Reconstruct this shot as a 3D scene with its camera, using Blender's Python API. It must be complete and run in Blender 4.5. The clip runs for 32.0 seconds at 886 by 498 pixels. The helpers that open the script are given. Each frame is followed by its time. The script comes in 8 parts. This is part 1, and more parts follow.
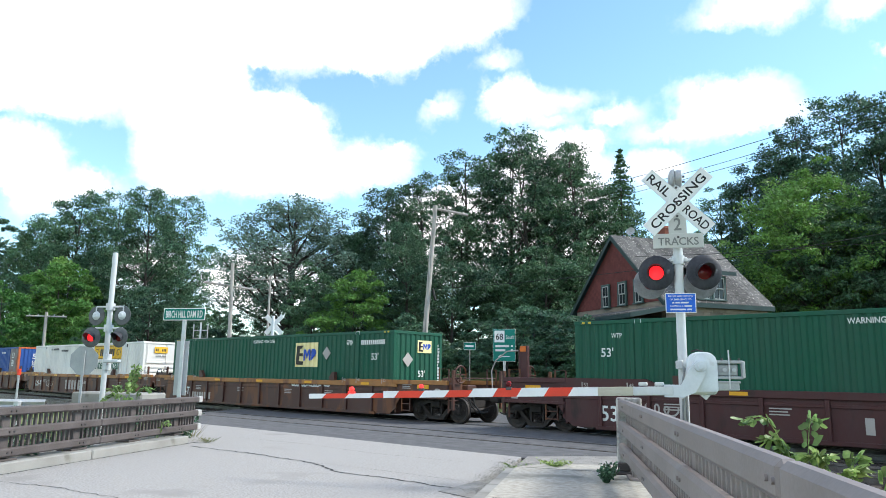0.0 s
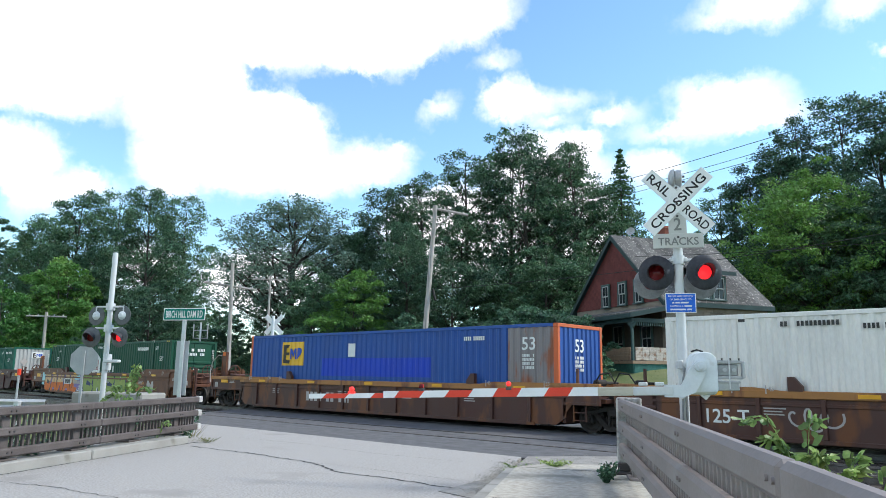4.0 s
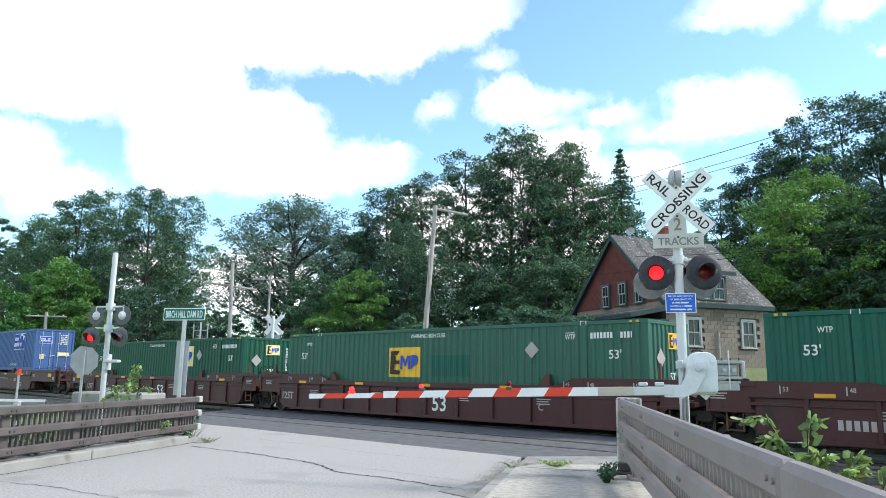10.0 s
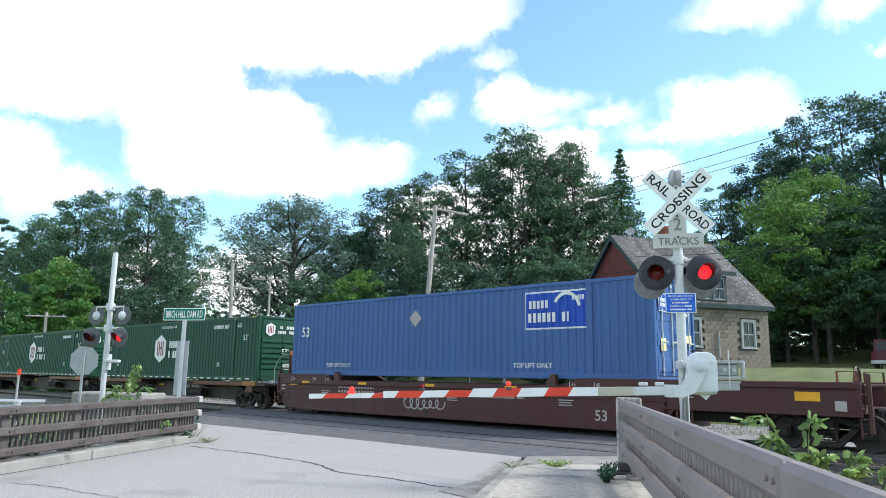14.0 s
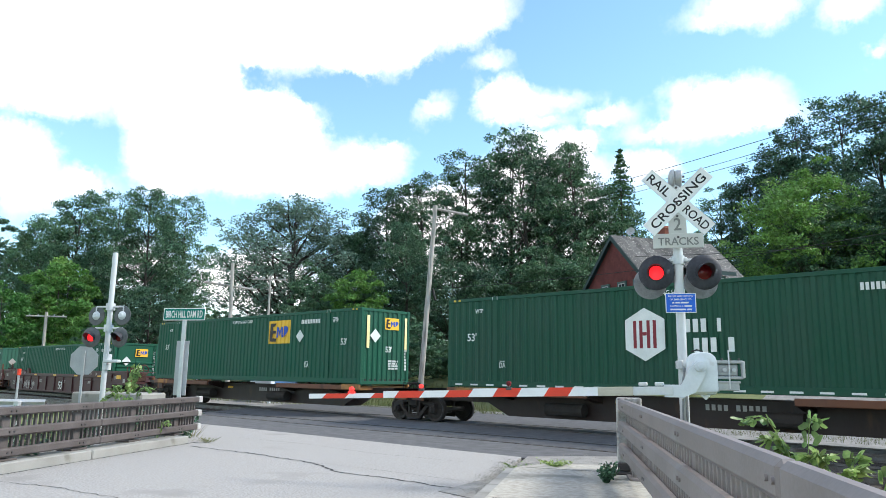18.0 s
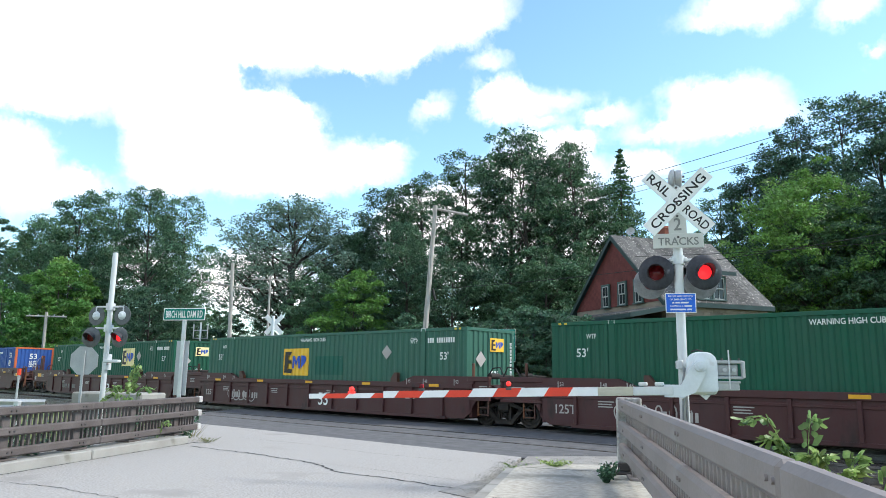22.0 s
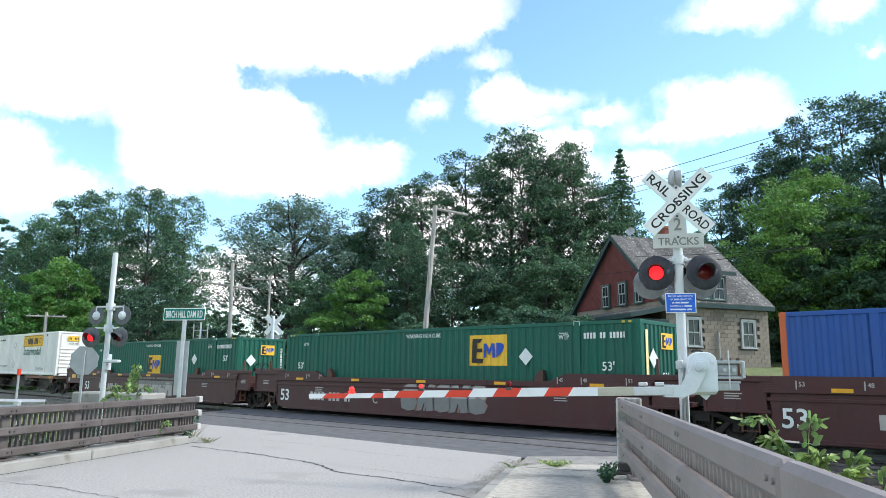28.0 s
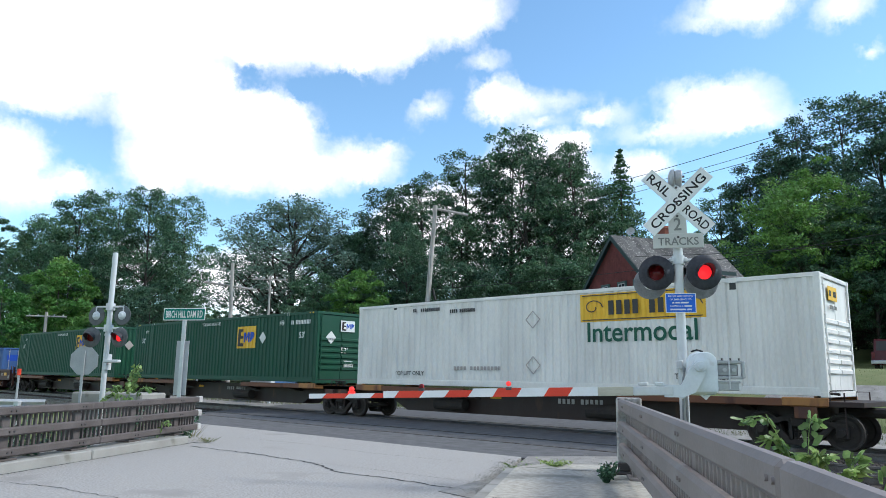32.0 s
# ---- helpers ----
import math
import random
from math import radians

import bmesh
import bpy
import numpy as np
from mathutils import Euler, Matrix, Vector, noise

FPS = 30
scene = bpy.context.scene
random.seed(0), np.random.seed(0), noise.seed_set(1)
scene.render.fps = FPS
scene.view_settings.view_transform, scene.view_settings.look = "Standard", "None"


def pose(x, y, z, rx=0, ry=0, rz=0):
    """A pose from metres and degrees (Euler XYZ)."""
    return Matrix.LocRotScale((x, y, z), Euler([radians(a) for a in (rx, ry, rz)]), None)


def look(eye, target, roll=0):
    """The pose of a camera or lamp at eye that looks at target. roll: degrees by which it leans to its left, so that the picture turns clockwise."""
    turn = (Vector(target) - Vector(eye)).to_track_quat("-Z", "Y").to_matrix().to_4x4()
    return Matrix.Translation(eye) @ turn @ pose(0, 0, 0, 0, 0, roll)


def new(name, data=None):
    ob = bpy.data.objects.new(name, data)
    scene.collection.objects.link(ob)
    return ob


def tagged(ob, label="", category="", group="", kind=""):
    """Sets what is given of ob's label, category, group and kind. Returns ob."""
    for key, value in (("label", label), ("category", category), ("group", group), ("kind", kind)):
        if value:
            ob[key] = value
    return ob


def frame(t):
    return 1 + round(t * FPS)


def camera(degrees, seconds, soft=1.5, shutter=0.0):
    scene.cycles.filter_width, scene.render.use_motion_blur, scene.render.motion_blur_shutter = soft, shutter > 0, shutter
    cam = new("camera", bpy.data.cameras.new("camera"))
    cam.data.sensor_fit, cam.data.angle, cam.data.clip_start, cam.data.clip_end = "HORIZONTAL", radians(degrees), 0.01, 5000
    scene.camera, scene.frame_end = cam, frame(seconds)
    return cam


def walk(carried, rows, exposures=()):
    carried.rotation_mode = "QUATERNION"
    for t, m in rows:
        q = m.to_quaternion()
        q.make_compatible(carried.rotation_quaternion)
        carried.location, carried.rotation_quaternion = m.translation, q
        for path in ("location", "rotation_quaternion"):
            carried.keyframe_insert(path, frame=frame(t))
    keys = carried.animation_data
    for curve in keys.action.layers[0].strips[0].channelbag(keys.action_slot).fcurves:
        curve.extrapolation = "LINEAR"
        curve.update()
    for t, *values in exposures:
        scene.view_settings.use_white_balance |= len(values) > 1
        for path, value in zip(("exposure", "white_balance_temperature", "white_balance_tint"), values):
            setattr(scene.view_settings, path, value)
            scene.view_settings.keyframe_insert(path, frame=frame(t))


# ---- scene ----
cam = camera(63.53, 32.0, soft=0.75)
EYE = Vector((0.0, 0.0, 1.58))
VIEW = Vector((-0.66356, 0.72759, 0.17405))
walk(cam, [(0.0, look(EYE, EYE + VIEW, 0.83)), (32.0, look(EYE, EYE + VIEW, 0.83))],
     exposures=[(t, s + 1.15, 6450 + 700 * s, 4.5) for t, s in ((0.0, 0.0), (2.0, -0.05), (2.8, -0.25), (3.5, -0.3), (4.6, -0.05), (5.5, 0.0), (13.0, 0.0), (14.4, -0.05),
                                                     (16.5, 0.0), (20.0, 0.0), (27.0, 0.0), (29.0, 0.02), (29.6, -0.07), (30.0, -0.17), (31.0, -0.29), (32.0, -0.43))])

# ---- world and sun ----
SUN_EL, SUN_DIR = 42.0, Vector((0.739, 0.674, 0.0))
to_sun = SUN_DIR * math.cos(radians(SUN_EL)) + Vector((0, 0, math.sin(radians(SUN_EL))))
world = bpy.data.worlds.new("sky")
scene.world = world
world.use_nodes = True
wn = world.node_tree.nodes
sky = wn.new("ShaderNodeTexSky")
sky.sky_type, sky.sun_disc = "NISHITA", False
sky.sun_elevation = radians(SUN_EL)
sky.sun_rotation = math.atan2(to_sun.x, to_sun.y)
sky.air_density, sky.dust_density, sky.ozone_density = 1.0, 0.2, 0.25
wn["Background"].inputs["Strength"].default_value = 0.128
haze = wn.new("ShaderNodeMix")
haze.data_type, haze.blend_type = "RGBA", "MULTIPLY"
haze.inputs["Factor"].default_value, haze.inputs["B"].default_value = 1.0, (0.90, 1.05, 1.12, 1)
world.node_tree.links.new(sky.outputs["Color"], haze.inputs["A"])
world.node_tree.links.new(haze.outputs["Result"], wn["Background"].inputs["Color"])
sun_data = bpy.data.lights.new("sun", "SUN")
sun_data.energy, sun_data.angle, sun_data.color = 2.35, radians(14.0), (1.0, 0.925, 0.85)
sun = new("sun", sun_data)
sun.matrix_world = look(to_sun * 60, (0, 0, 0))


# ---- materials ----
def mat(name, a, b=None, rough=0.6, metal=0.0, scale=3.0, fine=40.0, bump=0.15, spread=0.12, stain=None, stain_scale=0.8,
        stain_at=0.58, stretch=(1, 1, 1), per_island=False, per_object=0.0, translucent=0.0, spec=0.28):
    """Two colours mixed by broad and fine noise, with stains, random tone and relief."""
    m = bpy.data.materials.new(name)
    m.use_nodes = True
    nt = m.node_tree
    n, link = nt.nodes, nt.links.new
    shader = n["Principled BSDF"]
    shader.inputs["Roughness"].default_value, shader.inputs["Metallic"].default_value = rough, metal
    shader.inputs["Specular IOR Level"].default_value = spec
    b = b or tuple(min(1, c * (1 - spread)) for c in a)
    at = n.new("ShaderNodeTexCoord")
    mp = n.new("ShaderNodeMapping")
    mp.inputs["Scale"].default_value = stretch
    link(at.outputs["Object"], mp.inputs["Vector"])
    broad, grain = n.new("ShaderNodeTexNoise"), n.new("ShaderNodeTexNoise")
    for node, s, d in ((broad, scale, 4), (grain, fine, 3)):
        node.inputs["Scale"].default_value, node.inputs["Detail"].default_value = s, d
        link(mp.outputs["Vector"], node.inputs["Vector"])
    add = n.new("ShaderNodeMath")
    add.operation = "MULTIPLY_ADD"
    add.inputs[1].default_value, add.inputs[2].default_value = 0.45, -0.22
    link(grain.outputs["Fac"], add.inputs[0])
    both = n.new("ShaderNodeMath")
    both.operation = "ADD"
    link(broad.outputs["Fac"], both.inputs[0])
    link(add.outputs[0], both.inputs[1])
    ramp = n.new("ShaderNodeMapRange")
    ramp.inputs["From Min"].default_value, ramp.inputs["From Max"].default_value = 0.3, 0.7
    link(both.outputs[0], ramp.inputs["Value"])
    mix = n.new("ShaderNodeMix")
    mix.data_type = "RGBA"
    mix.inputs["A"].default_value, mix.inputs["B"].default_value = (*a, 1), (*b, 1)
    link(ramp.outputs["Result"], mix.inputs["Factor"])
    colour = mix.outputs["Result"]
    if stain:
        tex, rng, mx = n.new("ShaderNodeTexNoise"), n.new("ShaderNodeMapRange"), n.new("ShaderNodeMix")
        tex.inputs["Scale"].default_value, tex.inputs["Detail"].default_value = stain_scale, 6
        link(mp.outputs["Vector"], tex.inputs["Vector"])
        rng.inputs["From Min"].default_value, rng.inputs["From Max"].default_value = stain_at, stain_at + 0.12
        link(tex.outputs["Fac"], rng.inputs["Value"])
        mx.data_type = "RGBA"
        mx.inputs["B"].default_value = (*stain, 1)
        link(rng.outputs["Result"], mx.inputs["Factor"])
        link(colour, mx.inputs["A"])
        colour = mx.outputs["Result"]
    if translucent:
        # each tree its own tone and hue
        own, hue, val, ob_info = n.new("ShaderNodeHueSaturation"), n.new("ShaderNodeMapRange"), n.new("ShaderNodeMapRange"), n.new("ShaderNodeObjectInfo")
        hue.inputs["To Min"].default_value, hue.inputs["To Max"].default_value = 0.488, 0.528
        val.inputs["To Min"].default_value, val.inputs["To Max"].default_value = 1.22, 0.78
        link(ob_info.outputs["Random"], hue.inputs["Value"])
        link(ob_info.outputs["Random"], val.inputs["Value"])
        link(hue.outputs["Result"], own.inputs["Hue"])
        link(val.outputs["Result"], own.inputs["Value"])
        link(colour, own.inputs["Color"])
        colour = own.outputs["Color"]
    if per_island or per_object:
        hsv = n.new("ShaderNodeHueSaturation")
        tone = n.new("ShaderNodeMapRange")
        k = per_object or per_island * 0.35
        tone.inputs["To Min"].default_value, tone.inputs["To Max"].default_value = 1 - k, 1 + k
        if per_island:
            link(n.new("ShaderNodeNewGeometry").outputs["Random Per Island"], tone.inputs["Value"])
        else:
            link(n.new("ShaderNodeObjectInfo").outputs["Random"], tone.inputs["Value"])
        link(tone.outputs["Result"], hsv.inputs["Value"])
        link(colour, hsv.inputs["Color"])
        colour = hsv.outputs["Color"]
    link(colour, shader.inputs["Base Color"])
    if bump:
        bm = n.new("ShaderNodeBump")
        bm.inputs["Strength"].default_value, bm.inputs["Distance"].default_value = bump, 0.02
        link(both.outputs[0], bm.inputs["Height"])
        link(bm.outputs["Normal"], shader.inputs["Normal"])
    if translucent:
        tr, ms = n.new("ShaderNodeBsdfTranslucent"), n.new("ShaderNodeMixShader")
        ms.inputs[0].default_value = translucent
        link(colour, tr.inputs["Color"])
        link(shader.outputs[0], ms.inputs[1])
        link(tr.outputs[0], ms.inputs[2])
        link(ms.outputs[0], n["Material Output"].inputs["Surface"])
    return m


def glow(name, colour, strength):
    m = bpy.data.materials.new(name)
    m.use_nodes = True
    s = m.node_tree.nodes["Principled BSDF"]
    s.inputs["Base Color"].default_value = (*colour, 1)
    s.inputs["Emission Color"].default_value, s.inputs["Emission Strength"].default_value = (*colour, 1), strength
    return m


def paint(name, c, rust=(0.10, 0.045, 0.025), at=0.68, rough=0.55, stretch=(1, 1, 0.35), scale=1.2):
    """Weathered paint on steel: faded patches and rust streaks that run down."""
    return mat(name, c, tuple(x * 0.8 + 0.012 for x in c), rough=rough, scale=scale, fine=25, bump=0.06,
               stain=rust, stain_scale=2.2, stain_at=at, stretch=stretch)


ROAD = mat("worn_concrete_road", (0.430, 0.410, 0.385), (0.255, 0.242, 0.228), rough=0.9, scale=30.0, fine=110, bump=0.5, stain=(0.285, 0.27, 0.252), stain_scale=0.9, stain_at=0.60)
ASPHALT = mat("dark_asphalt", (0.136, 0.134, 0.138), (0.084, 0.083, 0.086), rough=0.85, scale=3.0, fine=90, bump=0.3, stain=(0.11, 0.11, 0.11), stain_scale=0.5, stain_at=0.6)
CONCRETE = mat("weathered_concrete", (0.33, 0.32, 0.295), (0.25, 0.24, 0.22), rough=0.9, scale=1.5, fine=60, bump=0.25, stain=(0.20, 0.19, 0.165), stain_scale=2.5, stain_at=0.6)
SIDEWALK = mat("pale_concrete_sidewalk", (0.470, 0.440, 0.385), (0.315, 0.293, 0.252), rough=0.9, scale=14, fine=90, bump=0.4, stain=(0.25, 0.235, 0.20), stain_scale=1.6, stain_at=0.57)
CRACK = mat("dark_joint_tar", (0.05, 0.05, 0.05), rough=0.9)
GRASS = mat("rough_grass_ground", (0.085, 0.115, 0.035), (0.15, 0.17, 0.06), rough=0.95, scale=0.35, fine=14, bump=0.5, stain=(0.17, 0.15, 0.09), stain_scale=0.25, stain_at=0.62)
LAWN = mat("mown_lawn", (0.112, 0.142, 0.052), (0.185, 0.195, 0.090), rough=0.95, scale=0.9, fine=16, bump=0.4)
# ballast and its stones are darkened: the train's shade is put into the colour
BALLAST = mat("track_ballast", (0.078, 0.068, 0.061), (0.042, 0.037, 0.034), rough=0.95, scale=5, fine=30, bump=0.9)
STONE = mat("ballast_stone", (0.100, 0.091, 0.084), (0.055, 0.050, 0.046), rough=0.95, per_island=True)
GRIT = mat("pale_sandy_grit", (0.36, 0.34, 0.30), (0.22, 0.205, 0.18), rough=0.95, per_island=True)
GRAVEL = mat("pale_gravel", (0.31, 0.295, 0.275), (0.20, 0.19, 0.175), rough=0.95, scale=3, fine=60, bump=0.6)
TIE = mat("creosoted_wood", (0.07, 0.055, 0.045), (0.045, 0.036, 0.03), rough=0.9, stretch=(8, 1, 8))
RAIL = mat("rail_steel", (0.17, 0.16, 0.155), (0.10, 0.08, 0.07), rough=0.5, metal=0.6)
RAILING = mat("greybrown_painted_railing", (0.250, 0.215, 0.205), (0.195, 0.168, 0.160), rough=0.55, scale=1.4, fine=35, bump=0.1, stain=(0.265, 0.25, 0.245), stain_scale=1.5, stain_at=0.62, stretch=(1, 1, 1))
RAILING_OLD = mat("browngrey_weathered_railing", (0.118, 0.100, 0.095), (0.078, 0.065, 0.061), rough=0.65, scale=2.0, fine=35, bump=0.15, stain=(0.17, 0.15, 0.14), stain_scale=2.0, stain_at=0.64)
BOLT = mat("dark_bolt_steel", (0.09, 0.085, 0.085), rough=0.5, metal=0.6)
CHIPPED = mat("chipped_white_paint", (0.48, 0.47, 0.45), (0.30, 0.28, 0.27), rough=0.7, scale=6, stain=(0.16, 0.14, 0.13), stain_scale=7, stain_at=0.55)
ALU = mat("galvanised_steel", (0.55, 0.56, 0.57), (0.45, 0.46, 0.47), rough=0.42, metal=0.55, scale=4, fine=30, bump=0.05)
SILVER = mat("silver_painted_steel", (0.60, 0.61, 0.62), (0.50, 0.51, 0.52), rough=0.5, metal=0.25, scale=3, fine=30, bump=0.05, stain=(0.35, 0.34, 0.32), stain_scale=3, stain_at=0.68, stretch=(1, 1, 0.4))
WHITEMETAL = mat("white_painted_casting", (0.66, 0.695, 0.72), (0.57, 0.60, 0.625), rough=0.45, scale=4, bump=0.05, stain=(0.42, 0.41, 0.39), stain_scale=4, stain_at=0.66)
SIGNBACK = mat("bare_aluminium_sign_back", (0.42, 0.43, 0.44), (0.34, 0.35, 0.36), rough=0.5, metal=0.3, scale=3)
WHITE = mat("white_reflective_sheet", (0.80, 0.80, 0.79), (0.72, 0.72, 0.71), rough=0.4, scale=3, bump=0.02)
OFFWHITE = mat("aged_white_sheet", (0.55, 0.54, 0.50), (0.48, 0.47, 0.44), rough=0.5, scale=4, bump=0.02)
BLACK = mat("black_ink", (0.02, 0.02, 0.02), rough=0.5)
GREY_INK = mat("faded_grey_ink", (0.20, 0.20, 0.19), rough=0.6)
SIGN_GREEN = mat("green_sign_sheet", (0.006, 0.20, 0.155), (0.005, 0.17, 0.13), rough=0.4, scale=3, bump=0.02)
SIGN_BLUE = mat("blue_sign_sheet", (0.02, 0.13, 0.62), (0.018, 0.11, 0.55), rough=0.4, bump=0.02)
LAMP_BLACK = mat("worn_black_lamp_paint", (0.025, 0.026, 0.034), (0.045, 0.046, 0.056), rough=0.5, scale=9, bump=0.08, stain=(0.15, 0.15, 0.165), stain_scale=9, stain_at=0.63)
PLATE_GREY = mat("dull_dark_back_plate", (0.13, 0.135, 0.14), (0.085, 0.088, 0.092), rough=0.5, scale=7, bump=0.05)
LAMP_GREY = mat("grey_weathered_lamp_plate", (0.24, 0.25, 0.26), (0.15, 0.155, 0.16), rough=0.5, scale=7, bump=0.05)
HOOD_GREY = mat("grey_lamp_hood", (0.30, 0.30, 0.31), (0.18, 0.18, 0.19), rough=0.45, scale=6, bump=0.05)
RED_DARK = mat("unlit_red_lens", (0.12, 0.008, 0.012), rough=0.15, bump=0)
RED_LIT = glow("lit_red_lens", (0.95, 0.02, 0.03), 0.55)
RED_SMALL = glow("small_red_lamp", (0.9, 0.03, 0.025), 0.55)
GATE_RED = mat("red_gate_stripe", (0.70, 0.06, 0.03), (0.60, 0.05, 0.025), rough=0.4, scale=4, bump=0.02)
GATE_WOOD = mat("bare_aged_gate_board", (0.52, 0.49, 0.40), (0.40, 0.37, 0.29), rough=0.7, stretch=(0.5, 4, 4))
POLE_WOOD = mat("grey_weathered_pole_wood", (0.46, 0.44, 0.41), (0.26, 0.24, 0.22), rough=0.9, scale=4, stretch=(4, 4, 0.3), bump=0.4, stain=(0.15, 0.135, 0.12), stain_scale=1.2, stain_at=0.58)
CABLE = mat("black_cable", (0.02, 0.02, 0.02), rough=0.6)
BARK = mat("tree_bark", (0.085, 0.075, 0.068), (0.045, 0.04, 0.036), rough=0.95, scale=4, stretch=(2, 2, 0.4), bump=0.5)
LEAF = mat("green_leaves", (0.060, 0.136, 0.079), (0.090, 0.166, 0.084), rough=0.5, scale=0.6, bump=0, per_island=1.5, translucent=0.32, spec=0.4)
# deep green of its own; in the right-hand wood it also stands for shade
LEAF_DARK = mat("deep_green_leaves", (0.043, 0.099, 0.059), (0.070, 0.134, 0.064), rough=0.5, scale=0.6, bump=0, per_island=1.5, translucent=0.28, spec=0.4)
LEAF_BRIGHT = mat("bright_green_leaves", (0.135, 0.262, 0.055), (0.092, 0.200, 0.050), rough=0.5, scale=0.6, bump=0, per_island=1.3, translucent=0.38, spec=0.4)
LEAF_GREY = mat("greyish_green_leaves", (0.115, 0.178, 0.138), (0.082, 0.138, 0.106), rough=0.5, scale=0.6, bump=0, per_island=1.3, translucent=0.4, spec=0.5)
LEAF_NEAR = mat("fresh_shrub_leaves", (0.270, 0.350, 0.120), (0.165, 0.255, 0.085), rough=0.42, scale=9, bump=0.05, per_island=1.4, translucent=0.4)
NEEDLE = mat("spruce_needles", (0.075, 0.140, 0.072), (0.100, 0.170, 0.076), rough=0.7, bump=0, per_island=True, translucent=0.1)
BLADE = mat("grass_blades", (0.12, 0.145, 0.045), (0.20, 0.19, 0.08), rough=0.7, scale=0.5, bump=0, per_island=True, translucent=0.3)
GLASS = mat("dark_window_glass", (0.03, 0.035, 0.04), rough=0.08, bump=0)
FRAME_WHITE = mat("white_window_paint", (0.36, 0.38, 0.38), (0.27, 0.28, 0.28), rough=0.6)
TRIM_GREEN = mat("dark_green_trim", (0.026, 0.050, 0.050), (0.018, 0.038, 0.038), rough=0.55, scale=3)
TEAL = mat("teal_window_trim", (0.060, 0.100, 0.095), (0.045, 0.078, 0.074), rough=0.6)
BLOCK = mat("tan_concrete_block", (0.232, 0.198, 0.165), (0.190, 0.160, 0.132), rough=0.9, scale=3, fine=30, bump=0.4, per_object=0.06)
MORTAR = mat("grey_mortar", (0.20, 0.172, 0.145), rough=0.95)
SOOT = mat("sooty_tan_block", (0.19, 0.16, 0.13), (0.13, 0.11, 0.09), rough=0.95, scale=3, fine=30, bump=0.4, per_object=0.15)
RED_SHINGLE = mat("faded_red_siding", (0.140, 0.040, 0.036), (0.100, 0.030, 0.028), rough=0.85, scale=2.5, fine=20, bump=0.3, per_island=0.35)
BRICK = mat("red_brick", (0.28, 0.09, 0.06), (0.20, 0.07, 0.05), rough=0.9, per_island=True)
ROOFING = mat("grey_roof_shingles", (0.105, 0.10, 0.098), (0.072, 0.07, 0.068), rough=0.9, scale=2.5, fine=15, bump=0.3, stain=(0.36, 0.34, 0.31), stain_scale=9, stain_at=0.575, per_island=True)
PORCH_SHADE = mat("dark_porch_wall", (0.10, 0.085, 0.07), (0.07, 0.06, 0.05), rough=0.9)
SHABBY = mat("peeling_white_boards", (0.55, 0.50, 0.44), (0.33, 0.28, 0.23), rough=0.8, scale=5, stain=(0.26, 0.15, 0.10), stain_scale=5, stain_at=0.55)
TANBOARD = mat("tan_boards", (0.33, 0.24, 0.16), (0.25, 0.18, 0.12), rough=0.8, scale=4)

C_GREEN = paint("container_green", (0.004, 0.078, 0.042), at=0.74)
C_GREEN_DEEP = paint("container_deep_green", (0.005, 0.062, 0.033), at=0.76)
C_GREEN_TEAL = paint("container_bluish_green", (0.006, 0.095, 0.063), at=0.74)
C_GREEN_FADED = paint("container_faded_green", (0.032, 0.115, 0.078), at=0.72)
C_BLUE = paint("container_blue", (0.022, 0.080, 0.30), at=0.74)
C_BLUE_LIGHT = paint("container_light_blue", (0.050, 0.118, 0.30), at=0.74)
C_BLUE_PATCH = paint("container_repainted_blue", (0.012, 0.055, 0.48), at=0.8)
C_ORANGE = paint("container_orange_post", (0.52, 0.12, 0.04), at=0.66)
C_RUST = paint("rusty_grey_panel", (0.22, 0.20, 0.20), rust=(0.24, 0.09, 0.05), at=0.52)
C_WHITE = paint("container_white", (0.75, 0.735, 0.70), rust=(0.36, 0.31, 0.26), at=0.72)
C_GREYDOOR = paint("container_grey_door", (0.38, 0.39, 0.38), at=0.66)
# underframe steel: the shade beneath a box is put into its near-black colour
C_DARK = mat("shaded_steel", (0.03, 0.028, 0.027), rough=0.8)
MARK = mat("white_stencil_paint", (0.72, 0.74, 0.72), (0.60, 0.62, 0.60), rough=0.6, bump=0)
MARK_BLACK = mat("black_stencil_paint", (0.05, 0.05, 0.05), rough=0.6, bump=0)
MARK_FADED = mat("faded_stencil_paint", (0.40, 0.37, 0.35), rough=0.7, bump=0)
LOGO_YELLOW = mat("yellow_decal", (0.78, 0.47, 0.045), (0.70, 0.41, 0.035), rough=0.5, bump=0.02)
LOGO_CREAM = mat("cream_decal", (0.80, 0.70, 0.38), (0.74, 0.62, 0.28), rough=0.5, bump=0.02)
LOGO_NAVY = mat("navy_decal", (0.012, 0.022, 0.10), rough=0.5, bump=0.02)
LOGO_DARK = mat("brown_black_decal", (0.022, 0.014, 0.012), rough=0.5, bump=0.02)
LOGO_BLUE = mat("blue_decal", (0.015, 0.07, 0.42), rough=0.5, bump=0.02)
LOGO_GREEN = mat("dark_green_decal", (0.012, 0.09, 0.055), rough=0.5, bump=0.02)
LOGO_RED = mat("maroon_decal", (0.22, 0.025, 0.035), rough=0.5, bump=0.02)
LOGO_CYAN = mat("pale_cyan_decal", (0.35, 0.62, 0.68), rough=0.5, bump=0.02)
SPRAY_ORANGE = mat("orange_spray_paint", (0.60, 0.16, 0.025), (0.48, 0.11, 0.02), rough=0.6, bump=0)
SPRAY_LIME = mat("olive_lime_spray_paint", (0.27, 0.33, 0.09), (0.21, 0.27, 0.075), rough=0.6, bump=0)
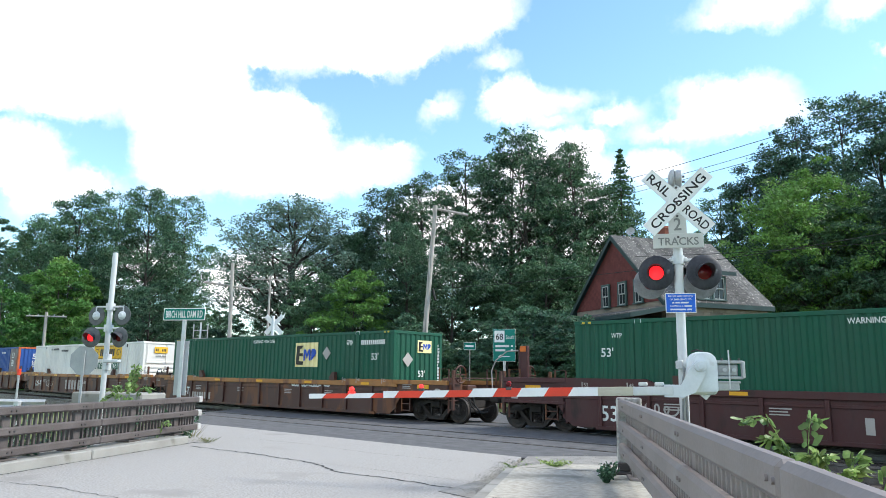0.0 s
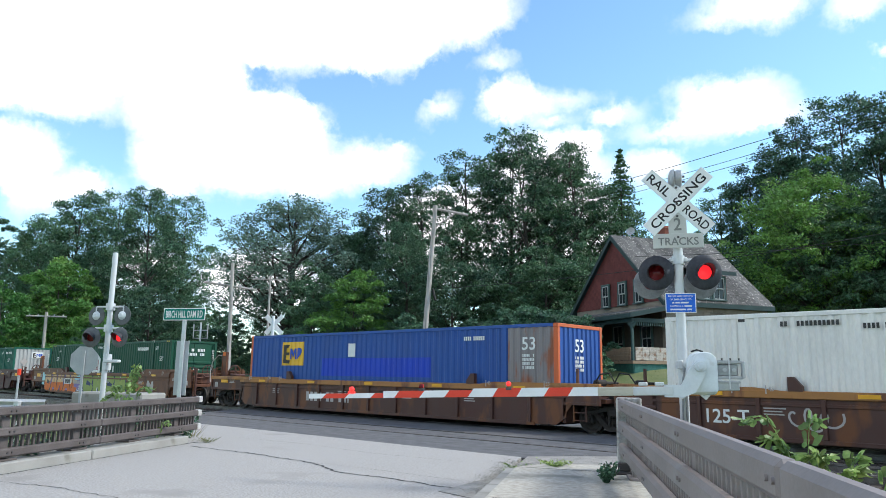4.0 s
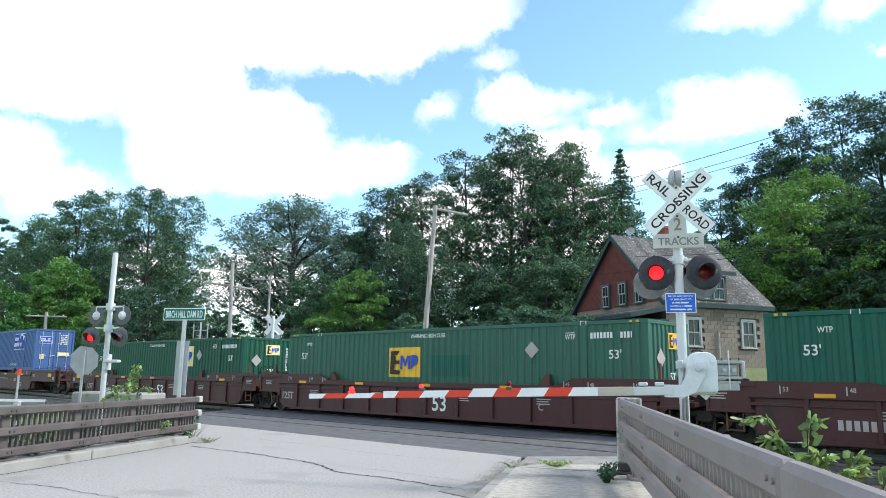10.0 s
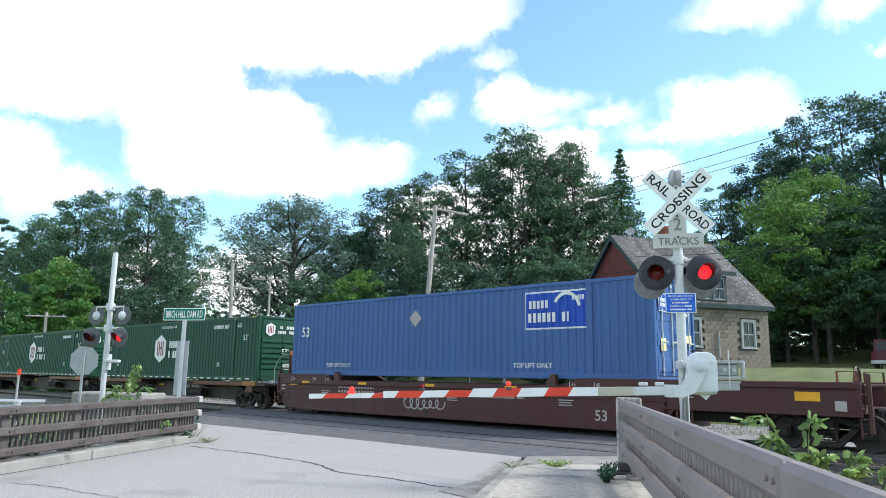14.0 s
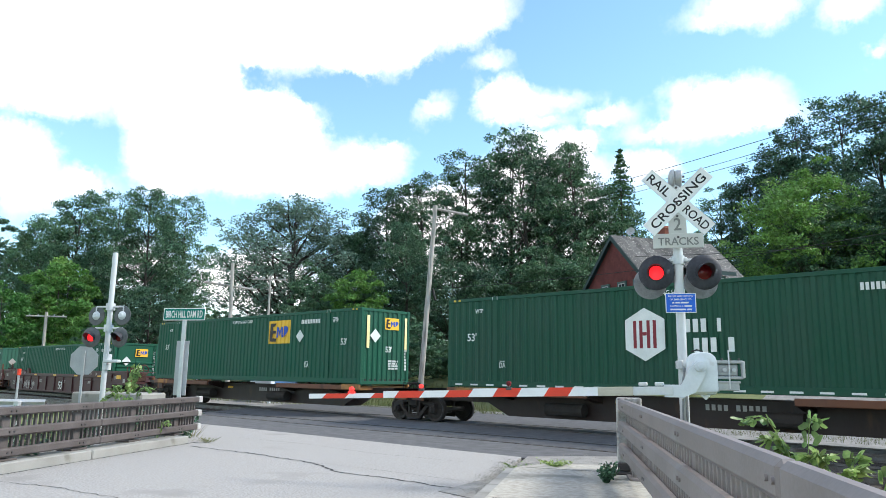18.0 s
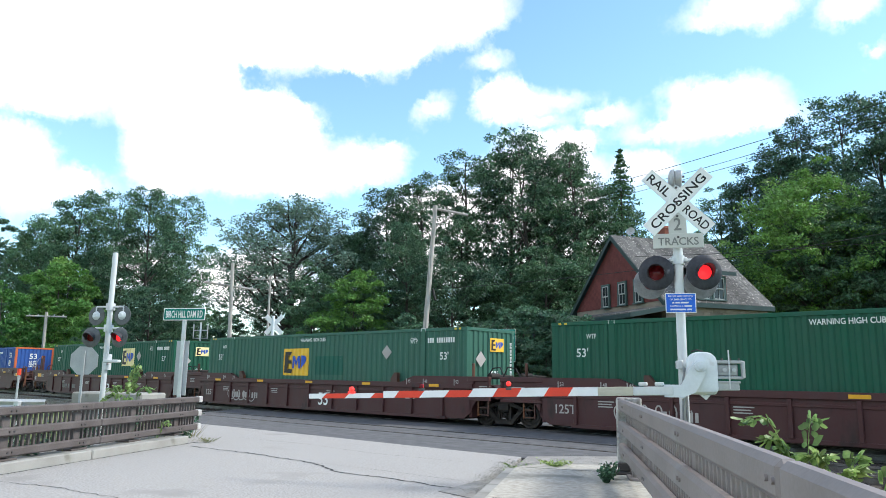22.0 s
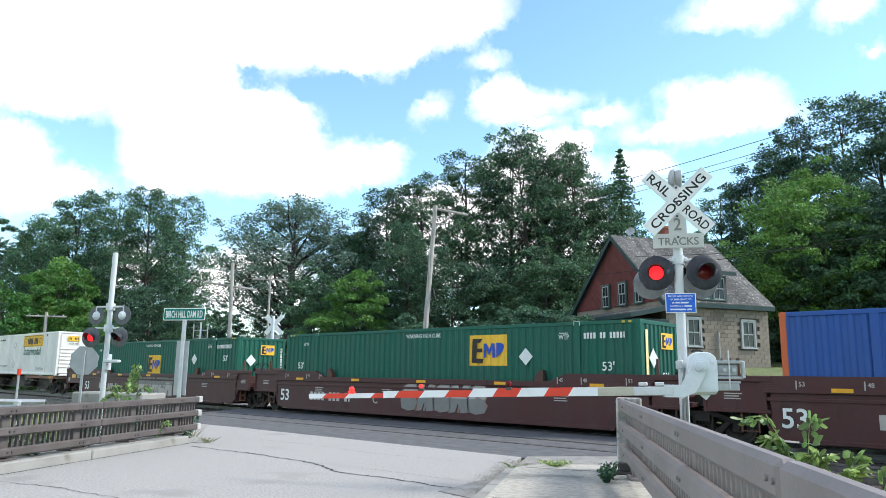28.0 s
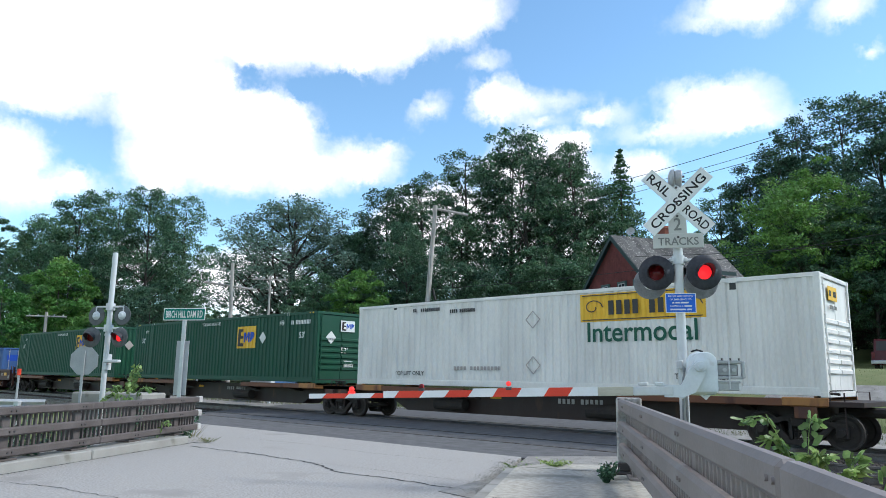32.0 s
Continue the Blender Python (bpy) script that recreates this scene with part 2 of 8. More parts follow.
SPRAY_YELLOW = mat("yellow_spray_paint", (0.58, 0.42, 0.05), (0.48, 0.34, 0.05), rough=0.6, bump=0)
SPRAY_BEIGE = mat("beige_spray_paint", (0.60, 0.42, 0.24), (0.52, 0.34, 0.17), rough=0.6, bump=0)
SPRAY_PURPLE = mat("violet_spray_paint", (0.22, 0.16, 0.36), rough=0.6, bump=0)
CAR_BROWN = paint("railcar_oxide_brown", (0.064, 0.020, 0.020), rust=(0.030, 0.018, 0.016), at=0.6, scale=2)
CAR_RUST = paint("railcar_rusty_brown", (0.075, 0.032, 0.024), rust=(0.14, 0.055, 0.024), at=0.50, scale=2)
CAR_YELLOW = paint("railcar_dirty_yellow", (0.34, 0.155, 0.045), rust=(0.14, 0.06, 0.035), at=0.52, scale=2)
CAR_ORANGE = paint("railcar_burnt_orange", (0.135, 0.052, 0.026), rust=(0.075, 0.03, 0.02), at=0.56, scale=2)
CAR_DARK = paint("railcar_dark_brown", (0.034, 0.019, 0.016), rust=(0.08, 0.04, 0.025), at=0.6, scale=2)
GRIME = mat("grimy_truck_steel", (0.040, 0.033, 0.029), (0.026, 0.022, 0.02), rough=0.8, scale=5, fine=40, bump=0.25)
WHEEL = mat("wheel_steel", (0.055, 0.047, 0.042), (0.035, 0.03, 0.027), rough=0.65, metal=0.3, scale=6)
REFLECT = mat("yellow_reflector", (0.72, 0.36, 0.02), rough=0.35, bump=0)


# ---- mesh helpers ----
class Build:
    """Collects plain shapes into one mesh."""

    def __init__(self):
        self.v, self.f, self.k, self.slot = [], [], [], 0

    def add(self, verts, faces, m=None):
        n = len(self.v)
        self.v += [tuple(m @ Vector(p)) for p in verts] if m else [tuple(p) for p in verts]
        self.f += [tuple(i + n for i in face) for face in faces]
        self.k += [self.slot] * len(faces)
        return self

    def box(self, lo, hi, bev=0.0, m=None):
        """A box between two corners; its twelve edges cut off by bev."""
        (x0, y0, z0), (x1, y1, z1) = lo, hi
        bev = min(bev, 0.45 * min(x1 - x0, y1 - y0, z1 - z0))
        if bev <= 0:
            p = [(x, y, z) for x in (x0, x1) for y in (y0, y1) for z in (z0, z1)]
            return self.add(p, [(0, 1, 3, 2), (4, 6, 7, 5), (0, 4, 5, 1), (2, 3, 7, 6), (0, 2, 6, 4), (1, 5, 7, 3)], m)
        p, at = [], {}
        for sx in (0, 1):
            for sy in (0, 1):
                for sz in (0, 1):
                    c = (x1 if sx else x0, y1 if sy else y0, z1 if sz else z0)
                    d = (-bev if sx else bev, -bev if sy else bev, -bev if sz else bev)
                    for a in range(3):
                        at[sx, sy, sz, a] = len(p)
                        p.append(tuple(c[i] if i == a else c[i] + d[i] for i in range(3)))
        f = []
        for a in range(3):
            b, c = (a + 1) % 3, (a + 2) % 3
            for s in (0, 1):
                ring = []
                for sb, sc in ((0, 0), (1, 0), (1, 1), (0, 1)):
                    key = [0, 0, 0]
                    key[a], key[b], key[c] = s, sb, sc
                    ring.append(at[(*key, a)])
                f.append(tuple(ring if s else ring[::-1]))
            for sb in (0, 1):
                for sc in (0, 1):
                    k0, k1 = [0, 0, 0], [0, 0, 0]
                    k0[b] = k1[b] = sb
                    k0[c] = k1[c] = sc
                    k1[a] = 1
                    q = (at[(*k0, b)], at[(*k1, b)], at[(*k1, c)], at[(*k0, c)])
                    f.append(q if sb == sc else q[::-1])
        for sx in (0, 1):
            for sy in (0, 1):
                for sz in (0, 1):
                    q = tuple(at[sx, sy, sz, a] for a in range(3))
                    f.append(q if (sx + sy + sz) % 2 else q[::-1])
        return self.add(p, f, m)

    def tube(self, a, b, r0, r1=None, n=10, caps=True):
        a, b, r1 = Vector(a), Vector(b), r0 if r1 is None else r1
        w = (b - a).normalized()
        u = w.orthogonal().normalized()
        s = w.cross(u)
        p = []
        for c, r in ((a, r0), (b, r1)):
            p += [c + u * (r * math.cos(2 * math.pi * i / n)) + s * (r * math.sin(2 * math.pi * i / n)) for i in range(n)]
        f = [(i, (i + 1) % n, n + (i + 1) % n, n + i) for i in range(n)]
        if caps:
            f += [tuple(range(n))[::-1], tuple(range(n, 2 * n))]
        return self.add(p, f)

    def path(self, points, r, n=8):
        pts = [Vector(p) for p in points]
        p, f, u = [], [], None
        for i, c in enumerate(pts):
            w = (pts[min(i + 1, len(pts) - 1)] - pts[max(i - 1, 0)]).normalized()
            u = w.orthogonal().normalized() if u is None else (u - w * u.dot(w)).normalized()
            s = w.cross(u)
            p += [c + u * (r * math.cos(2 * math.pi * k / n)) + s * (r * math.sin(2 * math.pi * k / n)) for k in range(n)]
        for i in range(len(pts) - 1):
            f += [(i * n + k, i * n + (k + 1) % n, (i + 1) * n + (k + 1) % n, (i + 1) * n + k) for k in range(n)]
        return self.add(p, f + [tuple(range(n))[::-1], tuple(range(len(p) - n, len(p)))])

    def prism(self, outline, w0, w1, axis=1, m=None):
        """A flat outline pushed along an axis: outline in the two other axes, in order."""
        p = []
        for w in (w0, w1):
            for a, b in outline:
                p.append({0: (w, a, b), 1: (a, w, b), 2: (a, b, w)}[axis])
        n = len(outline)
        f = [(i, (i + 1) % n, n + (i + 1) % n, n + i) for i in range(n)]
        return self.add(p, f + [tuple(range(n))[::-1], tuple(range(n, 2 * n))], m)

    def lathe(self, profile, a, b, n=24):
        """Rings (distance along a to b in metres, radius)."""
        a, w = Vector(a), (Vector(b) - Vector(a)).normalized()
        u = w.orthogonal().normalized()
        s = w.cross(u)
        p, f = [], []
        for d, r in profile:
            p += [a + w * d + u * (r * math.cos(2 * math.pi * i / n)) + s * (r * math.sin(2 * math.pi * i / n)) for i in range(n)]
        for j in range(len(profile) - 1):
            f += [(j * n + i, j * n + (i + 1) % n, (j + 1) * n + (i + 1) % n, (j + 1) * n + i) for i in range(n)]
        return self.add(p, f)

    def mesh(self, name, *materials, smooth=False):
        me = bpy.data.meshes.new(name)
        me.from_pydata(self.v, [], self.f)
        for m in materials:
            me.materials.append(m)
        me.polygons.foreach_set("material_index", self.k)
        bm = bmesh.new()
        bm.from_mesh(me)
        bmesh.ops.recalc_face_normals(bm, faces=bm.faces)
        bm.to_mesh(me)
        bm.free()
        if smooth:
            me.polygons.foreach_set("use_smooth", [True] * len(me.polygons))
            me.set_sharp_from_angle(angle=radians(35))
        return me


def part(name, shape, material, parent, label="", smooth=False):
    """Links a shape (a Build or a finished mesh) as one mesh under a thing or under a part."""
    if isinstance(shape, Build):
        shape = shape.mesh(name, *(material if isinstance(material, (list, tuple)) else [material]), smooth=smooth)
    ob = new(name, shape)
    ob.parent = parent
    return tagged(ob, label)


def thing(name, label, category, at=None, group="", kind=""):
    ob = new(name)
    ob.empty_display_size = 0.3
    if at is not None:
        ob.matrix_world = at
    return tagged(ob, label, category, group, kind)


def solid(name, shape, material, label, category, at=None, group="", kind="", smooth=False):
    ob = new(name, shape.mesh(name, *(material if isinstance(material, (list, tuple)) else [material]), smooth=smooth))
    if at is not None:
        ob.matrix_world = at
    return tagged(ob, label, category, group, kind)


TEXTS = {}


def words(text, height, material, width=None, thin=0.002):
    """A mesh of flat raised letters: centred, in the xz plane, read from -y."""
    key = (text, height, material.name, width)
    if key not in TEXTS:
        cu = bpy.data.curves.new("lettering", "FONT")
        cu.body, cu.align_x, cu.align_y, cu.size, cu.extrude, cu.resolution_u = text, "CENTER", "CENTER", 1.0, 0.0, 3
        cu.offset = 0.014
        tmp = bpy.data.objects.new("lettering", cu)
        scene.collection.objects.link(tmp)
        bpy.context.view_layer.update()
        me = bpy.data.meshes.new_from_object(tmp.evaluated_get(bpy.context.evaluated_depsgraph_get()))
        bpy.data.objects.remove(tmp)
        co = np.empty(len(me.vertices) * 3)
        me.vertices.foreach_get("co", co)
        co = co.reshape(-1, 3)
        lo, hi = co.min(0), co.max(0)
        s = height / (hi[1] - lo[1])
        sx = width / (hi[0] - lo[0]) if width else s
        mid = (lo + hi) / 2
        out = np.stack([(co[:, 0] - mid[0]) * sx, np.zeros(len(co)) - thin, (co[:, 1] - mid[1]) * s], 1)
        me.vertices.foreach_set("co", out.ravel())
        me.name = "lettering"
        me.materials.clear()
        me.materials.append(material)
        TEXTS[key] = me
    return TEXTS[key]


def lettering(text, height, material, parent, m, width=None, label=""):
    ob = part("lettering", words(text, height, material, width), None, parent, label)
    ob.matrix_local = m
    return ob


CARMESH = {}


def shared(key, make):
    if key not in CARMESH:
        CARMESH[key] = make()
    return CARMESH[key]


def bars(parent, material, m, rows, height, label=""):
    """Plain bars that stand for writing: rows of (x0, x1, z)."""
    for x0, x1, z in rows:
        ob = part("marking", shared(("bar", material.name, round(x1 - x0, 3), height), lambda: Build().box((0, -0.006, -height / 2), (x1 - x0, 0, height / 2)).mesh("marking", material)), None, parent, label)
        ob.matrix_local = m @ pose(x0, 0, z)
    return ob


# ---- setting: ground, road, tracks ----
def smooth(t):
    t = max(0.0, min(1.0, t))
    return t * t * (3 - 2 * t)


def ground_z(x, y):
    """Flat at the tracks, a bank up to the lawn behind them, woods that climb to the right."""
    high = 1.0 + 1.3 * smooth((x + 45) / 25)
    z = high * smooth((y - 23.5) / 10) + 2.2 * smooth((y - 45) / 25) * smooth((x + 40) / 20)
    z += 10 * smooth((y - 75) / 120)
    z -= 0.9 * smooth((9.5 - y) / 3) * smooth((-12.5 - x - 0.56 * (y - 2)) / 2.0)
    z -= 0.9 * smooth((12.2 - y) / 2) * smooth((x + 0.66 * (y - 2) + 0.2) / 1.5) * smooth((14 - y) / 2)
    z += 0.10 * noise.noise((x * 0.15, y * 0.15, 0)) * smooth((y - 25) / 6)
    return z - 0.22


def sheet(name, xs, ys, zf, material, label, category):
    nx, ny = len(xs), len(ys)
    me = bpy.data.meshes.new(name)
    me.from_pydata([(x, y, zf(x, y)) for y in ys for x in xs], [],
                   [(j * nx + i, j * nx + i + 1, (j + 1) * nx + i + 1, (j + 1) * nx + i) for j in range(ny - 1) for i in range(nx - 1)])
    me.materials.append(material)
    me.polygons.foreach_set("use_smooth", [True] * len(me.polygons))
    return tagged(new(name, me), label, category, kind="structure")


far = [-2500, -1200, -600, -350, -220]
gx = far + [-150 + 1.6 * i for i in range(120)] + [60, 120, 250, 600, 1200, 2500]
gy = [-2500, -600, -200, -80, -40, -20, -10] + [-5 + 1.0 * i for i in range(90)] + [90, 105, 125, 150, 200, 300, 600, 1200, 2500]
sheet("ground", gx, gy, ground_z, GRASS, "rough grass and dirt ground beside the tracks", "ground")


def slab(name, outline, z0, z1, material, label, category):
    return solid(name, Build().prism(outline, z0, z1, axis=2), material, label, category, kind="structure")


AX = Vector((-0.486, 0.874))
BX = Vector((0.874, 0.486))


def road_at(along, across):
    """A plan point by metres along the road (away) and across it (to the right)."""
    p = AX * along + BX * across
    return (p.x, p.y)


slab("road", [(-18.9, 11.92), (-22.3, 11.74), (-16.9, 9.0), road_at(8.0, -9.25), road_at(-20, -9.05), road_at(-20, -1.66), (-7.2, 9.5), (-8.6, 11.7), (-8.75, 12.0)],
     -0.5, 0.0, ROAD, "pale worn concrete road with cracks", "road")
slab("road_crossing", [(-24.5, 11.55), (-18.85, 11.95), (-8.75, 12.03), (-7.0, 12.9), (-7.0, 13.4), (-11.2, 22.6), (-14.5, 27.5), (-30, 27.5), (-31.5, 22.6)],
     -0.5, -0.012, ASPHALT, "dark asphalt paving across the railway tracks", "road")
slab("sidewalk", [road_at(-20, -1.45), (-5.42, 6.72), (-6.90, 9.33), (-6.85, 9.9), (-5.95, 10.75), (-4.75, 9.4), (2.2, -1.2), road_at(-20, 2.0)],
     -0.5, 0.20, SIDEWALK, "pale concrete sidewalk with a worn edge", "sidewalk")
slab("gravel_shoulder", [(-6.95, 7.6), (-5.6, 7.4), (-6.9, 9.9), (-5.9, 10.9), (-4.6, 10.0), (-5.6, 13.4), (-7.4, 13.6), (-8.7, 12.15), (-7.4, 9.75)],
     -0.5, 0.012, GRAVEL, "loose pale gravel and grit at the road edge", "gravel")

sheet("gravel_strip", [-75 + 1.0 * i for i in range(90)], [21.8 + 0.6 * i for i in range(7)], lambda x, y: ground_z(x, y) + 0.05, GRAVEL, "pale gravel strip behind the far track", "gravel")
# kerb stones along both road edges
kerb_r = thing("kerb", "worn granite-grey kerb along the sidewalk", "kerb", kind="structure")
for i in range(12):
    a, b = road_at(11.4 - 1.8 * i, -1.58), road_at(11.4 - 1.8 * (i + 1) + 0.02, -1.58)
    d = Vector(b) - Vector(a)
    s = part("kerb_stone", Build().box((0, -0.07, -0.3), (d.length, 0.13, 0.194), 0.03), CONCRETE, kerb_r)
    s.matrix_local = pose(a[0], a[1], 0, 0, 0, math.degrees(math.atan2(d.y, d.x)))
kerb_l = thing("kerb", "low pale concrete kerb below the railing", "kerb", kind="structure")
KL0, KL1 = Vector((-15.35, 8.45)), Vector((-10.3, 0.2))
for k0, k1 in ((0, 0.34), (0.34, 0.72), (0.72, 1)):
    a, b = KL0.lerp(KL1, k0), KL0.lerp(KL1, k1 - 0.002)
    d = b - a
    s = part("kerb_stone", Build().box((0, -0.72, -0.9), (d.length, 0.0, 0.165), 0.02), CONCRETE, kerb_l)
    s.matrix_local = pose(a.x, a.y, 0, 0, 0, math.degrees(math.atan2(d.y, d.x)))


def ribbon(name, pts, w, z, material, label, category, jitter=0.0):
    b, rng = Build(), random.Random(5)
    fine = []
    for p, q in zip(pts, pts[1:]):
        n = max(1, int((Vector(q) - Vector(p)).length / 0.12))
        fine += [Vector(p).lerp(Vector(q), i / n) for i in range(n)]
    fine.append(Vector(pts[-1]))
    left, right = [], []
    for i, p in enumerate(fine):
        d = (fine[min(i + 1, len(fine) - 1)] - fine[max(i - 1, 0)]).normalized()
        s = Vector((-d.y, d.x))
        o = s * rng.uniform(-jitter, jitter)
        k = w * rng.uniform(0.5, 1.3) / 2
        left.append((p + o + s * k).to_3d() + Vector((0, 0, z)))
        right.append((p + o - s * k).to_3d() + Vector((0, 0, z)))
    n = len(fine)
    b.add(left + right, [(i, i + 1, n + i + 1, n + i) for i in range(n - 1)])
    return solid(name, b, material, label, category, kind="structure")


ribbon("road_crack", [(-14.7, 8.15), (-12.6, 8.35), (-10.6, 8.3), (-9.4, 7.85), (-8.2, 8.0), (-6.75, 7.95)], 0.045, 0.004, CRACK, "dark ragged crack across the concrete road", "crack", 0.035)
ribbon("road_crack", [(-10.9, 8.3), (-9.6, 8.5), (-7.2, 8.65)], 0.012, 0.004, CRACK, "fine crack in the concrete road", "crack", 0.02)
ribbon("road_crack", [(-12.9, 3.2), (-10.8, 4.0), (-8.9, 4.3), (-7.0, 4.9)], 0.016, 0.004, CRACK, "fine crack in the concrete road", "crack", 0.03)
ribbon("road_crack", [(-15.9, 10.1), (-13.4, 10.35), (-11.2, 10.2), (-9.0, 10.5)], 0.012, 0.004, CRACK, "fine crack in the concrete road", "crack", 0.02)
ribbon("sidewalk_joint", [(-5.36, 6.78), (-3.55, 7.62)], 0.02, 0.203, CRACK, "dark joint across the sidewalk", "joint", 0.008)
ribbon("kerb_joint", [(KL0.x - 0.15, KL0.y + 0.3), (KL0.x + 0.03, KL0.y), (-13.44, 5.36), (KL1.x + 0.03, KL1.y)], 0.04, 0.004, CRACK, "dark dirt line at the foot of the kerb", "joint", 0.012)
ribbon("sidewalk_joint", [(-6.88, 9.3), (-5.35, 9.95)], 0.03, 0.203, CRACK, "dark joint across the sidewalk", "joint", 0.01)

# tracks
TRACKS = (19.4, 15.15)
bed = Build()
for x0, x1 in ((-190, -26.5), (-7.2, 70)):
    bed.prism([(11.9 + (1.0 if x0 > -100 else 0), -0.5), (12.9 + (1.0 if x0 > -100 else 0), -0.19), (21.6, -0.17), (22.7, -0.5)], x0, x1, axis=0)
solid("ballast_bed", bed, BALLAST, "grey-brown ballast bed under two tracks", "ballast", kind="structure")
for cy in TRACKS:
    tr = thing("railway_track", "steel railway track set in ballast and asphalt", "track", kind="structure")
    for s in (-1, 1):
        prof = [(-0.035, 0), (-0.035, -0.04), (-0.01, -0.05), (-0.01, -0.14), (-0.07, -0.16), (-0.07, -0.175), (0.07, -0.175), (0.07, -0.16), (0.01, -0.14), (0.01, -0.05), (0.035, -0.04), (0.035, 0)]
        part("rail", Build().prism([(cy + s * 0.752 + a, b) for a, b in prof], -190, 70, axis=0), RAIL, tr)
        part("flangeway", Build().box((-30, cy + s * 0.66 - 0.05, -0.05), (-7.6, cy + s * 0.66 + 0.05, -0.006)), CRACK, tr)
    tie = Build().box((-0.11, -1.3, -0.2), (0.11, 1.3, -0.145), 0.015).mesh("tie", TIE)
    for i in range(150):
        x = -80 + 0.55 * i
        if not -27 < x < -7.2:
            part("tie", tie, None, tr).matrix_local = pose(x, cy, 0, 0, 0, (i * 7 % 5) - 2)


def scatter_stones(name, n, place, size, material, label, seed):
    rng, b = random.Random(seed), Build()
    ico = [(0, 0, 1), (1, 0, 0.1), (-0.2, 1, 0), (-0.9, -0.3, 0.1), (0.3, -0.9, 0), (0, 0, -0.7)]
    fc = [(0, 1, 2), (0, 2, 3), (0, 3, 4), (0, 4, 1), (5, 2, 1), (5, 3, 2), (5, 4, 3), (5, 1, 4)]
    for _ in range(n):
        x, y, z = place(rng)
        s = size * rng.uniform(0.5, 1.4)
        b.add(ico, fc, Matrix.LocRotScale((x, y, z), Euler((rng.random() * 6, rng.random() * 6, rng.random() * 6)), (s, s * rng.uniform(0.6, 1), s * 0.8)))
    return solid(name, b, material, label, "stones", kind="stuff")


def bed_place(rng):
    x = rng.uniform(-7.1, 8) if rng.random() < 0.75 else rng.uniform(-34, -27)
    return x, rng.uniform(13.2, 18.4), -0.15


scatter_stones("ballast_stones", 6000, bed_place, 0.035, STONE, "loose ballast stones round the ties", 3)
scatter_stones("loose_gravel", 4500, lambda r: ((lambda k: (-6.5 - 1.75 * k + r.gauss(0, 0.10 + 0.12 * k), 7.85 + 3.6 * k + r.gauss(0, 0.2), 0.012))(r.random())), 0.008, GRIT, "loose grit along the kerb", 4)
scatter_stones("loose_gravel", 700, lambda r: (r.uniform(-8.4, -5.6), r.uniform(11.0, 13.3), 0.012), 0.010, GRIT, "loose grit at the end of the sidewalk", 6)


# ---- railings ----
def railing(name, a, b, top, material, label, out, post_every, end_white, base, joints, hgt=0.18, gap=0.325):
    """Three deep boards on posts, with close balusters on the outer side. out: +1 puts them to the left of a to b."""
    a, b = Vector(a), Vector(b)
    d = b - a
    L = d.length
    t = thing(name, label, "railing", pose(a.x, a.y, 0, 0, 0, math.degrees(math.atan2(d.y, d.x))))
    thick = 0.11
    cuts = [0.0] + [j for j in joints if j < L] + [L]
    for k in range(3):
        z = top - k * gap
        for c0, c1 in zip(cuts, cuts[1:]):
            part("board", Build().box((c0 + 0.006, -thick / 2, z - hgt), (c1 - 0.006, thick / 2, z), 0.022 if end_white else 0.032), material, t)
        x = 0.9
        while x < L:
            for dx in (-0.05, 0.05):
                part("bolt", Build().tube((x + dx, -out * thick / 2, z - hgt / 2), (x + dx, -out * (thick / 2 + 0.014), z - hgt / 2), 0.016, n=14), BOLT if end_white else material, t)
            x += post_every
    x = 0.9
    post = Build().box((-0.09, 0, base), (0.09, 0.16, top - 0.16), 0.012)
    post.box((-0.22, -0.06, base), (0.22, 0.24, base + 0.035), 0.008)
    post = post.mesh("post", material)
    while x < L:
        part("post", post, None, t).matrix_local = pose(x, thick / 2 if out > 0 else -thick / 2 - 0.16, 0)
        x += post_every
    bal = Build().box((-0.022, 0, base + 0.1), (0.022, 0.045, top - 0.09), 0.004).mesh("baluster", material)
    n = int(L / 0.125)
    for i in range(min(n, 130)):
        part("baluster", bal, None, t).matrix_local = pose(0.1 + i * 0.125, (thick / 2 + 0.004) if out > 0 else -thick / 2 - 0.05, 0)
    if end_white:
        for k in range(3):
            z = top - k * gap
            part("end_cap", Build().box((-0.05, -thick / 2 - 0.012, z - hgt - 0.006), (0.12, thick / 2 + 0.012, z + 0.008), 0.02), CHIPPED, t, "chipped white painted board end")
    return t


right_rail = railing("railing", (-5.52, 10.16), (1.9, -1.25), 1.265, RAILING, "grey-brown painted bridge railing with three deep boards", 1, 2.45, False, 0.2, [8.35])
railing("railing", (-16.2, 9.12), (-10.9, 1.1), 1.0, RAILING_OLD, "weathered brown bridge railing with three boards and balusters", -1, 1.75, True, 0.165, [3.85], 0.135, 0.318)
ep = Build().box((-0.12, -0.07, 0.2), (0.0, 0.30, 1.285), 0.025).box((0.0, -0.075, 1.05), (0.1, 0.30, 1.285), 0.02)
part("end_post", ep, CHIPPED, right_rail, "pale grey end post")
part("foot_bracket", Build().box((0.25, -0.14, 0.2), (0.5, 0.12, 0.24), 0.01).box((0.32, -0.1, 0.24), (0.42, 0.08, 0.36), 0.01), BOLT, right_rail)


# ---- train ----
V = 11.52
LEN, WID, HGT = 16.154, 2.591, 2.896
SIDE = 18.1
MOVERS, WHEELS = [], []
PITCH = 0.275


